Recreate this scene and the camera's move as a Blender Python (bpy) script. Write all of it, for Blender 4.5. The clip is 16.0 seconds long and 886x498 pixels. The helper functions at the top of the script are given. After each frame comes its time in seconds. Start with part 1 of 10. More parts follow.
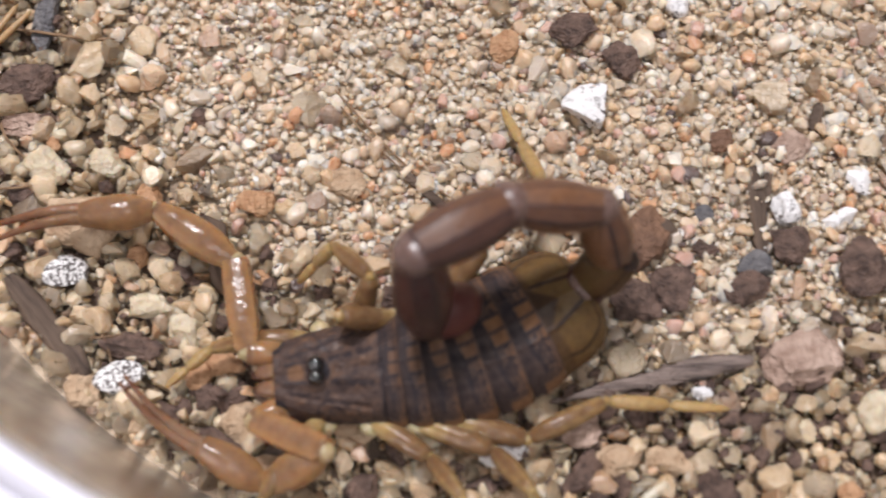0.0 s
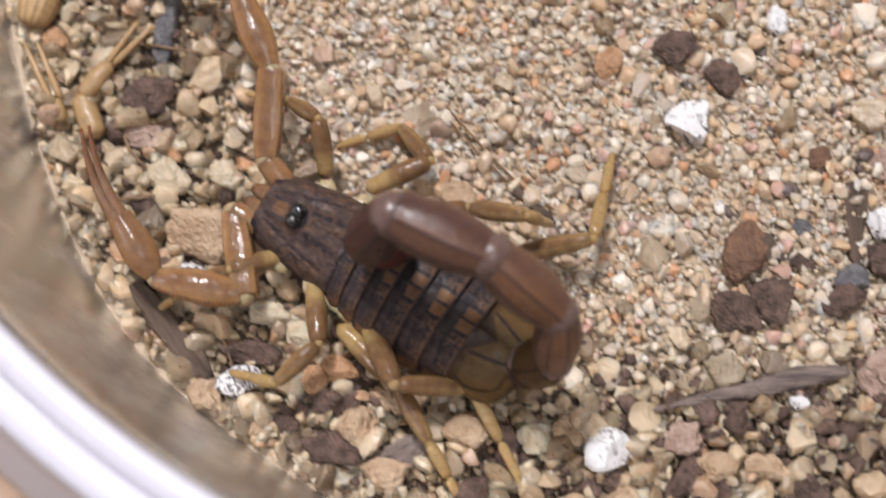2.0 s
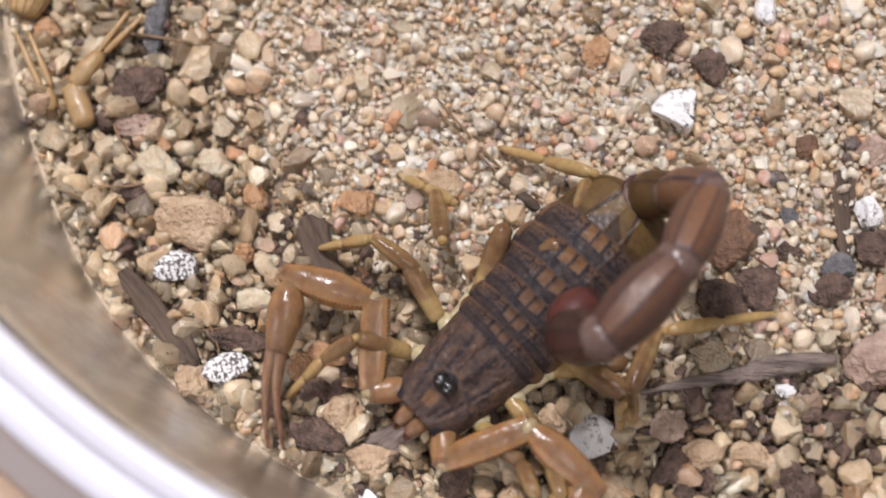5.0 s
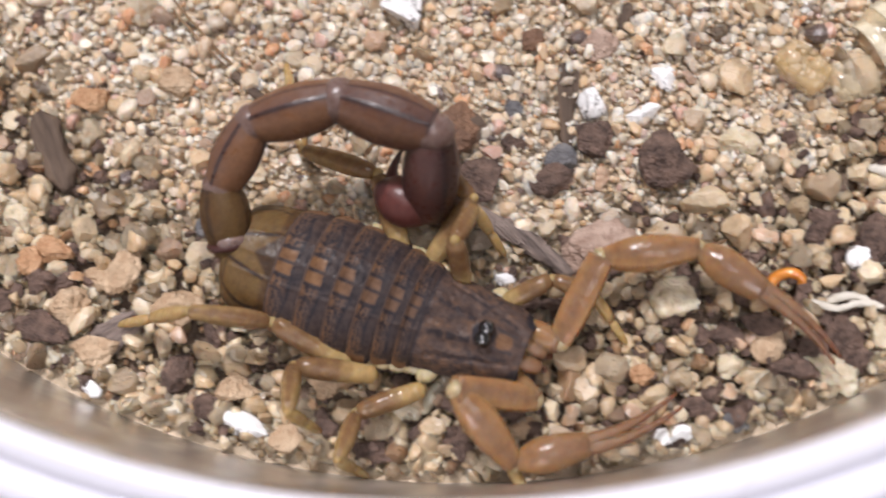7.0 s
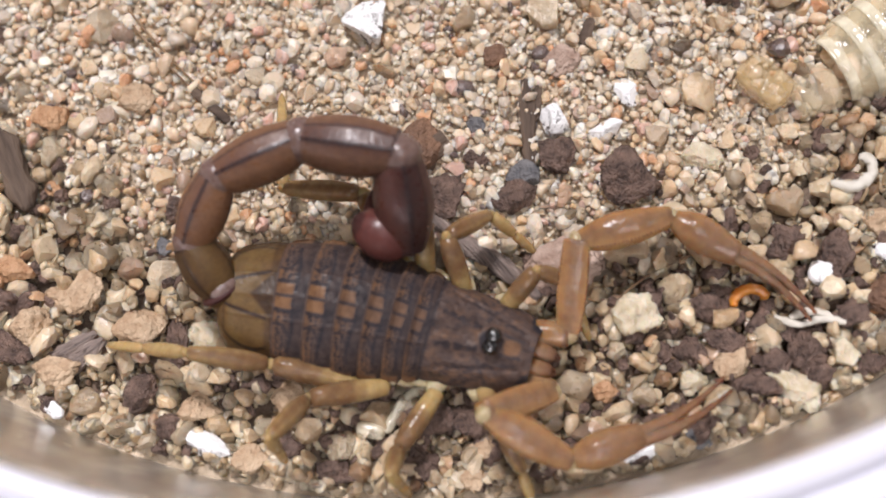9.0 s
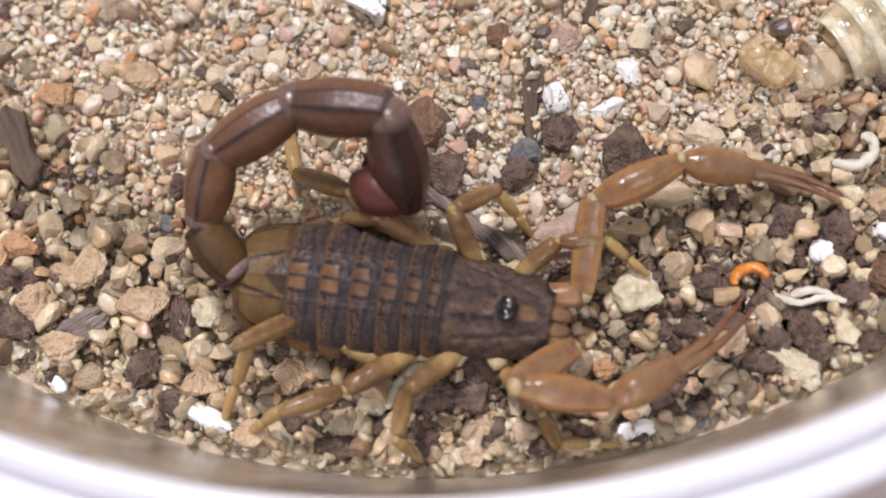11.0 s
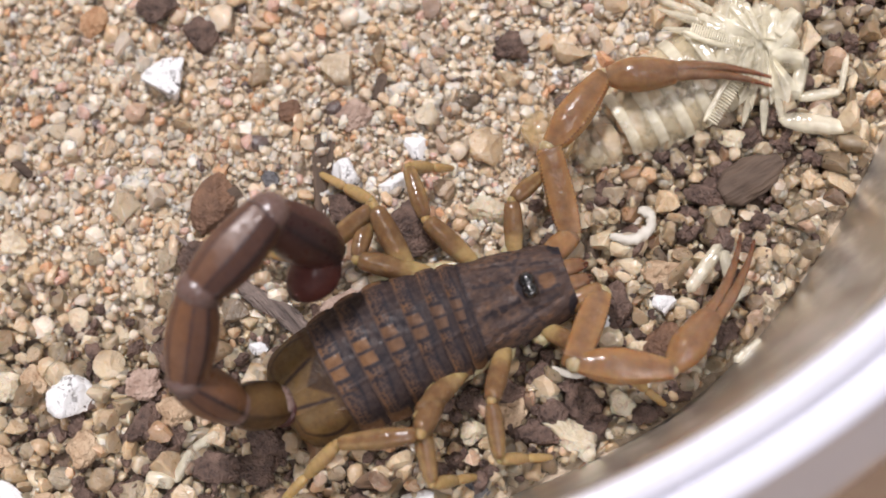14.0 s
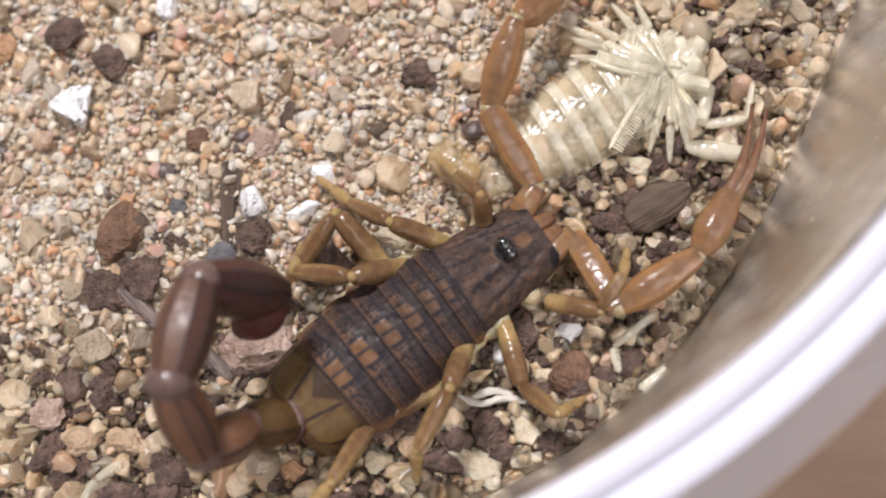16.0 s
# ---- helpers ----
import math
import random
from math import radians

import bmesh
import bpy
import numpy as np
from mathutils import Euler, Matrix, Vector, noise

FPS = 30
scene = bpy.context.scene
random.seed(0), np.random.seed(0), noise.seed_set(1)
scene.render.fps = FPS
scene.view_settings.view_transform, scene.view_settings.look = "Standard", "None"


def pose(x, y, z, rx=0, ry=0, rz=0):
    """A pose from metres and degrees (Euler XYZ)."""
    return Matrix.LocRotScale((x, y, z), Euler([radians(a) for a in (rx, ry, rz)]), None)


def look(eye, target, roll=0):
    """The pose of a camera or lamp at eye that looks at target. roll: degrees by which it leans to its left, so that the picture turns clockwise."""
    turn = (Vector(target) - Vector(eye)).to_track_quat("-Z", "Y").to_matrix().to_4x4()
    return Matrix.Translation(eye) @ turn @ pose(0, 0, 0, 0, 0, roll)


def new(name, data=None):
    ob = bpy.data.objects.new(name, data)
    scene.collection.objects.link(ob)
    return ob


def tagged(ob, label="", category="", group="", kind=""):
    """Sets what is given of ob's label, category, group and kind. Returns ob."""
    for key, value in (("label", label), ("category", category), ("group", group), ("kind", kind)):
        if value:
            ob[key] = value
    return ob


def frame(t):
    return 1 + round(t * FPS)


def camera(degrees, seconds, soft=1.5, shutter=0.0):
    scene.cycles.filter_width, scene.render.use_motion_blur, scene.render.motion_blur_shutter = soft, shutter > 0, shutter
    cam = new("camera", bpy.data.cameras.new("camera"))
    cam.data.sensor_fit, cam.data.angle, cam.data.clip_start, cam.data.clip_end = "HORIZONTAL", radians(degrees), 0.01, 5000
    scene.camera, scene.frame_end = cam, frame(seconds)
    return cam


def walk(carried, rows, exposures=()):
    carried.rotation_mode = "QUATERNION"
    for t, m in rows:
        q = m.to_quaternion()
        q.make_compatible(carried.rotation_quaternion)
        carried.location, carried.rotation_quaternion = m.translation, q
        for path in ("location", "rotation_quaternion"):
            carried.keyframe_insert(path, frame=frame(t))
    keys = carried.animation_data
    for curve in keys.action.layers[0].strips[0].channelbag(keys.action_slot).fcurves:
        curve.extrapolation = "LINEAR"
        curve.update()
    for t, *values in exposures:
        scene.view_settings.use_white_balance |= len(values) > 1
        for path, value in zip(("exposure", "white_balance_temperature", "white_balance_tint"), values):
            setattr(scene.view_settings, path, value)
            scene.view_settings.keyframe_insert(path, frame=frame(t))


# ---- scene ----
# ---- camera ----
cam = camera(30.0, 16.0, soft=1.85, shutter=0.5)
cam.data.dof.use_dof, cam.data.dof.focus_distance, cam.data.dof.aperture_fstop = True, 0.121, 20.0
PATH = [
    (0, pose(0.00007, -0.02669, 0.11414, 13.86, 2.19, 0.47)),
    (0.5, pose(-0.00001, -0.02602, 0.11369, 13.61, 3.53, 1.25)),
    (1, pose(-0.00014, -0.02773, 0.11309, 13.04, 3.31, 1.06)),
    (1.5, pose(0.00049, -0.02651, 0.11857, 11.50, 3.63, 1.16)),
    (2, pose(-0.00471, -0.02329, 0.12002, 12.06, 3.43, 1.17)),
    (2.5, pose(-0.00630, -0.01958, 0.12043, 12.34, 4.10, 1.31)),
    (3, pose(-0.00499, -0.02262, 0.11919, 13.38, 3.94, 1.33)),
    (3.2, pose(-0.00569, -0.02226, 0.11947, 12.69, 3.61, 1.23)),
    (5.3, pose(0.00048, -0.02667, 0.11977, 12.51, 4.58, 1.59)),
    (5.5, pose(0.00288, -0.02913, 0.11893, 13.00, 4.73, 1.69)),
    (6, pose(0.00863, -0.02727, 0.11893, 12.55, 4.68, 1.62)),
    (6.5, pose(0.01268, -0.03005, 0.11784, 12.92, 4.86, 1.64)),
    (7, pose(0.01837, -0.03257, 0.11728, 12.54, 4.32, 1.16)),
    (7.5, pose(0.02132, -0.03118, 0.11731, 11.84, 4.02, 0.42)),
    (8, pose(0.02228, -0.02984, 0.11756, 11.84, 4.24, 0.36)),
    (8.5, pose(0.01990, -0.02990, 0.11761, 12.09, 3.84, 0.60)),
    (9, pose(0.01961, -0.03023, 0.11736, 12.01, 3.73, 0.63)),
    (9.2, pose(0.01950, -0.03168, 0.11709, 12.25, 3.73, 0.66)),
    (11.3, pose(0.02101, -0.03167, 0.11769, 11.72, 4.36, 1.06)),
    (11.5, pose(0.02110, -0.02990, 0.11837, 10.61, 4.04, 0.99)),
    (12, pose(0.02541, -0.03277, 0.11817, 12.34, 4.45, 0.76)),
    (12.5, pose(0.03148, -0.02961, 0.11912, 11.70, 4.68, 0.60)),
    (13, pose(0.03467, -0.02967, 0.11875, 12.31, 5.06, 0.56)),
    (13.5, pose(0.03522, -0.02647, 0.11979, 11.89, 4.58, 0.55)),
    (14, pose(0.03623, -0.02574, 0.12025, 11.44, 4.21, 0.48)),
    (14.5, pose(0.03700, -0.02700, 0.12016, 11.31, 4.26, 0.26)),
    (15, pose(0.03807, -0.02544, 0.12068, 10.57, 4.25, 0.46)),
    (15.5, pose(0.04096, -0.02442, 0.12026, 11.10, 4.52, 0.21)),
    (16, pose(0.04186, -0.02529, 0.11964, 12.22, 3.66, 0.24)),
]
walk(cam, PATH, ((0, -0.06), (1, -0.05), (2.2, -0.13), (3.2, -0.13), (5.5, -0.06), (6.5, 0.01), (9.2, 0.01), (12, -0.02), (16, -0.02)))

MM = 0.001

# ---- light ----
world = bpy.data.worlds.new("room_air")
scene.world = world
world.use_nodes = True
world.node_tree.nodes["Background"].inputs[0].default_value = (0.95, 0.97, 1.0, 1)
world.node_tree.nodes["Background"].inputs[1].default_value = 0.3


def area_lamp(name, eye, target, size, watts, colour):
    data = bpy.data.lights.new(name, "AREA")
    data.shape, data.size, data.energy, data.color = "DISK", size, watts, colour
    ob = new(name, data)
    ob.matrix_world = look(eye, target)
    return ob


area_lamp("desk_lamp_light", (-0.07, 0.26, 0.50), (0.005, 0.0, 0.0), 0.085, 3.15, (1.0, 0.955, 0.995))
area_lamp("ceiling_light", (0.5, -0.3, 2.2), (0.5, -0.3, 0), 0.9, 12.5, (1.0, 0.97, 1.02))


# ---- materials ----
def nodes_of(name):
    m = bpy.data.materials.new(name)
    m.use_nodes = True
    nt = m.node_tree
    return m, nt, nt.nodes["Principled BSDF"]


def ramp(nt, fac, stops, mode="LINEAR"):
    r = nt.nodes.new("ShaderNodeValToRGB")
    r.color_ramp.interpolation = mode
    e = r.color_ramp.elements
    while len(e) < len(stops):
        e.new(0.5)
    for el, (p, c) in zip(e, stops):
        el.position, el.color = p, (*c, 1)
    nt.links.new(fac, r.inputs[0])
    return r.outputs[0]


def noise_fac(nt, scale, detail=3.0, rough=0.6, stretch=None):
    tc = nt.nodes.new("ShaderNodeTexCoord")
    out = tc.outputs["Object"]
    if stretch:
        mp = nt.nodes.new("ShaderNodeMapping")
        mp.inputs["Scale"].default_value = stretch
        nt.links.new(out, mp.inputs[0])
        out = mp.outputs[0]
    n = nt.nodes.new("ShaderNodeTexNoise")
    n.inputs["Scale"].default_value, n.inputs["Detail"].default_value, n.inputs["Roughness"].default_value = scale, detail, rough
    nt.links.new(out, n.inputs["Vector"])
    return n.outputs["Fac"]


def mix(nt, fac, a, b, mode="MIX"):
    m = nt.nodes.new("ShaderNodeMix")
    m.data_type, m.blend_type = "RGBA", mode
    for sock, v in ((m.inputs[0], fac), (m.inputs[6], a), (m.inputs[7], b)):
        if isinstance(v, (int, float)):
            sock.default_value = v
        elif isinstance(v, tuple):
            sock.default_value = (*v, 1)
        else:
            nt.links.new(v, sock)
    return m.outputs[2]


def bump(nt, bsdf, fac, strength, dist):
    b = nt.nodes.new("ShaderNodeBump")
    b.inputs["Strength"].default_value, b.inputs["Distance"].default_value = strength, dist
    nt.links.new(fac, b.inputs["Height"])
    nt.links.new(b.outputs[0], bsdf.inputs["Normal"])


def surface(name, dark, light, scale=900, rough=0.6, relief=0.3, relief_mm=0.15, fine=4.0, spec=0.5, sss=0.0, sss_mm=1.0, stretch=None, trans=0.0, coat=0.0):
    """A two-tone surface with coarse mottling, fine grain and relief."""
    m, nt, b = nodes_of(name)
    big = noise_fac(nt, scale, 4, 0.6, stretch)
    small = noise_fac(nt, scale * fine, 2, 0.6, stretch)
    c = ramp(nt, big, ((0.34, dark), (0.66, light)))
    lo = tuple(v * 0.7 for v in dark)
    f = ramp(nt, small, ((0.35, (0, 0, 0)), (0.75, (0.55, 0.55, 0.55))))
    c = mix(nt, f, c, mix(nt, 0.5, light, lo))
    nt.links.new(c, b.inputs["Base Color"])
    b.inputs["Roughness"].default_value = rough
    b.inputs["Specular IOR Level"].default_value = spec
    b.inputs["Subsurface Weight"].default_value = sss
    b.inputs["Subsurface Radius"].default_value = (1.0, 0.55, 0.28)
    b.inputs["Subsurface Scale"].default_value = sss_mm * MM
    b.inputs["Transmission Weight"].default_value = trans
    b.inputs["Coat Weight"].default_value = coat
    bump(nt, b, small, relief, relief_mm * MM)
    return m


GRAIN_TONES = ((0.0, (0.830, 0.731, 0.599)), (0.12, (0.735, 0.594, 0.446)), (0.24, (0.900, 0.835, 0.740)), (0.32, (0.630, 0.509, 0.384)), (0.43, (0.777, 0.678, 0.554)), (0.54, (0.724, 0.551, 0.379)),
               (0.63, (0.871, 0.795, 0.701)), (0.72, (0.609, 0.546, 0.475)), (0.79, (0.735, 0.445, 0.282)), (0.835, (0.798, 0.636, 0.486)), (0.90, (0.714, 0.498, 0.435)), (0.945, (0.452, 0.350, 0.288)), (0.982, (0.158, 0.122, 0.119)))


def grain_material(name, per_object, dusty=False):
    m, nt, b = nodes_of(name)
    if per_object:
        rnd = nt.nodes.new("ShaderNodeObjectInfo").outputs["Random"]
    else:
        rnd = nt.nodes.new("ShaderNodeNewGeometry").outputs["Random Per Island"]
    c = ramp(nt, rnd, GRAIN_TONES, "CONSTANT")
    if not (per_object or dusty):
        c = mix(nt, 1.0, c, (1.0, 0.975, 0.945), "MULTIPLY")
    else:
        c = mix(nt, 0.35, c, (0.85, 0.75, 0.62))
        # soil dust dulls the larger stones
        dust = ramp(nt, noise_fac(nt, 420, 4, 0.65), ((0.44, (0, 0, 0)), (0.70, (0.7, 0.7, 0.7))))
        c = mix(nt, dust, mix(nt, 1.0, c, (0.90, 0.85, 0.74), "MULTIPLY"), mix(nt, 1.0, c, (0.44, 0.375, 0.295), "MULTIPLY"))
    n1 = noise_fac(nt, 1500, 4, 0.65)
    c = mix(nt, ramp(nt, n1, ((0.3, (0.75, 0.75, 0.75)), (0.7, (0, 0, 0)))), c, mix(nt, 1.0, c, (0.84, 0.76, 0.66), "MULTIPLY"))
    n2 = noise_fac(nt, 5200, 2, 0.5)
    c = mix(nt, ramp(nt, n2, ((0.62, (0, 0, 0)), (0.78, (0.5, 0.5, 0.5)))), c, (0.82, 0.76, 0.66))
    nt.links.new(c, b.inputs["Base Color"])
    mr = nt.nodes.new("ShaderNodeMapRange")
    mr.inputs[3].default_value, mr.inputs[4].default_value = 0.08, 0.60
    b.inputs["Specular IOR Level"].default_value = 0.8
    nt.links.new(n1, mr.inputs[0])
    nt.links.new(mr.outputs[0], b.inputs["Roughness"])
    bump(nt, b, n1 if per_object else n2, 0.8 if per_object else 0.5, (0.45 if per_object else 0.12) * MM)
    # some are nearly clear, and light wanders inside the quartz
    wrap = nt.nodes.new("ShaderNodeMath")
    wrap.operation = "MULTIPLY"
    wrap.inputs[1].default_value = 37.0
    part_of = nt.nodes.new("ShaderNodeMath")
    part_of.operation = "FRACT"
    nt.links.new(rnd, wrap.inputs[0])
    nt.links.new(wrap.outputs[0], part_of.inputs[0])
    clear = nt.nodes.new("ShaderNodeMapRange")
    clear.inputs[1].default_value, clear.inputs[2].default_value = 0.35, 0.90
    clear.inputs[3].default_value, clear.inputs[4].default_value = 0.0, 0.65 if per_object or dusty else 0.10
    nt.links.new(part_of.outputs[0], clear.inputs[0])
    nt.links.new(clear.outputs[0], b.inputs["Transmission Weight"])
    b.inputs["Subsurface Weight"].default_value = 0.7
    b.inputs["Subsurface Radius"].default_value = (1.0, 0.8, 0.6)
    b.inputs["Subsurface Scale"].default_value = 0.6 * MM
    return m


# clean quartz, then dust-covered stones and grit
M_GRAIN = grain_material("sand_grain", False)
M_STONE = grain_material("gravel_stone", True)
M_GRIT = grain_material("dusty_grit", False, True)


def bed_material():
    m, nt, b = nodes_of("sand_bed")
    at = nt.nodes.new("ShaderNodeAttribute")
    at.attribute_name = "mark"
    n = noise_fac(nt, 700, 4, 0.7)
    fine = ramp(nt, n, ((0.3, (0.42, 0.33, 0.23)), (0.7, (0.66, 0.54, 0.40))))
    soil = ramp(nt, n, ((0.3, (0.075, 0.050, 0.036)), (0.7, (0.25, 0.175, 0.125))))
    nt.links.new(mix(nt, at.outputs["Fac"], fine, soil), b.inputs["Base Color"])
    b.inputs["Roughness"].default_value = 0.9
    bump(nt, b, noise_fac(nt, 2500, 2, 0.6), 0.8, 0.4 * MM)
    return m


M_BED = bed_material()
M_CLOD = surface("soil_clod", (0.050, 0.031, 0.026), (0.27, 0.175, 0.135), 1100, 0.55, 1.0, 0.5, 4)
M_REDCLAY = surface("red_brown_stone", (0.13, 0.07, 0.045), (0.27, 0.15, 0.09), 700, 0.7, 1.0, 0.5, 3.5)
M_PINK = surface("pink_stone", (0.30, 0.19, 0.14), (0.64, 0.48, 0.39), 700, 0.65, 1.0, 0.5, 3.5)
M_TANSTONE = surface("tan_stone", (0.42, 0.27, 0.16), (0.66, 0.50, 0.34), 600, 0.65, 1.0, 0.5, 3.5)
M_PALESTONE = surface("pale_stone", (0.52, 0.42, 0.27), (0.80, 0.71, 0.55), 800, 0.4, 0.7, 0.35, 4, sss=0.3)
M_ORANGE = surface("orange_stone", (0.42, 0.21, 0.10), (0.64, 0.40, 0.23), 700, 0.5, 1.0, 0.5, 3.5)
M_GREYSTONE = surface("grey_stone", (0.09, 0.09, 0.10), (0.24, 0.23, 0.23), 700, 0.6, 1.0, 0.5, 3.5)
M_QUARTZ = surface("clear_quartz", (0.40, 0.31, 0.20), (0.62, 0.51, 0.37), 700, 0.34, 0.9, 0.5, 4, sss=0.2, trans=0.15)
M_BARK = surface("bark", (0.05, 0.033, 0.025), (0.20, 0.14, 0.10), 500, 0.85, 0.9, 0.4, 4, stretch=(0.15, 1, 1))
M_GREYTWIG = surface("weathered_twig", (0.035, 0.023, 0.022), (0.46, 0.36, 0.31), 1500, 0.6, 1.0, 0.5, 4, stretch=(0.05, 1, 1))
M_FIBRE = surface("plant_fibre", (0.16, 0.09, 0.05), (0.34, 0.22, 0.12), 900, 0.7, 0.2)
M_PALEFIBRE = surface("pale_root", (0.52, 0.47, 0.38), (0.74, 0.70, 0.62), 700, 0.6, 0.4)
M_AMBER = surface("amber_seed", (0.55, 0.17, 0.02), (0.80, 0.34, 0.06), 500, 0.2, 0.2, 0.1, sss=0.4, coat=0.5)
M_TABLE = surface("wood_table", (0.54, 0.36, 0.24), (0.74, 0.54, 0.39), 140, 0.6, 0.2, 0.2, 6, stretch=(0.3, 1, 1))
M_WALL = surface("painted_wall", (0.74, 0.73, 0.70), (0.80, 0.79, 0.77), 2, 0.85, 0.1, 1)


def white_material(name, share, clean, scale=1900):
    m, nt, b = nodes_of(name)
    n1 = noise_fac(nt, scale, 3, 0.65)
    n2 = noise_fac(nt, 420, 3, 0.6)
    c = ramp(nt, n1, ((share, (0.10, 0.085, 0.08)), (share + 0.05, (0.86, 0.85, 0.84))))
    c = mix(nt, ramp(nt, n2, ((clean, (0, 0, 0)), (clean + 0.1, (1, 1, 1)))), (0.88, 0.88, 0.88), c)
    nt.links.new(c, b.inputs["Base Color"])
    b.inputs["Roughness"].default_value = 0.6
    bump(nt, b, n1, 0.7, 0.25 * MM)
    return m


M_WHITE = white_material("chalky_white_stone", 0.42, 0.43)
M_SPECKLED = white_material("speckled_white_stone", 0.46, 0.20, 3400)


def plastic(name, tint, rough, trans, smudge=0.0):
    """Plastic with cloudy smudges and a few stuck specks of dust."""
    m, nt, b = nodes_of(name)
    b.inputs["IOR"].default_value = 1.46
    n = noise_fac(nt, 70, 3, 0.6)
    mr = nt.nodes.new("ShaderNodeMapRange")
    mr.inputs[3].default_value, mr.inputs[4].default_value = rough * 0.6, rough * 1.6
    nt.links.new(n, mr.inputs[0])
    nt.links.new(mr.outputs[0], b.inputs["Roughness"])
    cloud = ramp(nt, noise_fac(nt, 150, 4, 0.6, (1, 1, 0.45)), ((0.46, (0, 0, 0)), (0.68, (smudge, smudge, smudge))))
    speck = ramp(nt, noise_fac(nt, 900, 2, 0.5), ((0.73, (0, 0, 0)), (0.76, (smudge * 1.5, smudge * 1.5, smudge * 1.5))))
    dirt = mix(nt, 1.0, cloud, speck, "LIGHTEN")
    nt.links.new(mix(nt, dirt, tint, (0.86, 0.82, 0.76)), b.inputs["Base Color"])
    clear = nt.nodes.new("ShaderNodeMath")
    clear.operation = "MULTIPLY_ADD"
    clear.inputs[1].default_value, clear.inputs[2].default_value = -trans, trans
    nt.links.new(dirt, clear.inputs[0])
    nt.links.new(clear.outputs[0], b.inputs["Transmission Weight"])
    bump(nt, b, noise_fac(nt, 120, 2, 0.5), 0.06, 0.8 * MM)
    return m


M_CLEAR = plastic("clear_plastic", (0.62, 0.60, 0.57), 0.32, 0.95, 0.42)
M_LIP = plastic("frosted_plastic_lip", (0.88, 0.88, 0.97), 0.25, 0.12)


# ---- mesh helpers ----
def mesh_object(name, verts, faces, material, parent=None, label="", smooth=True, marks=None):
    me = bpy.data.meshes.new(name)
    me.from_pydata([tuple(v) for v in verts], [], faces)
    if smooth:
        me.polygons.foreach_set("use_smooth", [True] * len(me.polygons))
    if marks is not None:
        a = me.attributes.new("mark", "FLOAT", "POINT")
        a.data.foreach_set("value", [float(v) for v in marks])
    me.materials.append(material)
    me.update()
    ob = new(name, me)
    if parent:
        ob.parent = parent
    if label:
        ob["label"] = label
    return ob


def lathe(profile, n):
    """A ring of revolution from closed (r, z) points, about z."""
    verts, faces, k = [], [], len(profile)
    for i in range(n):
        a = 2 * math.pi * i / n
        verts += [(r * math.cos(a), r * math.sin(a), z) for r, z in profile]
    for i in range(n):
        j = (i + 1) % n
        for q in range(k):
            p = (q + 1) % k
            faces.append((i * k + q, j * k + q, j * k + p, i * k + p))
    return verts, faces


def ico(level):
    bm = bmesh.new()
    bmesh.ops.create_icosphere(bm, subdivisions=level, radius=1)
    v = np.array([p.co[:] for p in bm.verts])
    f = np.array([[p.index for p in q.verts] for q in bm.faces])
    bm.free()
    return v, f


ICO1, ICO1F = ico(1)
ICO2, ICO2F = ico(2)
ICO3, ICO3F = ico(3)
ICO4, ICO4F = ico(4)


def rough_shape(base, rng, cuts=9, wobble=0.1, near=0.58):
    """A stone: a ball cut flat by random planes, then pushed about a little."""
    v = base.copy()
    for _ in range(cuts):
        n = rng.normal(size=3)
        n /= np.linalg.norm(n)
        d = rng.uniform(near, 0.92)
        v -= np.outer(np.maximum(v @ n - d, 0), n)
    off = rng.uniform(-50, 50, 3)
    amp = np.array([noise.fractal(Vector(p * 1.6 + off), 1.0, 2.0, 3) for p in v])
    tiny = np.array([noise.fractal(Vector(p * 5.0 + off), 1.0, 2.0, 3) for p in v]) if len(v) > 300 else 0.0
    return v * (1 + wobble * amp + 0.35 * wobble * tiny)[:, None]


CUP = (9.7, 41.8)
SAND_R = 64.2
RIM_R, RIM_Z = 68.3, 23.9


# ---- the room and the table ----
def box_wall(name, x0, x1, y0, y1, z0, z1, material):
    v = [(x, y, z) for x in (x0, x1) for y in (y0, y1) for z in (z0, z1)]
    f = [(0, 1, 3, 2), (4, 6, 7, 5), (0, 4, 5, 1), (2, 3, 7, 6), (0, 2, 6, 4), (1, 5, 7, 3)]
    return tagged(mesh_object(name, v, f, material, smooth=False), kind="structure")


def room():
    floor_z = -0.79
    t = 0.1
    box_wall("floor", -1.6, 2.0, -1.8, 1.8, floor_z - t, floor_z, M_TABLE)
    box_wall("wall_west", -1.6 - t, -1.6, -1.8, 1.8, floor_z, 2.4, M_WALL)
    box_wall("wall_east", 2.0, 2.0 + t, -1.8, 1.8, floor_z, 2.4, M_WALL)
    box_wall("wall_south", -1.6 - t, 2.0 + t, -1.8 - t, -1.8, floor_z, 2.4, M_WALL)
    box_wall("wall_north", -1.6 - t, 2.0 + t, 1.8, 1.8 + t, floor_z, 2.4, M_WALL)
    box_wall("ceiling", -1.6 - t, 2.0 + t, -1.8 - t, 1.8 + t, 2.4, 2.4 + t, M_WALL)


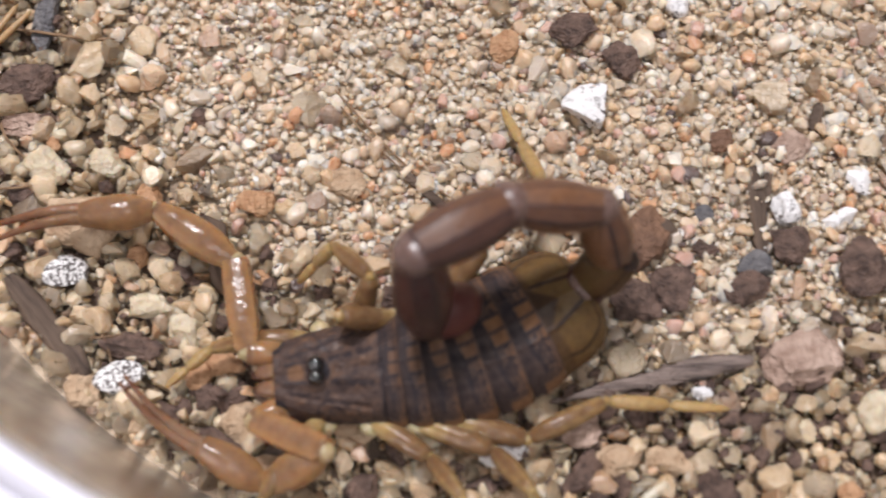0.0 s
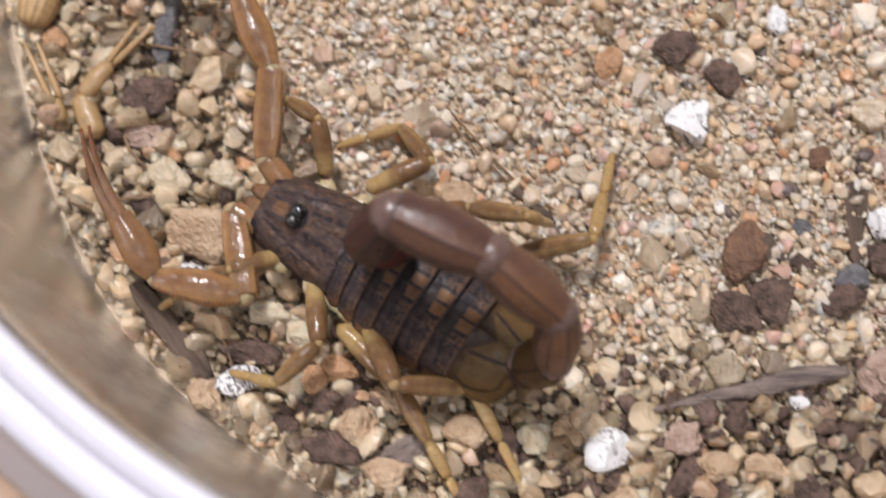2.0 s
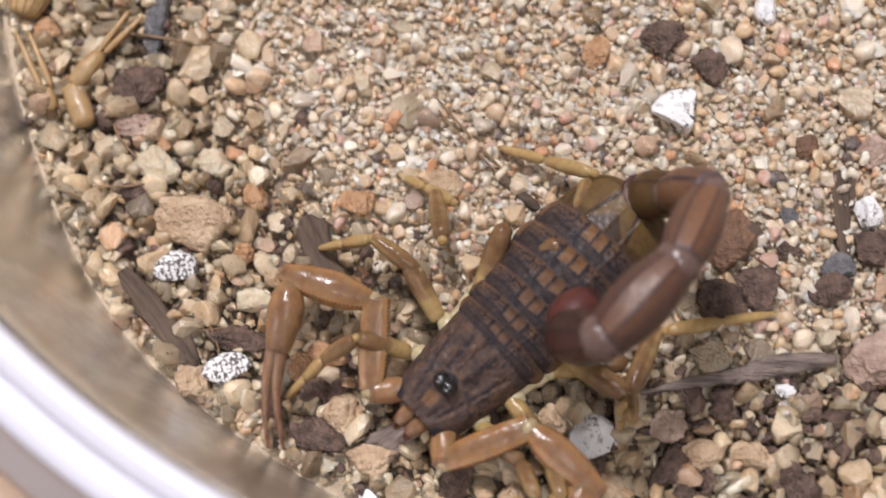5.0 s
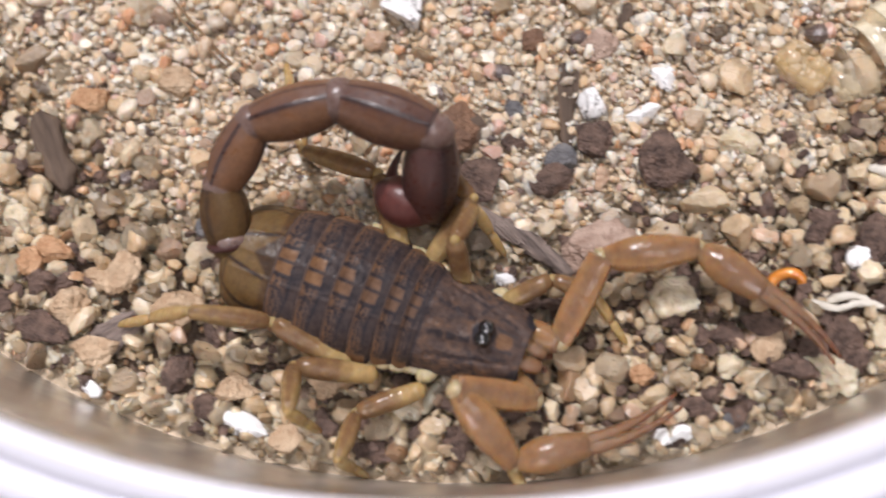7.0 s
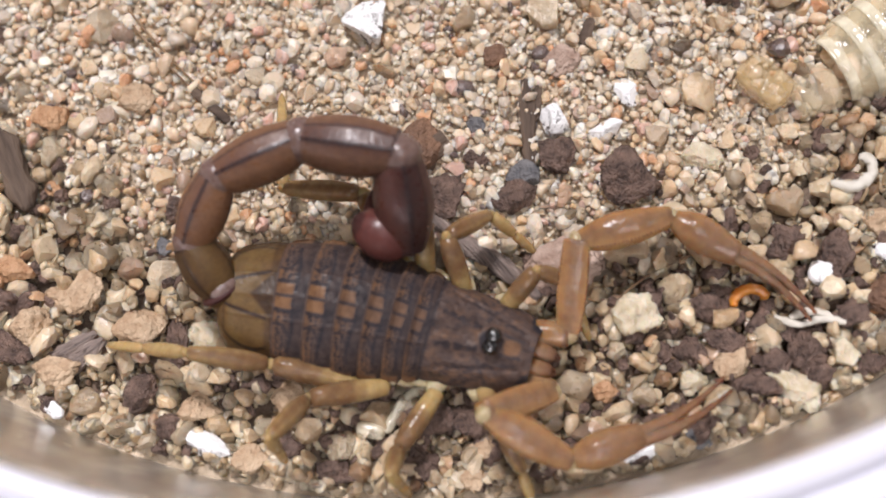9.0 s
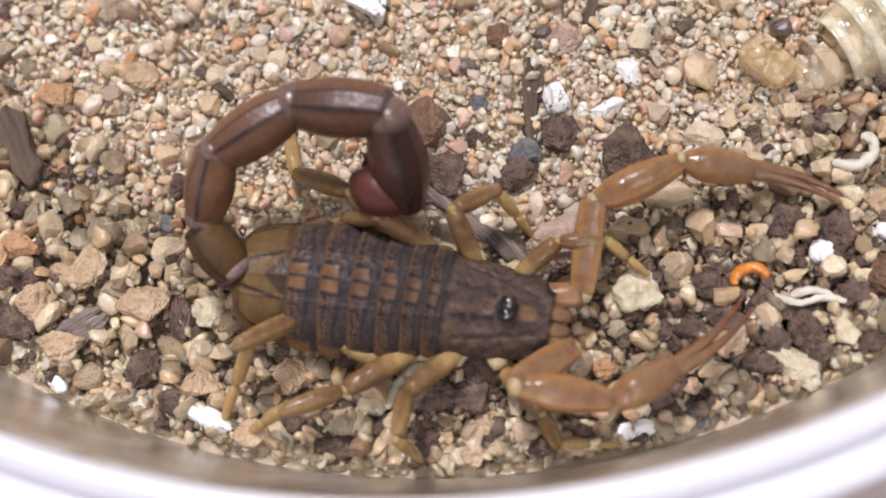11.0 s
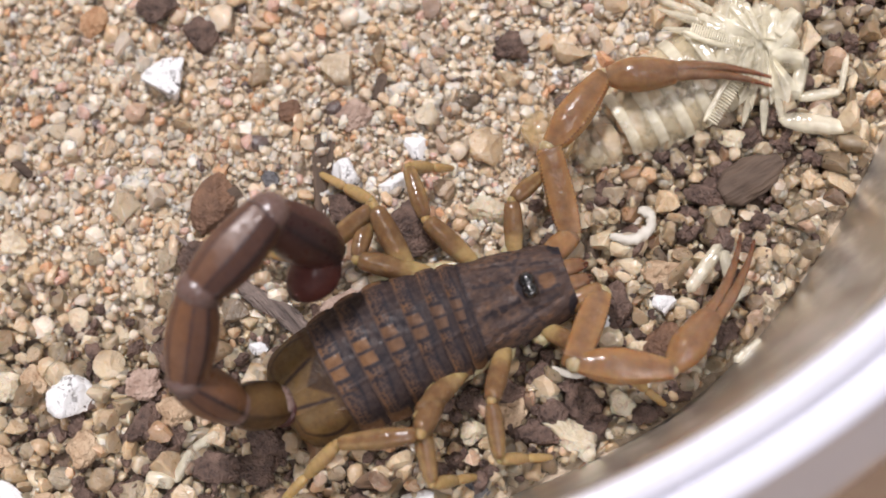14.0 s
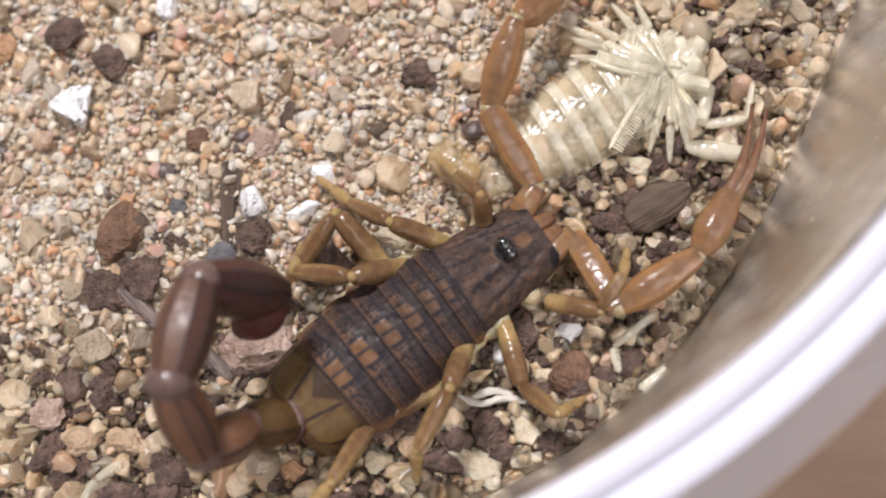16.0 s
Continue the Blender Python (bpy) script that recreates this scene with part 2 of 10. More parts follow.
def table():
    top_z = -0.0155
    bm = bmesh.new()
    bmesh.ops.create_cube(bm, size=1, matrix=Matrix.Translation((0, 0.1, top_z - 0.014)) @ Matrix.Diagonal((1.1, 0.8, 0.028, 1)))
    bmesh.ops.bevel(bm, geom=bm.edges[:], offset=0.004, segments=2, affect="EDGES")
    root = tagged(new("table"), "brown wooden table under the plastic cup", "table")
    root.location = (0, 0, -0.79)
    me = bpy.data.meshes.new("tabletop")
    bm.to_mesh(me)
    bm.free()
    me.materials.append(M_TABLE)
    ob = new("tabletop", me)
    ob.parent = root
    ob.location.z = 0.79
    for x in (-0.5, 0.5):
        for y in (-0.25, 0.45):
            bm = bmesh.new()
            bmesh.ops.create_cone(bm, cap_ends=True, segments=16, radius1=0.018, radius2=0.026, depth=0.7465, matrix=Matrix.Translation((x, y, 0.37325)))
            me = bpy.data.meshes.new("leg")
            bm.to_mesh(me)
            bm.free()
            me.materials.append(M_TABLE)
            leg = new("leg", me)
            leg.parent = root


def sand_r(x, y):
    """The cup is a little out of round: its wall stands nearer along the two sides."""
    off = abs((math.degrees(math.atan2(y - CUP[1], x - CUP[0])) + 95 + 180) % 360 - 180)
    k = min(1.0, max(0.0, (off - 34.0) / 36.0))
    return SAND_R + 1.2 - 5.3 * k * k * (3 - 2 * k)


def cup():
    root = tagged(new("plastic_cup"), "clear round plastic cup with a thick pale lip, filled with sand", "container")
    root.location = (CUP[0] * MM, CUP[1] * MM, -15.5 * MM)
    z0 = 15.5
    slope = (RIM_R - SAND_R) / RIM_Z

    def r_at(z):
        return SAND_R + slope * z

    inner = [(r_at(z), z + z0) for z in np.linspace(-14.3, RIM_Z - 0.4, 9)]
    outer = [(r_at(z) + 1.0, z + z0) for z in np.linspace(RIM_Z - 0.4, -15.4, 9)]
    prof = inner + outer + [(0.02, 0.1), (0.02, 1.2)]
    v, f = lathe([(r * MM, z * MM) for r, z in prof], 160)
    for i, (x, y, z) in enumerate(v):
        r = math.hypot(x, y)
        if r > 0.03:
            up = max(0.0, min(1.0, (z / MM - z0) / RIM_Z))
            k = (r + (sand_r(x / MM + CUP[0], y / MM + CUP[1]) - SAND_R) * MM * (1 - up)) / r
            v[i] = (x * k, y * k, z)
    mesh_object("cup_wall", v, f, M_CLEAR, root)
    # rolled lip: two beads with a groove, and a sloping skirt outside
    lip = []
    for k in range(13):
        a = math.pi * (1 - k / 12)
        lip.append((RIM_R + 1.05 + 1.1 * math.cos(a), RIM_Z + z0 + 0.7 * math.sin(a)))
    lip += [(RIM_R + 2.25, RIM_Z + z0 - 0.35)]
    for k in range(11):
        a = math.pi * (1 - k / 10)
        lip.append((RIM_R + 3.35 + 1.0 * math.cos(a), RIM_Z + z0 - 0.3 + 0.5 * math.sin(a)))
    lip += [(RIM_R + 4.9, RIM_Z + z0 - 1.6), (RIM_R + 6.6, RIM_Z + z0 - 3.4), (RIM_R + 7.1, RIM_Z + z0 - 4.6), (RIM_R + 6.5, RIM_Z + z0 - 4.6), (RIM_R + 6.0, RIM_Z + z0 - 3.6),
            (RIM_R + 3.7, RIM_Z + z0 - 1.3), (RIM_R + 1.02, RIM_Z + z0 - 1.2), (RIM_R + 0.9, RIM_Z + z0 - 0.38), (RIM_R - 0.05, RIM_Z + z0 - 0.38)]
    v, f = lathe([(r * MM, z * MM) for r, z in lip], 220)
    mesh_object("lip", v, f, M_LIP, root, "pale frosted plastic lip").visible_shadow = False


def coarse(x, y):
    """How coarse the gravel is: 0 in the fine middle, 1 along the wall."""
    r = math.hypot(x - CUP[0], y - CUP[1]) + SAND_R - sand_r(x, y)
    a = min(1.0, max(0.0, (r - 42.0) / 11.0))
    return a * a * (3 - 2 * a)


def sand_height(x, y):
    return -0.35 + 0.35 * noise.fractal(Vector((x * 0.09, y * 0.09, 3.1)), 1.0, 2.0, 2) * (0.5 + coarse(x, y))


def sand_bed():
    n = 150
    verts, faces = [], []
    rings = [(SAND_R + 0.15) * MM * k / n for k in range(1, n + 1)]
    seg = 200
    verts.append((0, 0, (sand_height(*CUP) - 0.4) * MM))
    for r in rings:
        for i in range(seg):
            a = 2 * math.pi * i / seg
            x, y = r * math.cos(a), r * math.sin(a)
            k = sand_r(x / MM + CUP[0], y / MM + CUP[1]) / SAND_R
            x, y = x * k, y * k
            verts.append((x, y, (sand_height(x / MM + CUP[0], y / MM + CUP[1]) - bed_depth(x / MM + CUP[0], y / MM + CUP[1])) * MM))
    for i in range(seg):
        faces.append((0, 1 + i, 1 + (i + 1) % seg))
    for k in range(n - 1):
        for i in range(seg):
            j = (i + 1) % seg
            faces.append((1 + k * seg + i, 1 + (k + 1) * seg + i, 1 + (k + 1) * seg + j, 1 + k * seg + j))
    # the side and the underside of the filling
    low = len(verts)
    for i in range(seg):
        a = 2 * math.pi * i / seg
        verts.append((57.5 * MM * math.cos(a), 57.5 * MM * math.sin(a), -14.0 * MM))
    top = 1 + (n - 1) * seg
    for i in range(seg):
        j = (i + 1) % seg
        faces.append((top + i, low + i, low + j, top + j))
    faces.append(tuple(low + i for i in reversed(range(seg))))
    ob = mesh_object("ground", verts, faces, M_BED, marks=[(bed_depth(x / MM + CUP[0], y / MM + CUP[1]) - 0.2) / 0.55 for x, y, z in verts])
    ob.location = (CUP[0] * MM, CUP[1] * MM, 0)
    return tagged(ob, "coarse tan sand and gravel bed in the cup", "sand", kind="structure")


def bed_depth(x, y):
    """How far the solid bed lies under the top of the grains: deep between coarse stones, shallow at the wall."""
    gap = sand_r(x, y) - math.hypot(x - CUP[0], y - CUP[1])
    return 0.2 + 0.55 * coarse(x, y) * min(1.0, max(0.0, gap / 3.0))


def in_sand(x, y, margin):
    return math.hypot(x - CUP[0], y - CUP[1]) < sand_r(x, y) - margin


def loose_grains(bed):
    """Grains too many and too small to pick out: fine clean sand in the middle, dusty grit along the wall."""
    rng = np.random.default_rng(5)
    shapes = [rough_shape(ICO2, rng, 9, 0.12, 0.42) for _ in range(24)]
    chips = [rough_shape(ICO1, rng, 3, 0.25, 0.6) for _ in range(16)]
    clean, dusty, small, dust = [], [], [], []

    spots = np.array(TAKEN)

    def free(x, y):
        return not np.any((spots[:, 0] - x) ** 2 + (spots[:, 1] - y) ** 2 < (0.92 * spots[:, 2]) ** 2)

    def drop(x, y, z, d, c):
        if d > 1.25 and c > 0.3 and not free(x, y):
            return
        (dusty if rng.uniform() < 1.5 * c - 0.2 else clean).append((x, y, z, d))

    step = 0.62
    for x in np.arange(-53, 70, step):
        for y in np.arange(-25, 30, step):
            px, py = x + rng.uniform(-0.36, 0.36), y + rng.uniform(-0.36, 0.36)
            if not in_sand(px, py, 0.5):
                continue
            c = coarse(px, py)
            if rng.uniform() < 0.52 * c:
                continue
            d = rng.lognormal(math.log(0.80 + 0.14 * c), 0.33)
            drop(px, py, sand_height(px, py) + d * rng.uniform(0.0, 0.36) - 0.35 * c, min(d, 1.7), c)
    for _ in range(5600):
        px, py = rng.uniform(-53, 70), rng.uniform(-25, 30)
        c = coarse(px, py)
        if in_sand(px, py, 1.0) and rng.uniform() < 0.10 + 0.80 * c:
            d = rng.lognormal(math.log(1.10 + 0.30 * c), 0.36)
            drop(px, py, sand_height(px, py) + d * rng.uniform(0.05, 0.32) + rng.uniform(-0.3, 0.5) * c, min(d, 2.6), c)
    for _ in range(1500):
        # a fringe of grains against the wall
        a = math.radians(rng.uniform(-185, 5))
        x, y = CUP[0] + 60 * math.cos(a), CUP[1] + 60 * math.sin(a)
        d = rng.lognormal(math.log(1.15), 0.28)
        q = sand_r(x, y) - 0.55 * d - rng.uniform(0.1, 2.4)
        px, py = CUP[0] + q * math.cos(a), CUP[1] + q * math.sin(a)
        drop(px, py, sand_height(px, py) + d * rng.uniform(0.0, 0.7), min(d, 2.2), 1.0)
    step = 0.46
    for x in np.arange(-53, 70, step):
        for y in np.arange(-25, 30, step):
            px, py = x + rng.uniform(-0.3, 0.3), y + rng.uniform(-0.3, 0.3)
            c = coarse(px, py)
            if in_sand(px, py, 0.5) and rng.uniform() < 1 - 0.60 * c:
                d = rng.uniform(0.30, 0.62) * (1 + 0.3 * c)
                (dust if rng.uniform() < c else small).append((px, py, sand_height(px, py) + rng.uniform(-0.25, 0.30) - 0.3 * c, d))
    grain_mesh(bed, clean, shapes, rng, "sand_grains", M_GRAIN, "loose coarse grains of tan and cream quartz sand")
    grain_mesh(bed, small, chips, rng, "fine_sand", M_GRAIN, "fine golden sand between the larger grains", ICO1F)
    grain_mesh(bed, dust, chips, rng, "fine_grit", M_GRIT, "fine brown grit between the stones", ICO1F)
    grain_mesh(bed, dusty, shapes, rng, "gravel_grit", M_GRIT, "dusty brownish grit of small broken stones")


def soil_grit(bed):
    """Dark crumbs of soil between the stones, thickest along the wall."""
    rng = np.random.default_rng(31)
    shapes = [rough_shape(ICO2, rng, 5, 0.35, 0.5) for _ in range(16)]
    places = []
    while len(places) < 1200:
        x, y = rng.uniform(-50, 66), rng.uniform(-24, 26)
        thick = 0.5 + 0.5 * noise.noise(Vector((x * 0.16, y * 0.16, 8.0)))
        if in_sand(x, y, 0.8) and rng.uniform() < coarse(x, y) ** 2 * min(1.0, thick ** 2 + 0.3) * (0.2 if x < 0 else 0.5 if x > 30 and y > -6 else 1.0):
            d = min(1.9, rng.lognormal(math.log(0.72), 0.38))
            places.append((x, y, sand_height(x, y) + 0.18 + d * rng.uniform(0.0, 0.35), d))
    grain_mesh(bed, places, shapes, rng, "soil_grit", M_CLOD, "fine dark crumbs of soil between the gravel")


def grain_mesh(bed, places, shapes, rng, name, material, label, faces=None):
    faces = ICO2F if faces is None else faces
    count, size = len(places), len(shapes[0])
    vs = np.empty((count, size, 3))
    for i, (x, y, z, d) in enumerate(places):
        q = rng.normal(size=4)
        w, a, b, c = q / np.linalg.norm(q)
        m = np.array(((1 - 2 * (b * b + c * c), 2 * (a * b - c * w), 2 * (a * c + b * w)), (2 * (a * b + c * w), 1 - 2 * (a * a + c * c), 2 * (b * c - a * w)), (2 * (a * c - b * w), 2 * (b * c + a * w), 1 - 2 * (a * a + b * b))))
        s = shapes[i % len(shapes)] * rng.uniform(0.62, 1.32, 3) * (0.5 * d)
        vs[i] = s @ m.T + (x, y, z)
    vs = vs.reshape(-1, 3)
    r = np.hypot(vs[:, 0] - CUP[0], vs[:, 1] - CUP[1])
    edge = np.array([sand_r(x, y) for x, y in vs[:, :2]])
    k = np.minimum(1, (edge - 0.1) / np.maximum(r, 1e-6))
    vs[:, 0], vs[:, 1] = CUP[0] + (vs[:, 0] - CUP[0]) * k, CUP[1] + (vs[:, 1] - CUP[1]) * k
    fs = (faces[None] + (np.arange(count) * size)[:, None, None]).reshape(-1)
    me = bpy.data.meshes.new(name)
    me.vertices.add(len(vs))
    me.vertices.foreach_set("co", ((vs - (CUP[0], CUP[1], 0)) * MM).ravel())
    me.loops.add(len(fs))
    me.loops.foreach_set("vertex_index", fs.astype(np.int32))
    me.polygons.add(len(fs) // 3)
    me.polygons.foreach_set("loop_start", np.arange(0, len(fs), 3, dtype=np.int32))
    me.polygons.foreach_set("use_smooth", np.arange(len(fs) // 3) // len(faces) % 5 == 0)
    me.materials.append(material)
    me.update(calc_edges=True)
    ob = new(name, me)
    ob.parent = bed
    return tagged(ob, label, kind="stuff")


TAKEN = []  # footprints of placed stones: x, y, radius


def gravel(bed):
    """Larger loose stones in the coarse zones, one by one."""
    rng = np.random.default_rng(11)
    meshes = []
    for k in range(16):
        v = rough_shape(ICO4, rng, 13, 0.10, 0.36) * (1, rng.uniform(0.7, 1), rng.uniform(0.55, 0.8))
        me = bpy.data.meshes.new("stone")
        me.from_pydata([tuple(p * 1.1 * MM) for p in v], [], ICO4F.tolist())
        me.polygons.foreach_set("use_smooth", [True] * len(me.polygons))
        me.materials.append(M_STONE)
        meshes.append(me)
    made, tries = 0, 0
    while made < 290 and tries < 20000:
        tries += 1
        x, y = rng.uniform(-50, 68), rng.uniform(-24, 26)
        c = coarse(x, y)
        if not in_sand(x, y, 1.3) or rng.uniform() > 0.03 + c:
            continue
        d = min(3.9, rng.lognormal(math.log(2.4), 0.28))
        if any(math.hypot(x - a, y - b) < 0.46 * d + q for a, b, q in TAKEN):
            continue
        TAKEN.append((x, y, 0.46 * d))
        ob = new("stone", meshes[rng.integers(16)])
        ob.parent = bed
        ob.matrix_basis = Matrix.LocRotScale(((x - CUP[0]) * MM, (y - CUP[1]) * MM, (sand_height(x, y) + 0.22 * d) * MM), Euler((rng.uniform(-0.4, 0.4), rng.uniform(-0.4, 0.4), rng.uniform(0, 6.28))), Vector((1, 1, 1)) * d / 2.2)
        made += 1


def soil_crumbs(bed):
    """Small dark crumbs of soil scattered in the coarse zones."""
    rng = np.random.default_rng(23)
    meshes = []
    for k in range(6):
        v = rough_shape(ICO3, rng, 8, 0.28, 0.45)
        me = bpy.data.meshes.new("soil_crumb")
        me.from_pydata([tuple(p * 0.65 * MM) for p in v], [], ICO3F.tolist())
        me.polygons.foreach_set("use_smooth", [True] * len(me.polygons))
        me.materials.append(M_CLOD)
        meshes.append(me)
    made = 0
    while made < 150:
        x, y = rng.uniform(-50, 68), rng.uniform(-24, 26)
        if not in_sand(x, y, 1.2) or rng.uniform() > (0.05 + coarse(x, y)) * (0.5 if x < 0 else 1.0):
            continue
        d = min(3.0, rng.lognormal(math.log(1.5), 0.38))
        if any(math.hypot(x - a, y - b) < 0.7 * q for a, b, q in TAKEN):
            continue
        ob = new("soil_crumb", meshes[rng.integers(6)])
        ob.parent = bed
        ob.matrix_basis = Matrix.LocRotScale(((x - CUP[0]) * MM, (y - CUP[1]) * MM, (sand_height(x, y) + 0.05 * d) * MM), Euler((rng.uniform(0, 6), rng.uniform(0, 6), rng.uniform(0, 6))), Vector((1.1, 1.0, 0.8)) * d / 1.3)
        made += 1


# ---- the scorpion ----
def marked(name, pale, mid, dark, rough=0.42, grain=2600, relief=0.5, sss=0.0, spec=0.5, frost=None):
    """A cuticle whose pigment follows the mesh's own pattern: 0 pale, 0.5 middle, 1 dark."""
    m, nt, b = nodes_of(name)
    at = nt.nodes.new("ShaderNodeAttribute")
    at.attribute_name = "mark"
    n1 = noise_fac(nt, 1500, 4, 0.7)
    add = nt.nodes.new("ShaderNodeMath")
    add.operation = "MULTIPLY_ADD"
    add.inputs[1].default_value = 0.45
    add.inputs[2].default_value = -0.225
    nt.links.new(n1, add.inputs[0])
    s = nt.nodes.new("ShaderNodeMath")
    s.operation = "ADD"
    nt.links.new(at.outputs["Fac"], s.inputs[0])
    nt.links.new(add.outputs[0], s.inputs[1])
    c = ramp(nt, s.outputs[0], ((0.0, pale), (0.45, mid), (0.80, dark), (1.0, frost)) if frost else ((0.0, pale), (0.5, mid), (1.0, dark)))
    n2 = noise_fac(nt, grain, 2, 0.6)
    c = mix(nt, ramp(nt, n2, ((0.3, (0.5, 0.5, 0.5)), (0.6, (0, 0, 0)))), c, mix(nt, 1.0, c, (0.55, 0.5, 0.5), "MULTIPLY"))
    nt.links.new(c, b.inputs["Base Color"])
    gloss = nt.nodes.new("ShaderNodeMapRange")
    gloss.inputs[1].default_value, gloss.inputs[2].default_value = 0.35, 0.65
    gloss.inputs[3].default_value, gloss.inputs[4].default_value = rough * 0.75, rough * 1.7
    nt.links.new(n1, gloss.inputs[0])
    nt.links.new(gloss.outputs[0], b.inputs["Roughness"])
    b.inputs["Specular IOR Level"].default_value = spec
    b.inputs["Subsurface Weight"].default_value = sss
    b.inputs["Subsurface Radius"].default_value = (1.0, 0.5, 0.22)
    b.inputs["Subsurface Scale"].default_value = 1.3 * MM
    bump(nt, b, n2, relief, 0.10 * MM)
    return m


M_BACK = marked("back_cuticle", (0.225, 0.115, 0.052), (0.090, 0.058, 0.047), (0.025, 0.022, 0.027), 0.48, 2000, 1.0, 0.0, 0.24)
M_OLIVE = marked("olive_cuticle", (0.172, 0.104, 0.036), (0.100, 0.054, 0.022), (0.026, 0.014, 0.011), 0.38, 2600, 0.45, 0.35, 0.30)
M_TAIL = marked("tail_cuticle", (0.225, 0.110, 0.056), (0.112, 0.056, 0.043), (0.022, 0.012, 0.014), 0.32, 2600, 0.45, 0.15, 0.5, (0.13, 0.088, 0.085))
M_TAILDARK = marked("dark_tail_cuticle", (0.135, 0.046, 0.032), (0.066, 0.025, 0.021), (0.017, 0.008, 0.009), 0.30, 2600, 0.45, 0.15, 0.5, (0.085, 0.055, 0.058))
M_TELSON = marked("telson_cuticle", (0.155, 0.042, 0.032), (0.09, 0.026, 0.022), (0.035, 0.012, 0.012), 0.38, 2600, 0.25, 0.1, 0.4)
M_PALP = marked("palp_cuticle", (0.42, 0.233, 0.098), (0.255, 0.150, 0.088), (0.075, 0.026, 0.018), 0.17, 1100, 1.0, 0.85, 0.30)
M_LEG = marked("leg_cuticle", (0.46, 0.325, 0.145), (0.215, 0.125, 0.062), (0.11, 0.056, 0.032), 0.17, 1300, 1.0, 0.5, 0.30)
M_MEMBRANE = marked("pale_membrane", (0.62, 0.53, 0.33), (0.42, 0.31, 0.16), (0.19, 0.11, 0.055), 0.22, 2000, 0.3, 0.4, 0.6)
M_JOINT = marked("joint_membrane", (0.23, 0.155, 0.135), (0.15, 0.09, 0.075), (0.06, 0.035, 0.03), 0.24, 2600, 0.25, 0.2, 0.6)
M_EYE = surface("black_eye", (0.004, 0.004, 0.005), (0.008, 0.008, 0.009), 900, 0.16, 0.0, 0.01, spec=1.0, coat=0.6)


def loft(stations, n=20, power=2.0, keels=(), keel_h=0.0, mark=None, bend=None):
    """A closed body along +x from (x, half width, half height, centre z) rings. keels: angles (deg from +y, towards +z) of raised ridges."""
    verts, faces, marks = [], [], []
    x0, x1 = stations[0][0], stations[-1][0]
    for x, w, h, zc in stations:
        for i in range(n):
            a = 2 * math.pi * i / n
            c, s = math.cos(a), math.sin(a)
            k = (abs(c) ** power + abs(s) ** power) ** (-1 / power)
            near = min([abs((math.degrees(a) - q + 180) % 360 - 180) for q in keels] or [180])
            lift = 1 + keel_h * math.exp(-(near / 9.0) ** 2)
            y, z = w * k * c * lift, zc + h * k * s * lift
            if bend:
                y, z = y + bend(x)[0], z + bend(x)[1]
            verts.append((x * MM, y * MM, z * MM))
            u = (x - x0) / (x1 - x0)
            marks.append(mark(u, math.degrees(a), near) if mark else 0.3)
    for k in range(len(stations) - 1):
        for i in range(n):
            j = (i + 1) % n
            faces.append((k * n + i, k * n + j, (k + 1) * n + j, (k + 1) * n + i))
    faces.append(tuple(reversed(range(n))))
    faces.append(tuple(range((len(stations) - 1) * n, len(stations) * n)))
    return verts, faces, marks


def swell(length, shape, steps=14):
    """Rings along a limb: shape(u) gives (half width, half height, centre z)."""
    return [(length * k / steps, *shape(k / steps)) for k in range(steps + 1)]


def limb(name, parent, length, w, h, material, mark=None, keels=(), keel_h=0.0, taper=(0.55, 0.7), belly=0.45, power=2.3, n=18, label="", steps=14):
    def shape(u):
        a = taper[0] + (1 - taper[0]) * math.sin(min(1, u / belly) * math.pi / 2) if u < belly else taper[1] + (1 - taper[1]) * math.cos((u - belly) / (1 - belly) * math.pi / 2)
        e = min(1.0, math.sqrt(max(0.0, 1 - (1 - min(1, u / 0.07)) ** 2)) + 0.25, math.sqrt(max(0.0, 1 - (1 - min(1, (1 - u) / 0.07)) ** 2)) + 0.25)
        return (w * a * e, h * a * e, 0)
    v, f, mk = loft(swell(length, shape, steps), n, power, keels, keel_h, mark)
    return mesh_object(name, v, f, material, parent, label, marks=mk)


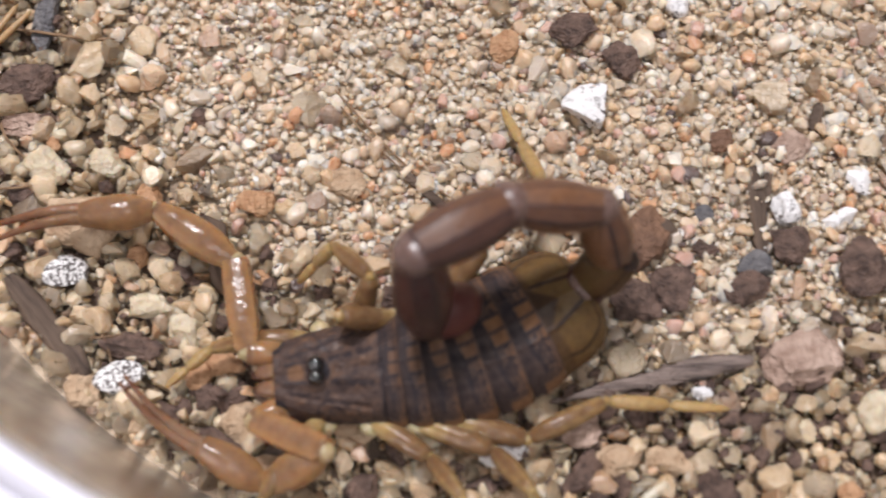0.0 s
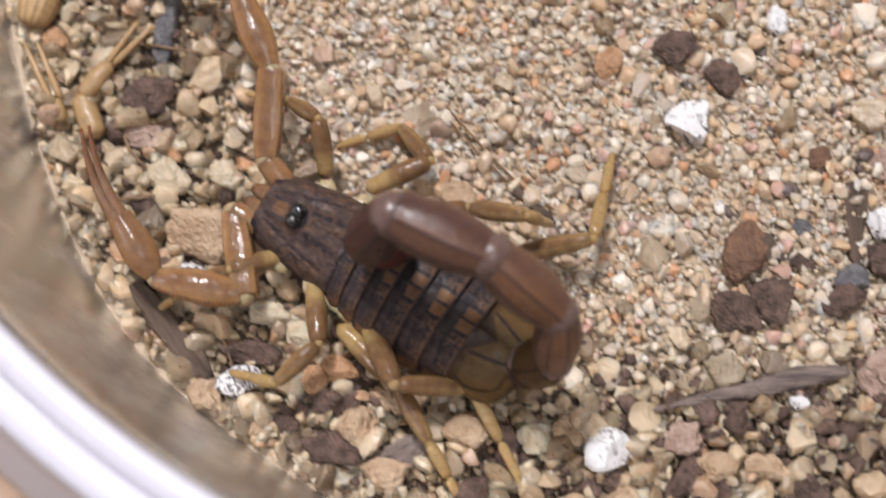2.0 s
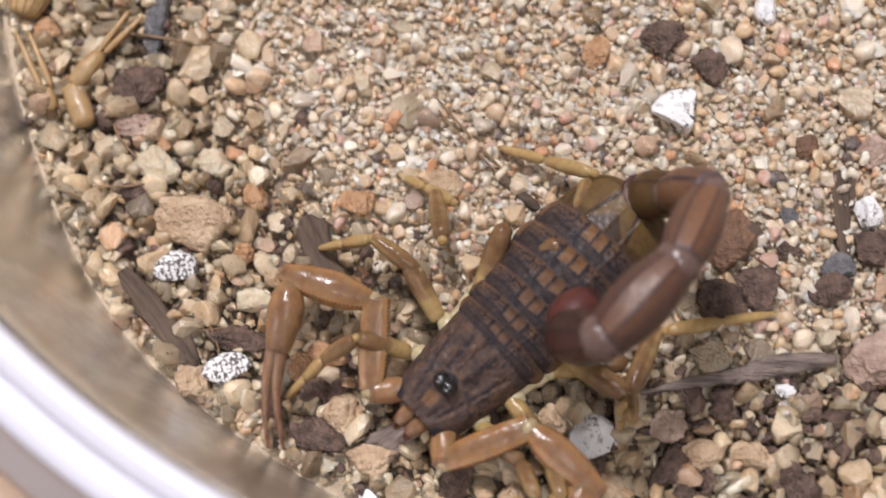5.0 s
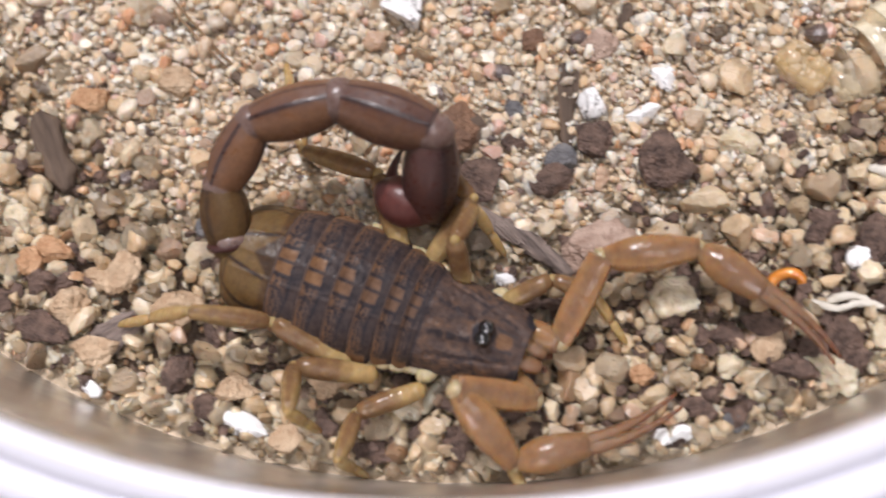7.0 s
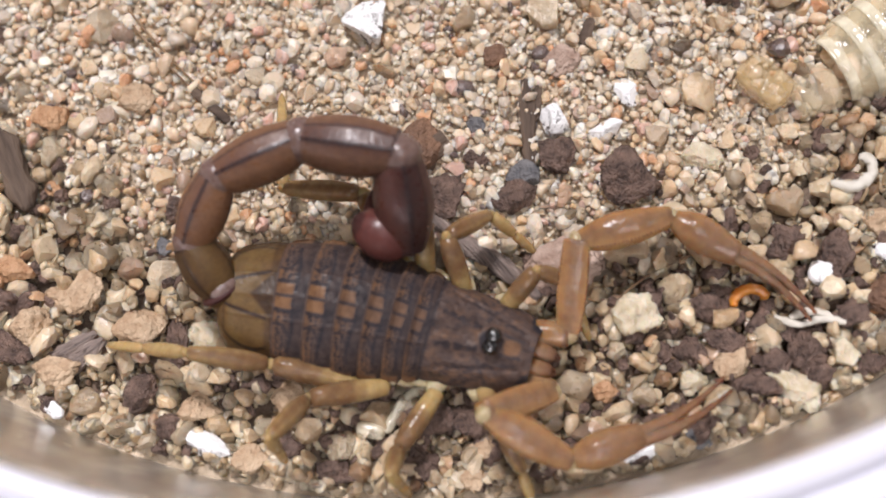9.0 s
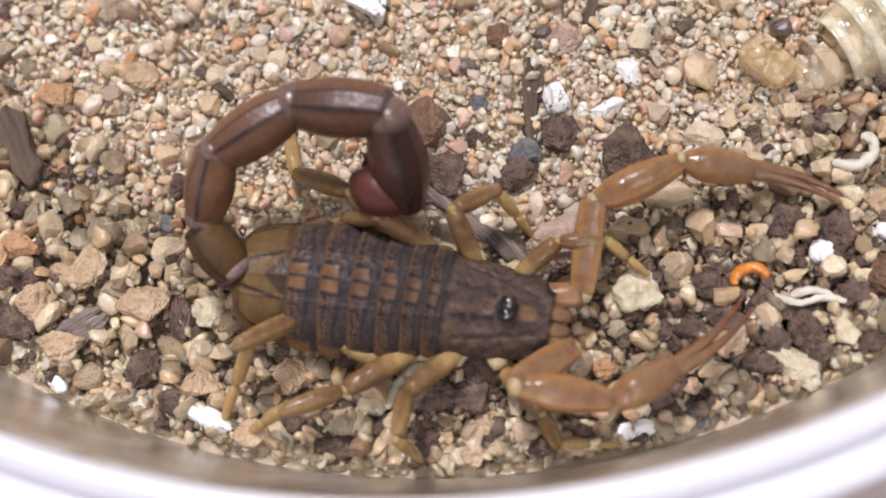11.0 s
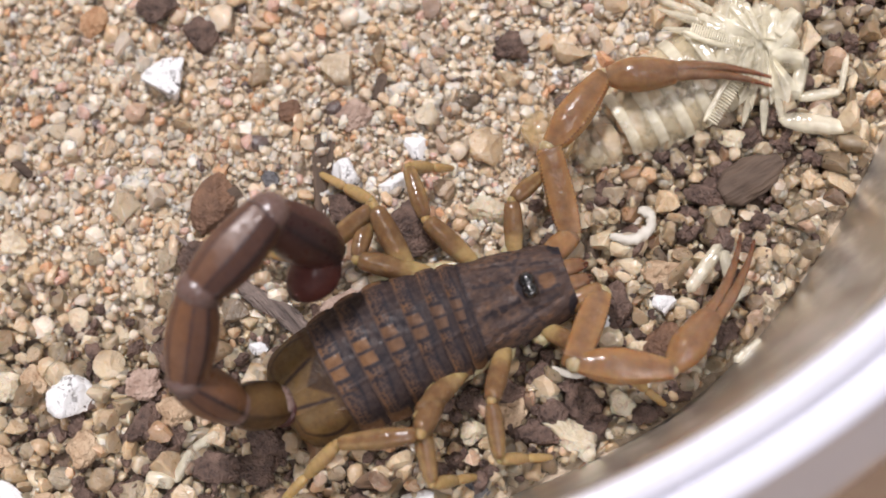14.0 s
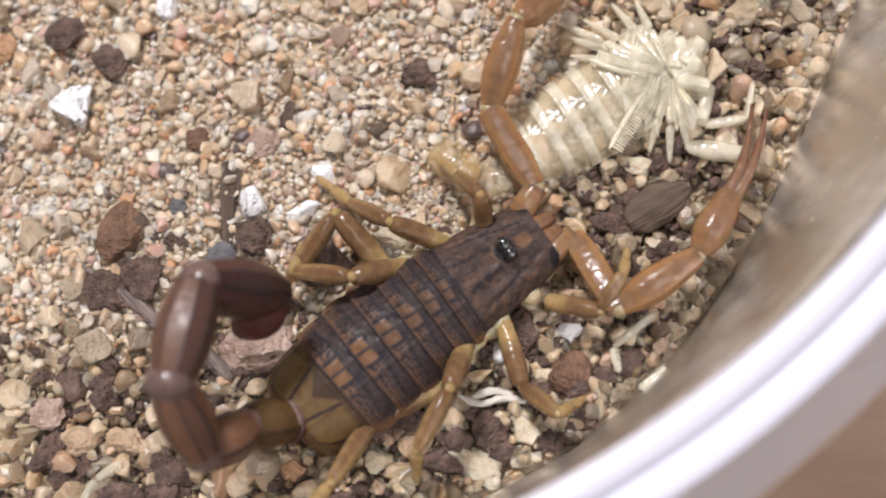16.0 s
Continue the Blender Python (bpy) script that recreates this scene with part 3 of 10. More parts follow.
def dome_plate(name, parent, material, x_back, x_front, w_back, w_front, top_back, top_front, edge_z, mark, lift=0.0, nu=41, nv=15, label="", flat=2.6, front_curve=0.0, relief=None, thick=0.16, rounded=False, bow=1.0, lobe=0.0, corner=0.0, cap=0.0):
    """An arched dorsal plate with a turned-down edge and a thickness."""
    verts, faces, marks = [], [], []
    for j in range(nv):
        v = j / (nv - 1)
        w, top = w_back + (w_front - w_back) * (math.sin(v * math.pi / 2) ** 0.55 if rounded else v ** bow), top_back + (top_front - top_back) * v
        top += lift * math.exp(-(v / 0.16) ** 2)
        w *= 1 - corner * max(0.0, (v - 0.80) / 0.20) ** 2
        if cap and v < cap:
            q = math.sqrt(max(0.0, 1 - (1 - v / cap) ** 2))
            w, top = w * (0.45 + 0.55 * q), edge_z + (top - edge_z) * (0.30 + 0.70 * q)
        w += lobe * math.sin(math.pi * min(1.0, v / 0.8)) ** 0.5
        for i in range(nu):
            u = -1 + 2 * i / (nu - 1)
            x = x_back + (x_front - x_back) * v + front_curve * (1 - u * u) * v * v
            z = edge_z + (top - edge_z) * (1 - abs(u) ** flat)
            if relief:
                z += relief(u, v)
            verts.append((x * MM, w * math.sin(u * math.pi / 2) * 0.5 * MM + w * u * 0.5 * MM, z * MM))
            marks.append(mark(u, v))
    if material is M_BACK or material is M_OLIVE:
        # pigment runs softly from patch to patch
        g = np.array(marks).reshape(nv, nu)
        for _ in range(1):
            h = np.pad(g, 1, mode="edge")
            g = (h[1:-1, 1:-1] * 2 + h[:-2, 1:-1] + h[2:, 1:-1] + h[1:-1, :-2] + h[1:-1, 2:]) / 6
        marks = g.ravel().tolist()
    base = len(verts)
    verts += [(x, y * 0.97, z - thick * MM) for x, y, z in verts]
    marks += marks[:]
    for j in range(nv - 1):
        for i in range(nu - 1):
            a = j * nu + i
            faces.append((a, a + nu, a + nu + 1, a + 1))
            faces.append((base + a, base + a + 1, base + a + nu + 1, base + a + nu))
    for j in range(nv - 1):
        for i in (0, nu - 1):
            a = j * nu + i
            faces.append((a, base + a, base + a + nu, a + nu) if i else (a, a + nu, base + a + nu, base + a))
    for i in range(nu - 1):
        for j in (0, nv - 1):
            a = j * nu + i
            faces.append((a, a + 1, base + a + 1, base + a) if j == 0 else (a, base + a, base + a + 1, a + 1))
    return mesh_object(name, verts, faces, material, parent, label, marks=marks)


def hash2(a, b):
    return (math.sin(a * 127.1 + b * 311.7) * 43758.5453) % 1.0


TERGITE_LENGTHS = (1.25, 1.5, 1.75, 2.0, 2.2, 2.3, 4.4)
TERGITE_WIDTHS = (3.7, 4.05, 4.4, 4.68, 4.82, 4.74, 4.40, 3.0)


def tergite_mark(k):
    def mark(u, v):
        a = abs(u)
        soft = noise.noise(Vector((u * 5, v * 2.5, 4.0 * k)))
        edge = 0.58 + 0.04 * math.sin(u * 9 + k) - 0.10 * a
        if v > edge:
            m = 0.76 + 0.16 * soft + 0.10 * (a < 0.25)        # smooth grey front of the plate
        else:
            f = v / edge
            if a < 0.020:
                m = 0.88
            elif a < 0.15:
                m = 0.08 + 0.05 * (6 - k) * (k < 4) + 0.9 * max(0.0, f - 0.78)   # paired tan squares
            elif a < 0.195:
                m = 0.95
            else:
                # brown field, darker forward, with rows of dark granules
                m = 0.14 + 0.40 * f + 0.16 * soft + 0.20 * math.exp(-((a - 0.44) / 0.10) ** 2)
                for row in (0.34, 0.60, 0.86):
                    cell = u / 0.046 + 3 * row + k
                    du = (cell - math.floor(cell) - 0.5 + 0.4 * (hash2(math.floor(cell), row * 10 + k) - 0.5)) * 0.046
                    if abs(du) < 0.013 and abs(f - row - 0.12 * (hash2(math.floor(cell) + 9, row * 7 + k) - 0.5)) < 0.075:
                        m = 0.98
            if abs(a - 0.33 - 0.5 * (f - 0.35) ** 2) < 0.015 and f < 0.9:
                m = 0.98                                      # bowed dark line beside the squares
        if a > 0.80 and v < 0.66:
            m = min(m, 0.12 + 0.5 * max(0.0, 0.86 - a) / 0.06)
        if edge - 0.04 < v < edge + 0.03 and 0.03 < a < 0.70:
            m = 1.0
        if v < 0.055:
            m = 0.55 if a < 0.8 else 0.2
        return m
    return mark


def last_tergite_mark(u, v):
    a = abs(u)
    m = 0.10 + 0.15 * a + 0.14 * noise.noise(Vector((u * 5, v * 5, 1.0)))
    for line in (0.22 + 0.20 * (v - 0.4), 0.58 + 0.20 * math.sin(v * 3.4 - 0.4)):
        if abs(a - line) < 0.026 and 0.16 < v < 0.84:
            m = 0.95
    if 0.15 < v < 0.20 and 0.22 < a < 0.60:
        m = 0.9
    if v > 0.56 + 1.1 * a:
        m = 0.80
    if v > 0.80:
        m = max(m, 0.55)
    if v < 0.06 or a > 0.95:
        m = 0.55
    return m


def carapace_mark(u, v):
    a = abs(u)
    rag = 0.05 * noise.noise(Vector((u * 9, v * 14, 6.0)))
    fleck = noise.noise(Vector((u * 19, v * 18, 9.0)))
    m = 0.53 + 0.30 * noise.noise(Vector((u * 5.2, v * 7.5, 3.0))) + 0.22 * fleck
    a += rag
    if ((a - 0.02) / 0.19) ** 2 + ((v - 0.585) / 0.11) ** 2 < 1:
        m = 1.0                                               # black hill of the eyes
    if (a / 0.15) ** 2 + ((v - 0.79) / 0.08) ** 2 < 1:
        m = 0.16 + 0.2 * abs(fleck)                           # tan patch before the eyes
    if 0.15 < a < 0.21 and 0.68 < v < 0.90:
        m = 0.88
    if ((a - 0.78) / 0.26) ** 2 + ((v - 0.97) / 0.09) ** 2 < 1:
        m = 0.98                                              # dark front corners
    if abs(a - 0.18 - 0.22 * (0.45 - v)) < 0.05 and 0.08 < v < 0.48 and fleck > -0.25:
        m = 0.90
    if abs(a - 0.48 + 0.42 * (v - 0.5)) < 0.035 and 0.14 < v < 0.86 and fleck > -0.3:
        m = 0.88
    if abs(v - 0.42 - 0.25 * a) < 0.022 and 0.3 < a < 0.8:
        m = 0.82
    if 0.58 < a < 0.90 and 0.10 < v < 0.60:
        m = min(m, 0.40) + 0.45 * (hash2(round(u * 30), round(v * 28)) > 0.80)
    if v < 0.03 or a > 0.97 + rag:
        m = 0.92
    return m


def carapace_relief(u, v):
    a = abs(u)
    z = -0.26 * math.exp(-((a - 0.36) / 0.12) ** 2) * math.exp(-((v - 0.35) / 0.3) ** 2)
    z += 0.34 * math.exp(-(a / 0.17) ** 2) * math.exp(-((v - 0.585) / 0.10) ** 2)
    z -= 0.16 * math.exp(-(u / 0.05) ** 2) * (1 if v > 0.70 or v < 0.44 else 0)
    z += 0.16 * math.exp(-((a - 0.18) / 0.06) ** 2) * (0.66 < v < 0.93) + 0.12 * math.exp(-((a - 0.16) / 0.05) ** 2) * (0.06 < v < 0.46)
    z += 0.10 * noise.noise(Vector((u * 6, v * 7, 2.0))) + 0.13 * abs(noise.noise(Vector((u * 15, v * 15, 5.0)))) * (1.25 - v)
    z -= 0.12 * math.exp(-((a - 0.52 + 0.34 * (v - 0.5)) / 0.05) ** 2) * (0.12 < v < 0.90)
    z += 0.08 * math.exp(-((v - 0.985) / 0.03) ** 2)
    return z


def keel_mark(base, line=1.0, ends=1.0):
    def mark(u, ang, near):
        m = line - 0.18 + 0.22 * (math.sin(u * 110) > 0.6) if near < 4.6 else base + 0.15 * math.sin(math.radians(ang) * 3) + 0.25 * max(0.0, u - 0.7)
        if u < 0.04 or u > 0.96:
            m = max(m, ends)
        return m
    return mark


def palp_mark(u, ang, near):
    """Pinkish along the top, clear amber down the sides, with rows of dark red granules on the keels."""
    if near < 4.5 and math.sin(u * 150) > 0.15:
        return 0.95
    top = max(0.0, math.sin(math.radians(ang))) ** 4
    return 0.06 + 0.40 * top + 0.12 * (u > 0.93) - 0.06 * (near < 9)


BODY_PARTS = {}


def ball(name, parent, x, y, z, r, material, label=""):
    v = ICO3 * r + (x, y, z)
    return mesh_object(name, v * MM, ICO3F.tolist(), material, parent, label, marks=[0.3] * len(v))


def scorpion():
    root = tagged(new("scorpion"), "brown scorpion with arched tail and amber pincers on the sand", "scorpion")
    # prosoma
    shell = dome_plate("carapace", root, M_BACK, -0.05, 7.50, 3.65, 2.75, 5.65, 4.75, 3.1, carapace_mark, 0.06, 111, 91, "mottled dark brown carapace", 2.3, -0.16, carapace_relief, bow=1.45, corner=0.16)
    for s in (1, -1):
        ball("median_eye", shell, 4.40, s * 0.40, 5.56, 0.60, M_EYE, "glossy black eye")
        for q in range(3):
            ball("lateral_eye", shell, 6.75 - 0.34 * q, s * (1.72 + 0.13 * q), 4.2 + 0.04 * q, 0.13, M_EYE)
    limb("prosoma_underside", root, 7.6, 2.3, 0.75, M_MEMBRANE, lambda u, a, n: 0.4, taper=(0.9, 0.6), power=3).location = (-0.4 * MM, 0, 2.65 * MM)
    for s in (1, -1):
        ch = limb("chelicera", root, 2.1, 0.62, 0.6, M_PALP, lambda u, a, n: 0.25 + 0.5 * u, taper=(0.8, 0.7), label="small reddish mouth pincer")
        ch.matrix_basis = pose(6.7 * MM, s * 0.68 * MM, 3.55 * MM, 0, 12, -s * 4)
        for q in (0.22, -0.24):
            fg = limb("chelicera_finger", ch, 0.85, 0.17, 0.2, M_PALP, lambda u, a, n: 0.9, taper=(0.9, 0.15), n=8, steps=6)
            fg.matrix_basis = pose(1.9 * MM, q * MM, -0.1 * MM, 0, 28, -q * 60)
        fold = loft([(-6.2 + 0.5 * r, 0.42 + 0.10 * math.sin(r * 1.9), 0.50 + 0.14 * math.sin(r * 2.6 + 1), 0) for r in range(19)], 16, 2, mark=lambda u, a, n: 0.05 + 0.3 * (math.sin(u * 40) > 0.3),
                    bend=lambda x: (s * (3.75 + 0.16 * max(0.0, -x) - 0.30 * max(0.0, x) ** 1.25), 0))
        mesh_object("pleural_membrane", fold[0], fold[1], M_MEMBRANE, root, "pale folded side membrane", marks=fold[2]).location.z = 2.55 * MM
        # pedipalp coxa
        cx = limb("pedipalp_coxa", root, 3.2, 1.0, 1.0, M_PALP, lambda u, a, n: 0.5, taper=(0.7, 0.8), power=2.5)
        cx.matrix_basis = pose(3.9 * MM, s * 1.2 * MM, 2.75 * MM, 0, -3, s * 12)
        for k in range(4):
            x1, y1 = (4.2, 1.5, -1.5, -3.2)[k], (2.5, 3.0, 3.4, 3.4)[k]
            x0, y0 = (4.2, 2.6, 1.0, -0.2)[k], 0.5
            q = limb("leg_coxa", root, math.hypot(x1 - x0, y1 - y0) + 1.5, 0.82, 0.74, M_MEMBRANE, lambda u, a, n: 0.12, taper=(0.7, 0.80), power=2.4, n=14, steps=8)
            q.matrix_basis = pose(x0 * MM, s * y0 * MM, 2.45 * MM, 0, -3, math.degrees(math.atan2(s * (y1 - y0), x1 - x0)))
    # mesosoma: a chain of arched plates over pale sternites
    for k in range(7):
        ln, w0, w1 = TERGITE_LENGTHS[k], TERGITE_WIDTHS[k], TERGITE_WIDTHS[k + 1]
        tops = (5.75, 5.95, 6.15, 6.3, 6.35, 6.3, 6.05, 5.3)
        last = k == 6
        t = dome_plate("tergite", root, M_OLIVE if last else M_BACK, -ln, 0.30, w1, w0, tops[k + 1], tops[k] - 0.22, 2.7, last_tergite_mark if last else tergite_mark(k), 0.30, 181, 41, "olive last back plate" if last else "dark back plate with orange squares", 2.2, rounded=last, cap=0.30 if last else 0.0, lobe=0.0 if last else 0.22,
                       relief=(lambda u, v: 0.05 * math.exp(-(u / 0.04) ** 2) + 0.07 * math.exp(-((abs(u) - 0.29) / 0.03) ** 2)))
        rings = ((-ln * 0.94, 1.3, 0.8, 2.75), (-ln * 0.78, 2.3, 1.0, 2.8), (-ln * 0.5, 3.4, 1.05, 2.72), (0.3, w0 * 0.95, 0.95, 2.75)) if last else ((-ln - 0.05, w1 * 0.94, 0.95, 2.75), (-ln * 0.75, w1 * 0.97, 1.1, 2.8), (-ln * 0.5, (w0 + w1) * 0.475, 1.05, 2.72), (0.3, w0 * 0.95, 0.95, 2.75))
        st = loft(rings, 24, 2.6, mark=lambda u, a, n: 0.35 if 10 < a < 170 else 0.1)
        mesh_object("sternite", st[0], st[1], M_OLIVE if last else M_MEMBRANE, t, "paler underside plate", marks=st[2])
        BODY_PARTS["M", k] = t
    # metasoma
    kl = (42, 138, 5, 175, 320, 220)
    segs = ((4.3, 1.75, 1.6, M_OLIVE, 0.40), (5.2, 1.70, 1.65, M_TAIL, 0.10), (6.3, 1.82, 1.8, M_TAIL, 0.16), (6.9, 2.0, 1.95, M_TAIL, 0.32), (7.2, 1.98, 1.9, M_TAILDARK, 0.45))
    for k, (ln, w, h, mat, tone) in enumerate(segs):
        t = limb("tail_segment", root, ln + 0.25, w, h, mat, keel_mark(tone, 0.90), kl, 0.045, taper=(0.70, 0.50 if k == 4 else 0.74), belly=0.50, power=2.15, n=72, steps=60)
        mesh_object("joint_membrane", (ICO3 * (w * 0.72, w * (0.84 if k > 2 else 0.80), h * (0.84 if k > 2 else 0.80)) + (0.10, 0, 0)) * MM, ICO3F.tolist(), M_JOINT if k else M_OLIVE, t, "greyish joint membrane", marks=[0.3] * len(ICO3))
        if k == 0:
            rim = loft([(-0.10 + 0.14 * q, 1.50 + 0.16 * math.sin(math.pi * q / 4), 1.36 + 0.16 * math.sin(math.pi * q / 4), 0) for q in range(5)], 40, 2.2, mark=lambda u, a, n: 0.75)
            mesh_object("tail_collar", rim[0], rim[1], M_TELSON, t, "shiny reddish rim round the tail's base", marks=rim[2])
            cusp = mesh_object("condyle", (ICO3 * (0.62, 1.05, 0.5)) * MM, ICO3F.tolist(), M_JOINT, t, "pale shiny knuckle at the tail's base", marks=[0.0] * len(ICO3))
            cusp.location = (0.55 * MM, 0, 1.02 * MM)
        BODY_PARTS["T", k] = t

    def bulb(u):
        r = 1.85 * math.sin(math.pi * min(0.985, 0.08 + 0.905 * u)) ** 0.6
        return (r * 0.94, r, -0.15)
    v, f, mk = loft(swell(4.4, bulb, 18), 26, 2.0, mark=lambda u, a, n: 0.35 + 0.5 * (u > 0.85) + 0.4 * (u < 0.1))
    t = mesh_object("telson", v, f, M_TELSON, root, "swollen dark red venom bulb", marks=mk)
    sting = loft([(0.45 * q, 0.62 - 0.078 * q, 0.62 - 0.078 * q, 0) for q in range(8)], 12, 2, mark=lambda u, a, n: 0.5 + 0.5 * u, bend=lambda x: (0, -0.22 * x * x))
    st = mesh_object("stinger", sting[0], sting[1], M_TELSON, t, "curved dark stinger", marks=sting[2])
    st.matrix_basis = pose(3.3 * MM, 0, -0.9 * MM, 0, 52, 0)
    BODY_PARTS["T", 5] = t
    # pedipalps
    for s, key in ((1, "PL"), (-1, "PR")):
        BODY_PARTS[key, 0] = limb("pedipalp_trochanter", root, 3.3, 0.95, 0.95, M_PALP, lambda u, a, n: 0.30 + 0.3 * (u > 0.85), taper=(0.75, 0.8))
        fem = limb("pedipalp_femur", root, 6.8, 1.06, 0.90, M_PALP, palp_mark, (38, 142, 325, 215), 0.09, taper=(0.74, 0.88), power=3.0, n=72, steps=110)
        pat = limb("pedipalp_patella", root, 7.0, 1.30, 1.15, M_PALP, palp_mark, (40, 140), 0.05, taper=(0.48, 0.50), belly=0.42, power=2.3, n=72, steps=110)
        hand = limb("pedipalp_hand", root, 5.5, 1.30, 1.28, M_PALP, lambda u, a, n: 0.10 + 0.30 * max(0.0, math.sin(math.radians(a))) ** 3 + 0.18 * u, taper=(0.40, 0.62), belly=0.42, power=2.1, n=30, steps=24)
        for q, (name, open_deg) in enumerate((("fixed_finger", 0.5), ("movable_finger", -0.5 if s > 0 else -4.0))):
            y = (0.24 if q == 0 else -0.22)
            fg = loft([(0.55 * r, (0.60 - 0.034 * r), 0.60 - 0.034 * r, 0) for r in range(15)], 14, 2, (90,), 0.0, mark=lambda u, a, n: 0.45 + 0.35 * u, bend=lambda x: (s * (0.12 * x - 0.034 * x * x), 0))
            ob = mesh_object(name, fg[0], fg[1], M_PALP, hand, "slender reddish pincer finger", marks=fg[2])
            ob.matrix_basis = pose(4.5 * MM, s * y * MM, 0, 0, 0.8 if q else -0.8, s * open_deg)
        for piece, r in ((fem, 0.76), (pat, 0.76), (hand, 0.64)):
            mesh_object("joint_membrane", ICO3 * (r * 0.8 * MM, r * MM, r * 0.95 * MM), ICO3F.tolist(), M_MEMBRANE, piece, "pale joint membrane", marks=[0.3] * len(ICO3))
        BODY_PARTS[key, 1], BODY_PARTS[key, 2], BODY_PARTS[key, 3] = fem, pat, hand
    # walking legs
    for s, side in ((1, "L"), (-1, "R")):
        for k in range(4):
            a, b, c = LEG_LENGTHS[k]
            g = 0.86 + 0.06 * k
            BODY_PARTS[side, k, 0] = limb("leg_femur", root, a + 0.1, 0.84 * g, 0.92 * g, M_LEG, lambda u, ang, n: 0.06 + 0.46 * min(1.0, max(0.0, (u - 0.28) / 0.25)), (90,), 0.06, taper=(0.72, 0.70), belly=0.6, power=2.4, n=18)
            BODY_PARTS[side, k, 1] = limb("leg_patella", root, b + 0.1, 0.72 * g, 0.80 * g, M_LEG, lambda u, ang, n: 0.52 - 0.3 * u + (0.2 if n < 30 else 0), (90,), 0.06, taper=(0.62, 0.62), belly=0.4, power=2.3, n=18)
            tib = limb("leg_tibia", root, c * 0.52, 0.52 * g, 0.54 * g, M_LEG, lambda u, ang, n: 0.10, taper=(0.72, 0.68), belly=0.45, n=14, steps=10)
            bas = limb("tarsus", tib, c * 0.5, 0.38 * g, 0.38 * g, M_LEG, lambda u, ang, n: 0.05, taper=(0.85, 0.5), belly=0.3, n=12, steps=10)
            bas.matrix_basis = pose(c * 0.50 * MM, 0, 0)
            BODY_PARTS[side, k, 2] = tib
            for q, r in ((1, 0.42), (2, 0.35)):
                mesh_object("joint_membrane", ICO2 * r * g * MM, ICO2F.tolist(), M_LEG, BODY_PARTS[side, k, q], "smooth joint membrane", marks=[0.1] * len(ICO2))
    return root


LEG_LENGTHS = ((4.4, 3.2, 4.6), (5.2, 4.2, 5.2), (6.0, 4.8, 5.8), (6.4, 6.0, 8.6))


# ---- loose things on the sand ----
ROCKS = {
    "white": (M_WHITE, "white_stone", "chalky white stone speckled with dark pits, lying on sand", "stone", 0.75, 8, 0.10),
    "speckled": (M_SPECKLED, "speckled_stone", "white stone thickly speckled with black, lying on gravel", "stone", 0.75, 8, 0.12),
    "clod": (M_CLOD, "soil_clod", "dark brown crumbly clod of soil on the sand", "soil", 0.62, 9, 0.20),
    "red_brown": (M_REDCLAY, "brown_stone", "reddish brown rounded stone half sunk in sand", "stone", 0.6, 4, 0.12),
    "pink": (M_PINK, "pink_stone", "dull pink angular stone half sunk in sand", "stone", 0.5, 9, 0.22),
    "tan": (M_TANSTONE, "tan_stone", "tan angular gravel stone lying on the sand", "stone", 0.62, 9, 0.24),
    "pale": (M_PALESTONE, "pale_stone", "pale cream quartz stone lying on the sand", "stone", 0.62, 9, 0.24),
    "orange": (M_ORANGE, "orange_stone", "small orange brown stone lying on the sand", "stone", 0.65, 8, 0.14),
    "grey": (M_GREYSTONE, "grey_stone", "small dark grey stone lying on the sand", "stone", 0.6, 8, 0.12),
    "clear": (M_QUARTZ, "quartz_pebble", "translucent greyish quartz pebble on the sand", "stone", 0.6, 9, 0.10),
}
ITEM_RNG = np.random.default_rng(77)


def rock(kind, x, y, length, width, turn):
    mat, name, label, category, high, cuts, wobble = ROCKS[kind]
    v = rough_shape(ICO4, ITEM_RNG, cuts, wobble, 0.66 if kind == "red_brown" else 0.50)
    fine = np.array([noise.noise(Vector(p * 7 + 9)) for p in v])
    v = v * (1 + (0.05 if kind == "clod" else 0.035) * fine)[:, None]
    if kind == "clod":
        crumb = np.array([noise.fractal(Vector(p * 3.2 + 5), 0.6, 2.1, 4) for p in v])
        v = v * (1 + 0.11 * crumb)[:, None]
    tall = min(length, width) * high
    room_left = sand_r(x, y) - 0.5 * max(length, width)
    if math.hypot(x - CUP[0], y - CUP[1]) > room_left:
        k = room_left / math.hypot(x - CUP[0], y - CUP[1])
        x, y = CUP[0] + (x - CUP[0]) * k, CUP[1] + (y - CUP[1]) * k
    v = v / np.abs(v).max(axis=0) * (length * 0.52, width * 0.52, min(tall, 2.6) * 0.52)
    ob = mesh_object(name, v * MM, ICO4F.tolist(), mat, smooth=True)
    ob.matrix_basis = pose(x * MM, y * MM, (sand_height(x, y) + min(tall, 2.6) * 0.34 + 0.25 * coarse(x, y)) * MM, ITEM_RNG.uniform(-8, 8), ITEM_RNG.uniform(-8, 8), turn)
    TAKEN.append((x, y, 0.40 * max(length, width)))
    return tagged(ob, label, category)


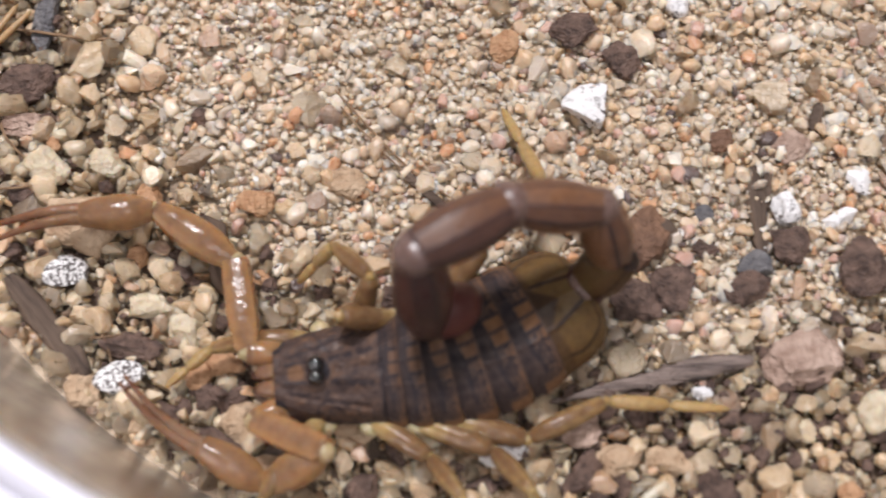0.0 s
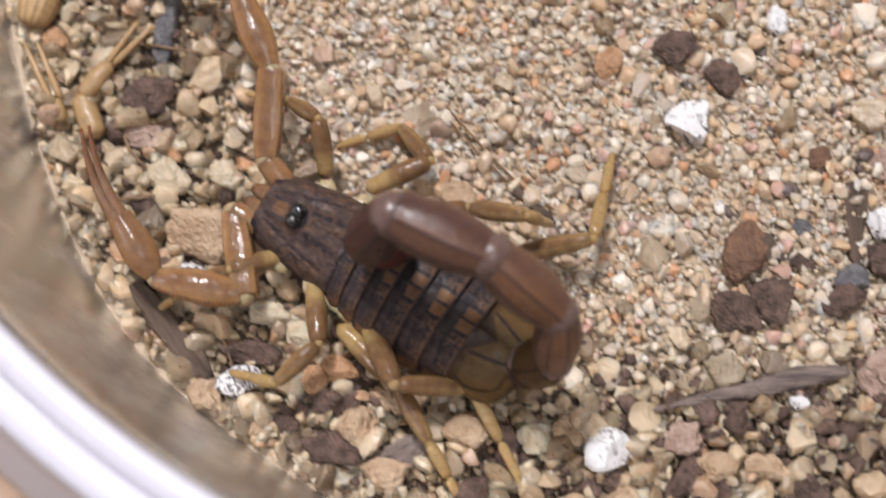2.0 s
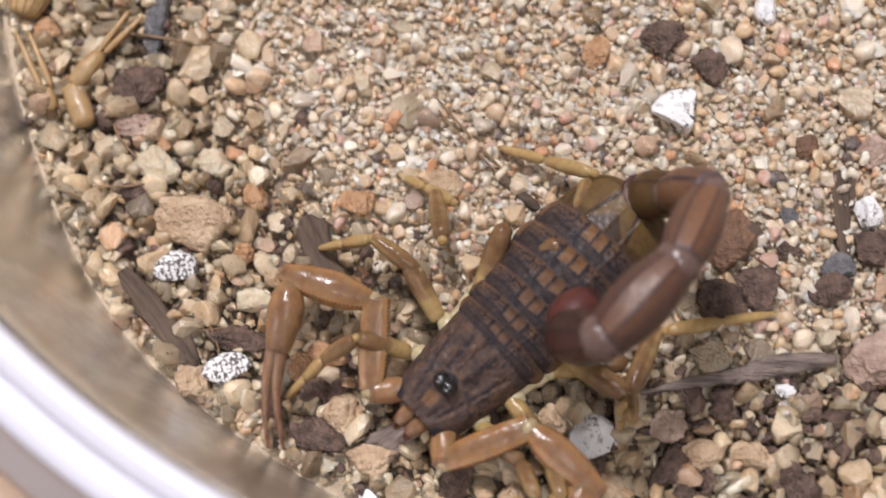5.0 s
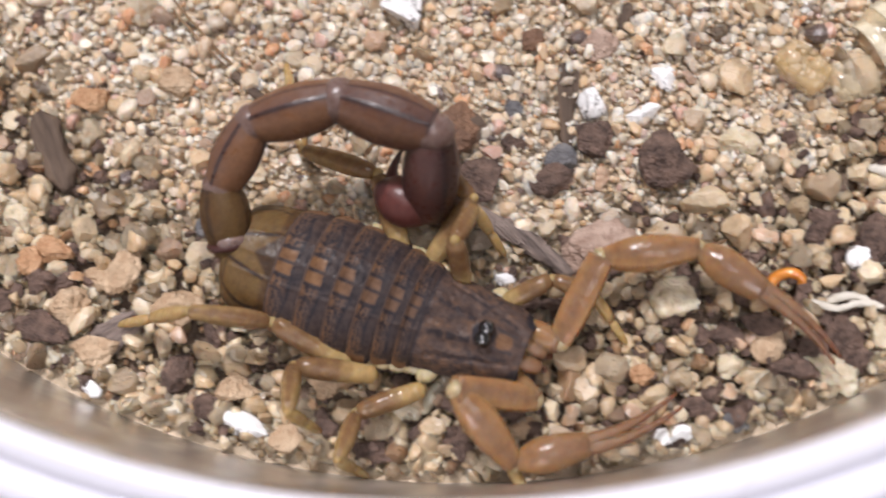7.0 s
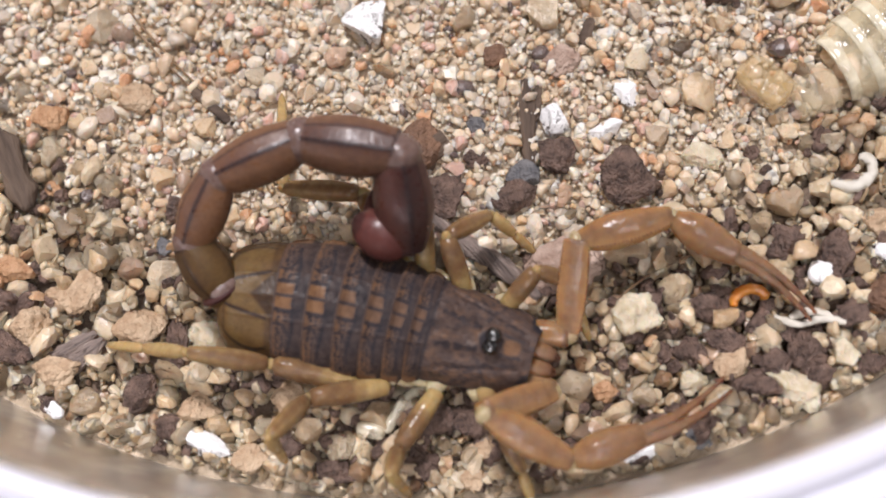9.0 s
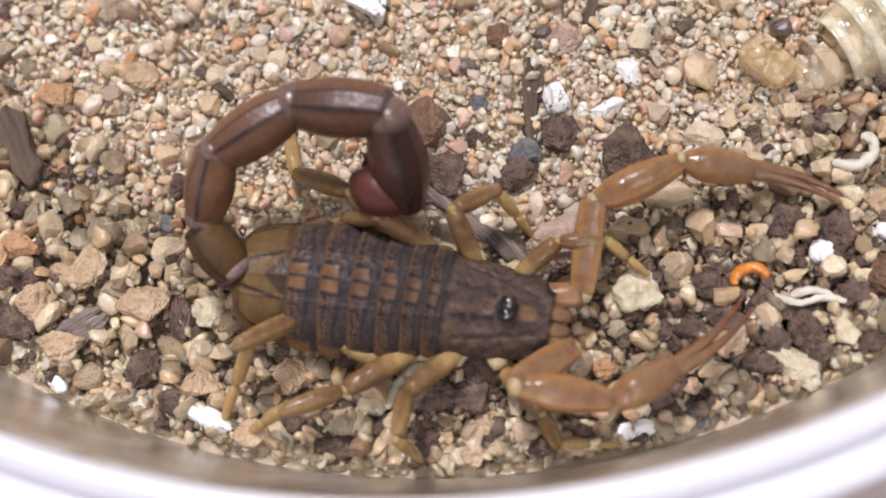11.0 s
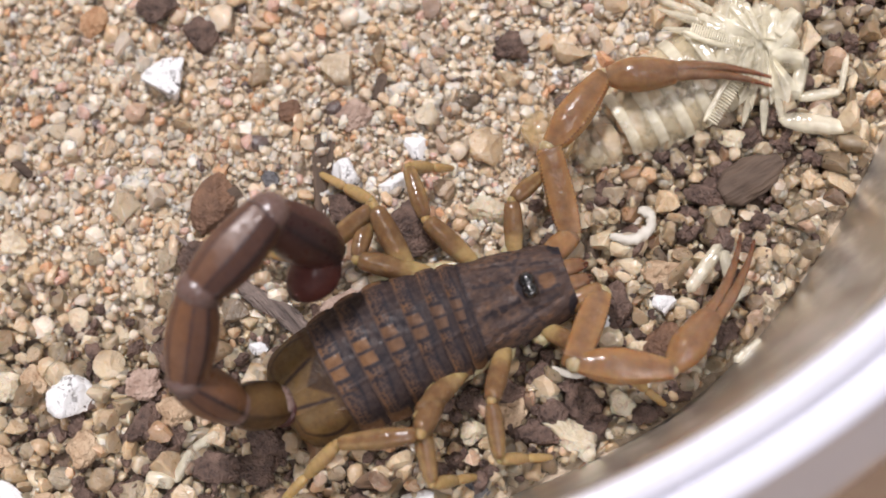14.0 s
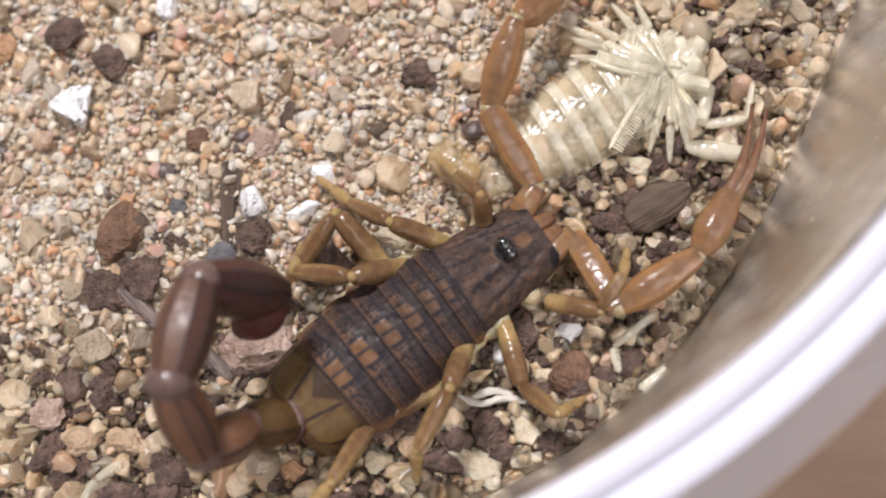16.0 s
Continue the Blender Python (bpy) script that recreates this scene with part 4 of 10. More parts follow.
def sweep(points, radius, n=8, flat=1.0, ends=0.35, lumps=0.15, seed=0, thin=1.0):
    """A tube through points (x, y, z) in millimetres, with a smooth course."""
    pts = [Vector(p) for p in points]
    path = []
    for i in range(len(pts) - 1):
        p0, p1, p2, p3 = pts[max(0, i - 1)], pts[i], pts[i + 1], pts[min(len(pts) - 1, i + 2)]
        for k in range(8):
            t = k / 8
            path.append(0.5 * ((2 * p1) + (p2 - p0) * t + (2 * p0 - 5 * p1 + 4 * p2 - p3) * t * t + (3 * p1 - p0 - 3 * p2 + p3) * t ** 3))
    path.append(pts[-1])
    verts, faces = [], []
    for i, p in enumerate(path):
        d = (path[min(i + 1, len(path) - 1)] - path[max(i - 1, 0)]).normalized()
        side = d.cross(Vector((0, 0, 1))).normalized()
        up = side.cross(d)
        u = i / (len(path) - 1)
        r = radius * (ends + (1 - ends) * min(1, 6 * u, 6 * (1 - u))) * (thin + (1 - thin) * min(1.0, 1.8 * u))
        for k in range(n):
            a = 2 * math.pi * k / n
            rr = r * (1 + lumps * noise.noise(Vector((i * 0.5, k * 1.7, seed))))
            verts.append((p + side * math.cos(a) * rr + up * math.sin(a) * rr * flat) * MM)
    for i in range(len(path) - 1):
        for k in range(n):
            j = (k + 1) % n
            faces.append((i * n + k, i * n + j, (i + 1) * n + j, (i + 1) * n + k))
    faces.append(tuple(reversed(range(n))))
    faces.append(tuple(range((len(path) - 1) * n, len(path) * n)))
    return verts, faces


def on_sand(points, z):
    return [(x, y, sand_height(x, y) + z) for x, y in points]


def twig(points, radius, kind, thin=1.0):
    """thin: the share of its thickness that is left at its first end."""
    v, f = sweep(on_sand(points, 0.4 + radius * 0.5), radius, 14, 0.8, 0.45, 0.45, points[0][0], thin)
    ob = mesh_object("twig", v, f, M_GREYTWIG if kind == "grey" else M_BARK)
    return tagged(ob, "weathered grey brown twig lying on the sand" if kind == "grey" else "thin dark brown twig lying on the sand", "twig")


def chip(points, width, kind):
    (x0, y0), (x1, y1) = points
    ln = math.hypot(x1 - x0, y1 - y0)
    rng = ITEM_RNG
    verts, faces = [], []
    n, seg = 20, 16
    off = rng.uniform(0, 90)
    for i in range(n + 1):
        u = i / n
        w = width * 0.5 * (0.35 + 0.65 * min(1, 4 * u + 0.2, 4 * (1 - u) + 0.2)) * (1 + 0.35 * noise.noise(Vector((u * 5, off, 0))))
        for k in range(seg):
            a = 2 * math.pi * k / seg
            c, s = math.cos(a), math.sin(a)
            r = 1 + 0.22 * noise.noise(Vector((u * 3, c * 2 + off, s * 2)))
            verts.append(((u - 0.5) * ln * MM, w * r * c * MM, (0.36 * width * r * s * 0.8 + 0.25 * noise.noise(Vector((u * 6, c * 3, off)))) * MM))
    for i in range(n):
        for k in range(seg):
            j = (k + 1) % seg
            faces.append((i * seg + k, i * seg + j, (i + 1) * seg + j, (i + 1) * seg + k))
    faces.append(tuple(reversed(range(seg))))
    faces.append(tuple(range(n * seg, (n + 1) * seg)))
    ob = mesh_object("bark_chip", verts, faces, M_GREYTWIG if kind == "grey" else M_BARK)
    x, y = (x0 + x1) / 2, (y0 + y1) / 2
    ob.matrix_basis = pose(x * MM, y * MM, (sand_height(x, y) + 0.35 + 0.4 * coarse(x, y)) * MM, rng.uniform(-10, 10), rng.uniform(-4, 4), math.degrees(math.atan2(y1 - y0, x1 - x0)))
    for k in range(5):
        TAKEN.append((x0 + (x1 - x0) * (k + 0.5) / 5, y0 + (y1 - y0) * (k + 0.5) / 5, max(0.6 * width, 0.1 * ln)))
    return tagged(ob, "grey brown splinter of wood lying on the sand" if kind == "grey" else "dark brown flake of bark lying on the sand", "bark")


def fibre(points, radius):
    pts = [(x, y, sand_height(x, y) + 0.75 + 0.25 * math.sin(1.7 * i)) for i, (x, y) in enumerate(points)]
    pts[0], pts[-1] = (*points[0], sand_height(*points[0]) + 0.35), (*points[-1], sand_height(*points[-1]) + 0.35)
    v, f = sweep(pts, radius, 6)
    return tagged(mesh_object("root_fibre", v, f, M_FIBRE), "thin brown root fibre lying across the grains", "fibre")


def pale_root(points, radius):
    v, f = sweep(on_sand(points, 1.25), radius, 12, 0.7, 0.5, 0.6, points[0][1])
    return tagged(mesh_object("white_rootlet", v, f, M_PALEFIBRE), "short white rootlet lying on the gravel", "root")


def amber_seed(x, y, turn):
    pts = [(1.15 * math.cos(a), 0.85 * math.sin(a), 0.15 * math.sin(2 * a)) for a in (radians(d) for d in range(-30, 215, 35))]
    v, f = sweep(pts, 0.42, 12, 1.3, 0.6, 0.15)
    ob = mesh_object("amber_seed_husk", v, f, M_AMBER)
    ob.matrix_basis = pose(x * MM, y * MM, (sand_height(x, y) + 0.6) * MM, 12, 0, turn)
    TAKEN.append((x, y, 1.2))
    return tagged(ob, "glossy amber curved seed husk on the gravel", "seed")


# ---- cast skins ----
def skin_material(name, colour, low, high):
    """Thin clear cuticle: mostly see-through, with a wet gloss and a few denser folds."""
    m, nt, b = nodes_of(name)
    n = noise_fac(nt, 330, 3, 0.55)
    nt.links.new(ramp(nt, n, ((0.3, tuple(v * 0.86 for v in colour)), (0.7, colour))), b.inputs["Base Color"])
    mr = nt.nodes.new("ShaderNodeMapRange")
    mr.inputs[1].default_value, mr.inputs[2].default_value = 0.35, 0.70
    mr.inputs[3].default_value, mr.inputs[4].default_value = low, high
    nt.links.new(n, mr.inputs[0])
    nt.links.new(mr.outputs[0], b.inputs["Alpha"])
    b.inputs["Roughness"].default_value = 0.16
    b.inputs["Specular IOR Level"].default_value = 1.0
    b.inputs["Coat Weight"].default_value = 0.3
    bump(nt, b, noise_fac(nt, 380, 3, 0.6), 0.8, 0.6 * MM)
    return m


M_FILM = skin_material("clear_cast_skin", (1.0, 0.86, 0.57), 0.08, 0.36)
M_SKIN = skin_material("cast_skin", (1.0, 0.93, 0.72), 0.24, 0.80)
M_HONEYSKIN = skin_material("honey_cast_skin", (0.70, 0.50, 0.24), 0.20, 0.60)
M_OLDSKIN = marked("old_cast_skin", (0.50, 0.35, 0.17), (0.34, 0.205, 0.09), (0.13, 0.065, 0.035), 0.36, 900, 0.9, 0.3, 0.5)
M_OLDTAIL = marked("ribbed_cast_skin", (0.55, 0.37, 0.17), (0.36, 0.22, 0.095), (0.085, 0.045, 0.024), 0.45, 1800, 0.4)


def between(name, root, a, b, w, h, material, taper=(0.7, 0.7), label="", z=1.0, z2=None, **more):
    """A hollow-looking limb piece from a to b, in millimetres of the place."""
    z2 = z if z2 is None else z2
    A, B = Vector((*a, z)), Vector((*b, z2))
    ob = limb(name, root, (B - A).length, w, h, material, taper=taper, n=more.pop("n", 16), steps=12, label=label, **more)
    o = root.location / MM
    turn = (B - A).to_track_quat("X", "Z").to_matrix().to_4x4()
    ob.matrix_basis = Matrix.Translation((A - o) * MM) @ turn
    return ob


def comb(root, a, b, z):
    """A pectine: a shaft with a row of fine teeth."""
    A, B = Vector((*a, z)), Vector((*b, z + 0.2))
    d = (B - A).normalized()
    side = Vector((-d.y, d.x, 0))
    v, f = sweep([A, (A + B) / 2 + side * -0.2, B], 0.22, 8)
    for k in range(22):
        p = A + (B - A) * (0.12 + 0.86 * k / 22)
        tv, tf = sweep([p, p + side * 0.55 + Vector((0, 0, -0.05)), p + side * 0.95 + Vector((0, 0, -0.18))], 0.075, 5)
        base = len(v)
        v += tv
        f += [tuple(q + base for q in t) for t in tf]
    o = root.location
    ob = mesh_object("pectine", [Vector(p) - o for p in v], f, M_SKIN, root, "pale comb with a row of fine teeth", marks=[0.2] * len(v))
    return tagged(ob, kind="stuff")


def shed_skin():
    root = tagged(new("cast_skin"), "pale yellow translucent cast scorpion skin lying on gravel", "cast skin")
    root.location = (46 * MM, 10.5 * MM, 0.2 * MM)
    ang = 31.0
    axis = Vector((math.cos(radians(ang)), math.sin(radians(ang))))
    start = Vector((40.2, 7.9)) - Vector((46, 10.5))
    widths = (2.7, 3.3, 3.6, 3.7, 3.6, 3.3)
    for k in range(5):
        p = start + axis * (1.95 * k)
        pl = dome_plate("skin_plate", root, M_FILM, 0, 2.05, widths[k], widths[k + 1], 2.0, 2.1, 0.1, lambda u, v: 0.2, 0.12, 31, 9, "clear skin plate", 2.2)
        pl.matrix_basis = pose(p.x * MM, p.y * MM, 0.1 * MM, 0, 0, ang)
        q = dome_plate("skin_band", root, M_SKIN, -0.22, 0.66, widths[k] * 1.0, widths[k] * 1.02, 2.06, 2.08, 0.1, lambda u, v: 0.2, 0.05, 31, 5, "", 2.2)
        q.matrix_basis = pose(p.x * MM, p.y * MM, 0.14 * MM, 0, 0, ang)
    cr = start + axis * 10.2
    for dx, dy, r, w in ((0.2, 1.2, 10, 2.2), (0.6, -1.0, 48, 2.0), (1.8, 0.6, 80, 2.1), (2.0, 2.4, 20, 1.7), (2.9, 1.4, -20, 1.5), (-0.4, 2.8, 60, 1.6)):
        pl = dome_plate("skin_carapace_piece", root, M_SKIN, -1.3, 1.4, w, w * 0.6, 1.9, 1.6, 0.2, lambda u, v: 0.2, 0.1, 41, 13, "", 2.0, relief=lambda u, v: 0.20 * math.sin(15 * u + 3 * v) * (0.4 + 0.6 * v), thick=0.06)
        pl.matrix_basis = pose((cr.x + dx) * MM, (cr.y + dy) * MM, 0.2 * MM, 14, -8, ang + r)
    hub = (51.0, 13.0)
    for b in ((50.9, 6.8), (52.4, 7.5), (49.4, 7.6), (43.3, 16.8), (44.6, 18.2), (46.8, 19.4), (43.6, 15.3), (48.6, 19.6), (42.6, 18.0)):
        mid = (hub[0] * 0.42 + b[0] * 0.58, hub[1] * 0.42 + b[1] * 0.58)
        s0 = (hub[0] * 0.90 + b[0] * 0.10, hub[1] * 0.90 + b[1] * 0.10)
        between("skin_leg_base", root, s0, mid, 0.34, 0.30, M_SKIN, (0.4, 0.95), z=2.5, z2=1.9, belly=0.8, keels=(60, 120), keel_h=0.07, n=30)
        between("skin_leg", root, mid, b, 0.34, 0.34, M_SKIN, (0.95, 0.3), z=1.9, z2=0.7, belly=0.2, keels=(60, 120), keel_h=0.05, n=30)
    # the crumpled breast: a thin sheet pleated round the hub
    verts, faces, nr, na = [], [], 15, 140
    for q in range(na):
        u = q / (na - 1)
        a = radians(82 + 226 * u)
        fold = u * 9 + 0.8 * math.sin(u * 8)
        pleat = abs(fold % 1.0 - 0.5) * 2
        reach = 3.0 + 1.9 * hash2(int(fold), 4) * (0.4 + 0.6 * pleat)
        for p in range(nr):
            r = 0.25 + (reach - 0.25) * p / (nr - 1)
            z = 2.75 - 0.05 * r * r + (0.62 * pleat - 0.3) * min(1.0, r / 1.6) + 0.45 * noise.noise(Vector((r * 0.9, a * 2.2, 2.0)))
            verts.append(((hub[0] - 46 + r * math.cos(a)) * MM, (hub[1] - 10.5 + r * math.sin(a)) * MM, z * MM))
    for q in range(na - 1):
        for p in range(nr - 1):
            b = q * nr + p
            faces.append((b, b + nr, b + nr + 1, b + 1))
    mesh_object("skin_breast", verts, faces, M_SKIN, root, "pleated thin breast of the skin")
    for dx, dy, r, w in ((1.2, 0.9, 35, 1.5), (1.9, -0.4, -10, 1.2), (0.4, 2.0, 80, 1.3), (1.6, 2.2, 50, 1.2)):
        pl = dome_plate("skin_carapace_piece", root, M_SKIN, -1.2, 1.2, w, w * 0.7, 2.6, 2.2, 0.6, lambda u, v: 0.2, 0.1, 31, 11, "", 2.0, relief=lambda u, v: 0.16 * noise.noise(Vector((u * 3, v * 4, 1.0))), thick=0.06)
        pl.matrix_basis = pose((hub[0] - 46 + dx) * MM, (hub[1] - 10.5 + dy) * MM, 0.2 * MM, 8, -6, r)
    comb(root, (49.6, 12.4), (46.4, 7.4), 2.5)
    comb(root, (45.0, 14.4), (49.4, 12.9), 2.5)
    between("skin_pincer_hand", root, (52.0, 8.0), (57.4, 7.2), 0.78, 0.7, M_SKIN, (0.5, 0.4), "hollow pale pincer")
    between("skin_pincer_arm", root, (53.4, 9.6), (56.7, 10.1), 0.42, 0.4, M_SKIN, z=1.0)
    between("skin_pincer_arm", root, (56.6, 10.0), (57.2, 13.0), 0.26, 0.26, M_SKIN, z=1.0)
    between("skin_pincer_arm", root, (54.0, 12.8), (53.2, 9.4), 0.55, 0.55, M_SKIN, z=1.3)
    between("skin_tail_segment", root, (33.4, 8.2), (36.7, 5.4), 1.5, 1.2, M_HONEYSKIN, (0.70, 0.85), "honey coloured tail piece", z=1.1, keels=(40, 90, 140), keel_h=0.08, n=36)
    between("skin_tail_segment", root, (37.0, 5.4), (40.4, 6.4), 1.5, 1.2, M_FILM, (0.85, 0.95), z=1.1, keels=(40, 90, 140), keel_h=0.06, n=36)


def old_shed_skin():
    root = tagged(new("old_cast_skin"), "brownish yellow broken cast scorpion skin by the cup wall", "cast skin")
    root.location = (-41 * MM, 16 * MM, 0.2 * MM)
    rib = lambda u, a, near: 0.72 if near < 4.2 else (0.8 if u < 0.06 or u > 0.94 else 0.12 + 0.3 * (u > 0.8))
    ribs = (50, 78, 102, 130, 12, 168)
    between("skin_tail_segment", root, (-44.5, 19.1), (-43.4, 23.1), 1.5, 1.25, M_OLDTAIL, (0.62, 0.85), z=1.4, keels=ribs, keel_h=0.05, n=48, mark=rib)
    between("skin_tail_segment", root, (-43.3, 23.2), (-42.7, 27.3), 1.45, 1.2, M_OLDTAIL, (0.85, 0.9), z=1.5, keels=ribs, keel_h=0.05, n=48, mark=rib)
    between("skin_hand", root, (-41.6, 11.6), (-42.2, 13.5), 0.62, 0.6, M_OLDSKIN, (0.7, 0.6), z=1.2)
    between("skin_finger", root, (-42.4, 13.1), (-45.0, 18.1), 0.27, 0.27, M_OLDSKIN, (0.95, 0.4), z=1.3, z2=1.2)
    between("skin_finger", root, (-41.7, 13.4), (-44.0, 18.2), 0.27, 0.27, M_OLDSKIN, (0.95, 0.4), z=1.3, z2=1.3)
    between("skin_arm", root, (-38.8, 10.4), (-40.3, 13.8), 0.95, 0.8, M_OLDSKIN, (0.85, 0.8), z=1.2)
    between("skin_hand", root, (-40.1, 13.5), (-38.0, 16.3), 0.80, 0.72, M_OLDSKIN, (0.7, 0.6), z=1.4)
    between("skin_finger", root, (-38.6, 15.9), (-36.0, 19.8), 0.27, 0.27, M_OLDSKIN, (0.9, 0.5), z=1.3)
    between("skin_finger", root, (-37.8, 16.1), (-34.9, 19.2), 0.27, 0.27, M_OLDSKIN, (0.9, 0.5), z=1.5)


def shed_leg(points, w):
    """A thin hollow leg left over from the cast skin."""
    root = tagged(new("skin_scrap"), "thin pale translucent scrap of cast skin on gravel", "cast skin", "scraps of cast skin")
    root.location = (points[0][0] * MM, points[0][1] * MM, 0)
    for a, b in zip(points, points[1:]):
        between("leg_piece", root, a, b, w, w, M_SKIN, (0.85, 0.75), z=0.9, z2=0.9)


# ---- the place ----
room()
table()
cup()
BED = sand_bed()
SCORPION = scorpion()
rock("white", 5.9, 11.9, 3.6, 3.6, 30)
rock("white", 12.6, 20.1, 1.8, 2.5, 0)
rock("speckled", -27.1, -7.9, 3.8, 2.4, 10)
rock("speckled", -31.5, -0.3, 3.3, 2.6, 0)
rock("white", -0.3, -12.6, 3.7, 3.4, 20)
rock("white", 26.0, -21.7, 3.2, 1.4, 10)
rock("white", 19.7, 4.5, 2.3, 2.8, 0)
rock("white", 23.6, 3.6, 2.6, 1.6, 15)
rock("white", 25.1, 6.4, 1.7, 2.3, 20)
rock("white", -5.3, -20.7, 4.3, 2.0, -22)
rock("white", -16.8, -18.1, 1.8, 1.3, -20)
rock("white", 13.5, -8.8, 1.6, 1.2, 0)
rock("white", 43.4, -5.7, 1.8, 1.7, 0)
rock("white", 38.7, -7.2, 1.9, 1.8, 0)
rock("clod", 5.0, 17.8, 3.8, 3.2, -10)
rock("clod", 8.3, 15.5, 2.9, 3.2, 0)
rock("clod", 9.3, -2.2, 4.2, 3.4, 0)
rock("clod", -35.1, 13.9, 4.3, 3.4, 20)
rock("clod", -26.6, -5.6, 5.0, 2.3, -10)
rock("clod", 24.8, -0.1, 5.3, 4.6, 0)
rock("clod", 11.9, -1.5, 3.6, 3.6, 0)
rock("clod", 17.0, -1.6, 3.5, 2.9, 0)
rock("clod", 19.7, 1.7, 3.3, 3.1, 0)
rock("clod", 31.8, -12.0, 3.2, 2.4, 0)
rock("clod", 34.2, -10.8, 2.3, 2.4, 0)
rock("clod", 40.0, -5.5, 2.5, 3.6, 0)
rock("clod", 30.7, -9.7, 3.2, 2.4, 0)
rock("clod", 35.3, -13.6, 2.8, 2.8, 30)
rock("clod", 29.4, -12.8, 2.4, 1.8, 0)
rock("clod", -20.2, -13.0, 4.8, 3.0, -20)
rock("clod", -23.6, -10.6, 2.3, 2.5, 0)
rock("clod", 14.5, -15.7, 4.4, 2.8, -40)
rock("clod", 10.7, -17.7, 4.4, 2.4, 0)
rock("clod", 34.2, -15.3, 4.5, 1.8, 0)
rock("clod", 46.6, 2.3, 3.7, 2.1, 0)
rock("clod", 13.8, -18.0, 3.7, 2.9, 0)
rock("clod", 5.2, -14.6, 4.2, 2.2, 60)
rock("clod", 37.5, -12.8, 2.9, 3.3, 0)
rock("clod", 32.2, 14.2, 2.6, 2.6, 0)
rock("clod", 47.5, -7.9, 2.8, 2.4, 0)
rock("clod", -18.9, -9.3, 2.0, 1.8, 0)
rock("clod", -9.9, -16.3, 3.8, 2.9, 50)
rock("clod", -7.6, -12.4, 1.8, 4.0, 0)
rock("clod", -7.7, -18.4, 2.5, 2.1, 0)
rock("clod", 36.3, -4.9, 3.2, 3.2, 0)
rock("clod", 14.0, 1.5, 2.0, 1.6, 0)
rock("tan", -16.2, -8.9, 2.8, 2.0, 0)
rock("orange", -19.8, -6.9, 3.4, 2.2, -20)
rock("clod", 4.3, -21.3, 3.0, 2.4, 0)
rock("clod", 10.8, -21.1, 2.0, 2.4, 0)
rock("clod", 1.2, -19.7, 2.4, 1.6, 0)
rock("clod", 7.7, -19.9, 2.4, 1.8, 0)
rock("red_brown", 9.8, 2.1, 4.9, 3.3, 75)
rock("red_brown", 43.4, -8.7, 3.4, 3.2, 0)
rock("clod", 45.8, -9.1, 2.0, 2.0, 0)
rock("clod", 40.8, -10.2, 2.6, 2.2, 20)
rock("clod", 38.6, -14.6, 2.2, 1.8, 0)
rock("clod", 44.3, -12.0, 2.2, 1.8, 0)
rock("clod", 41.9, -13.6, 2.0, 1.6, 0)
rock("pink", 20.2, 9.0, 3.2, 2.7, -10)
rock("pink", 20.2, -6.4, 6.4, 4.1, 5)
rock("pink", -35.3, 11.0, 3.8, 2.5, 0)
rock("pink", 5.3, -11.6, 3.1, 2.4, 0)
rock("red_brown", 15.3, 9.4, 2.1, 1.9, 0)
rock("tan", -30.1, 3.3, 6.3, 4.6, -10)
rock("tan", -18.5, -11.1, 3.4, 3.0, 0)
rock("tan", -30.9, -10.3, 2.6, 2.6, 0)
rock("tan", -25.7, -11.1, 2.1, 1.9, 0)
rock("tan", 11.1, -13.7, 3.5, 2.3, 0)
rock("tan", -5.9, -17.0, 3.8, 2.4, -10)
rock("tan", -16.3, -14.3, 3.9, 2.5, 0)
rock("tan", -11.5, 6.3, 3.0, 2.6, 0)
rock("tan", 32.2, -13.6, 2.8, 2.2, 60)
rock("tan", -10.2, -10.9, 4.0, 3.3, 0)
rock("tan", 14.9, -19.6, 2.8, 1.8, 0)
rock("tan", 14.1, -21.8, 2.0, 2.2, 0)
rock("tan", -14.5, -8.6, 3.8, 2.5, 60)
rock("tan", -2.0, -20.4, 3.0, 2.5, 0)
rock("tan", 7.8, -13.6, 3.8, 2.2, 0)
rock("tan", 0.7, -16.5, 3.2, 2.5, 60)
rock("tan", -3.4, -11.2, 2.6, 2.4, 0)
rock("tan", 43.2, -3.4, 3.1, 2.6, 0)
rock("pale", 25.6, -10.4, 3.7, 3.3, 0)
rock("pale", 29.5, -15.0, 2.3, 2.0, 0)
rock("pale", 36.8, -16.0, 4.7, 2.4, -30)
rock("pale", 40.1, -12.8, 2.4, 2.4, 0)
rock("pale", -25.3, -2.9, 3.5, 2.2, 0)
rock("pale", -22.5, -4.4, 2.6, 2.8, 0)
rock("pale", -33.2, 7.4, 3.4, 2.7, -50)
rock("pale", -29.0, 7.8, 2.7, 2.6, 0)
rock("pale", -5.4, -11.9, 2.8, 2.6, 0)
rock("pale", 48.6, 6.9, 2.9, 1.7, 0)
rock("pale", 30.3, 1.5, 3.4, 2.1, 0)
rock("orange", -26.3, 0.9, 1.9, 1.8, 0)
rock("orange", -18.0, 4.9, 2.9, 2.4, 10)
rock("orange", -21.4, -7.7, 2.5, 2.3, 0)
rock("orange", -25.9, 5.3, 2.2, 2.6, 0)
rock("orange", -17.4, -0.6, 1.3, 1.2, 0)
rock("orange", -0.2, 16.7, 2.6, 2.2, 70)
rock("orange", -33.0, 9.3, 1.3, 1.3, 0)
rock("orange", 23.4, -15.6, 2.0, 1.9, 0)
rock("orange", -42.7, 18.5, 2.1, 2.0, 0)
rock("clod", 36.3, -11.4, 2.5, 1.6, 0)
rock("clod", 27.1, -18.0, 2.5, 1.6, 0)
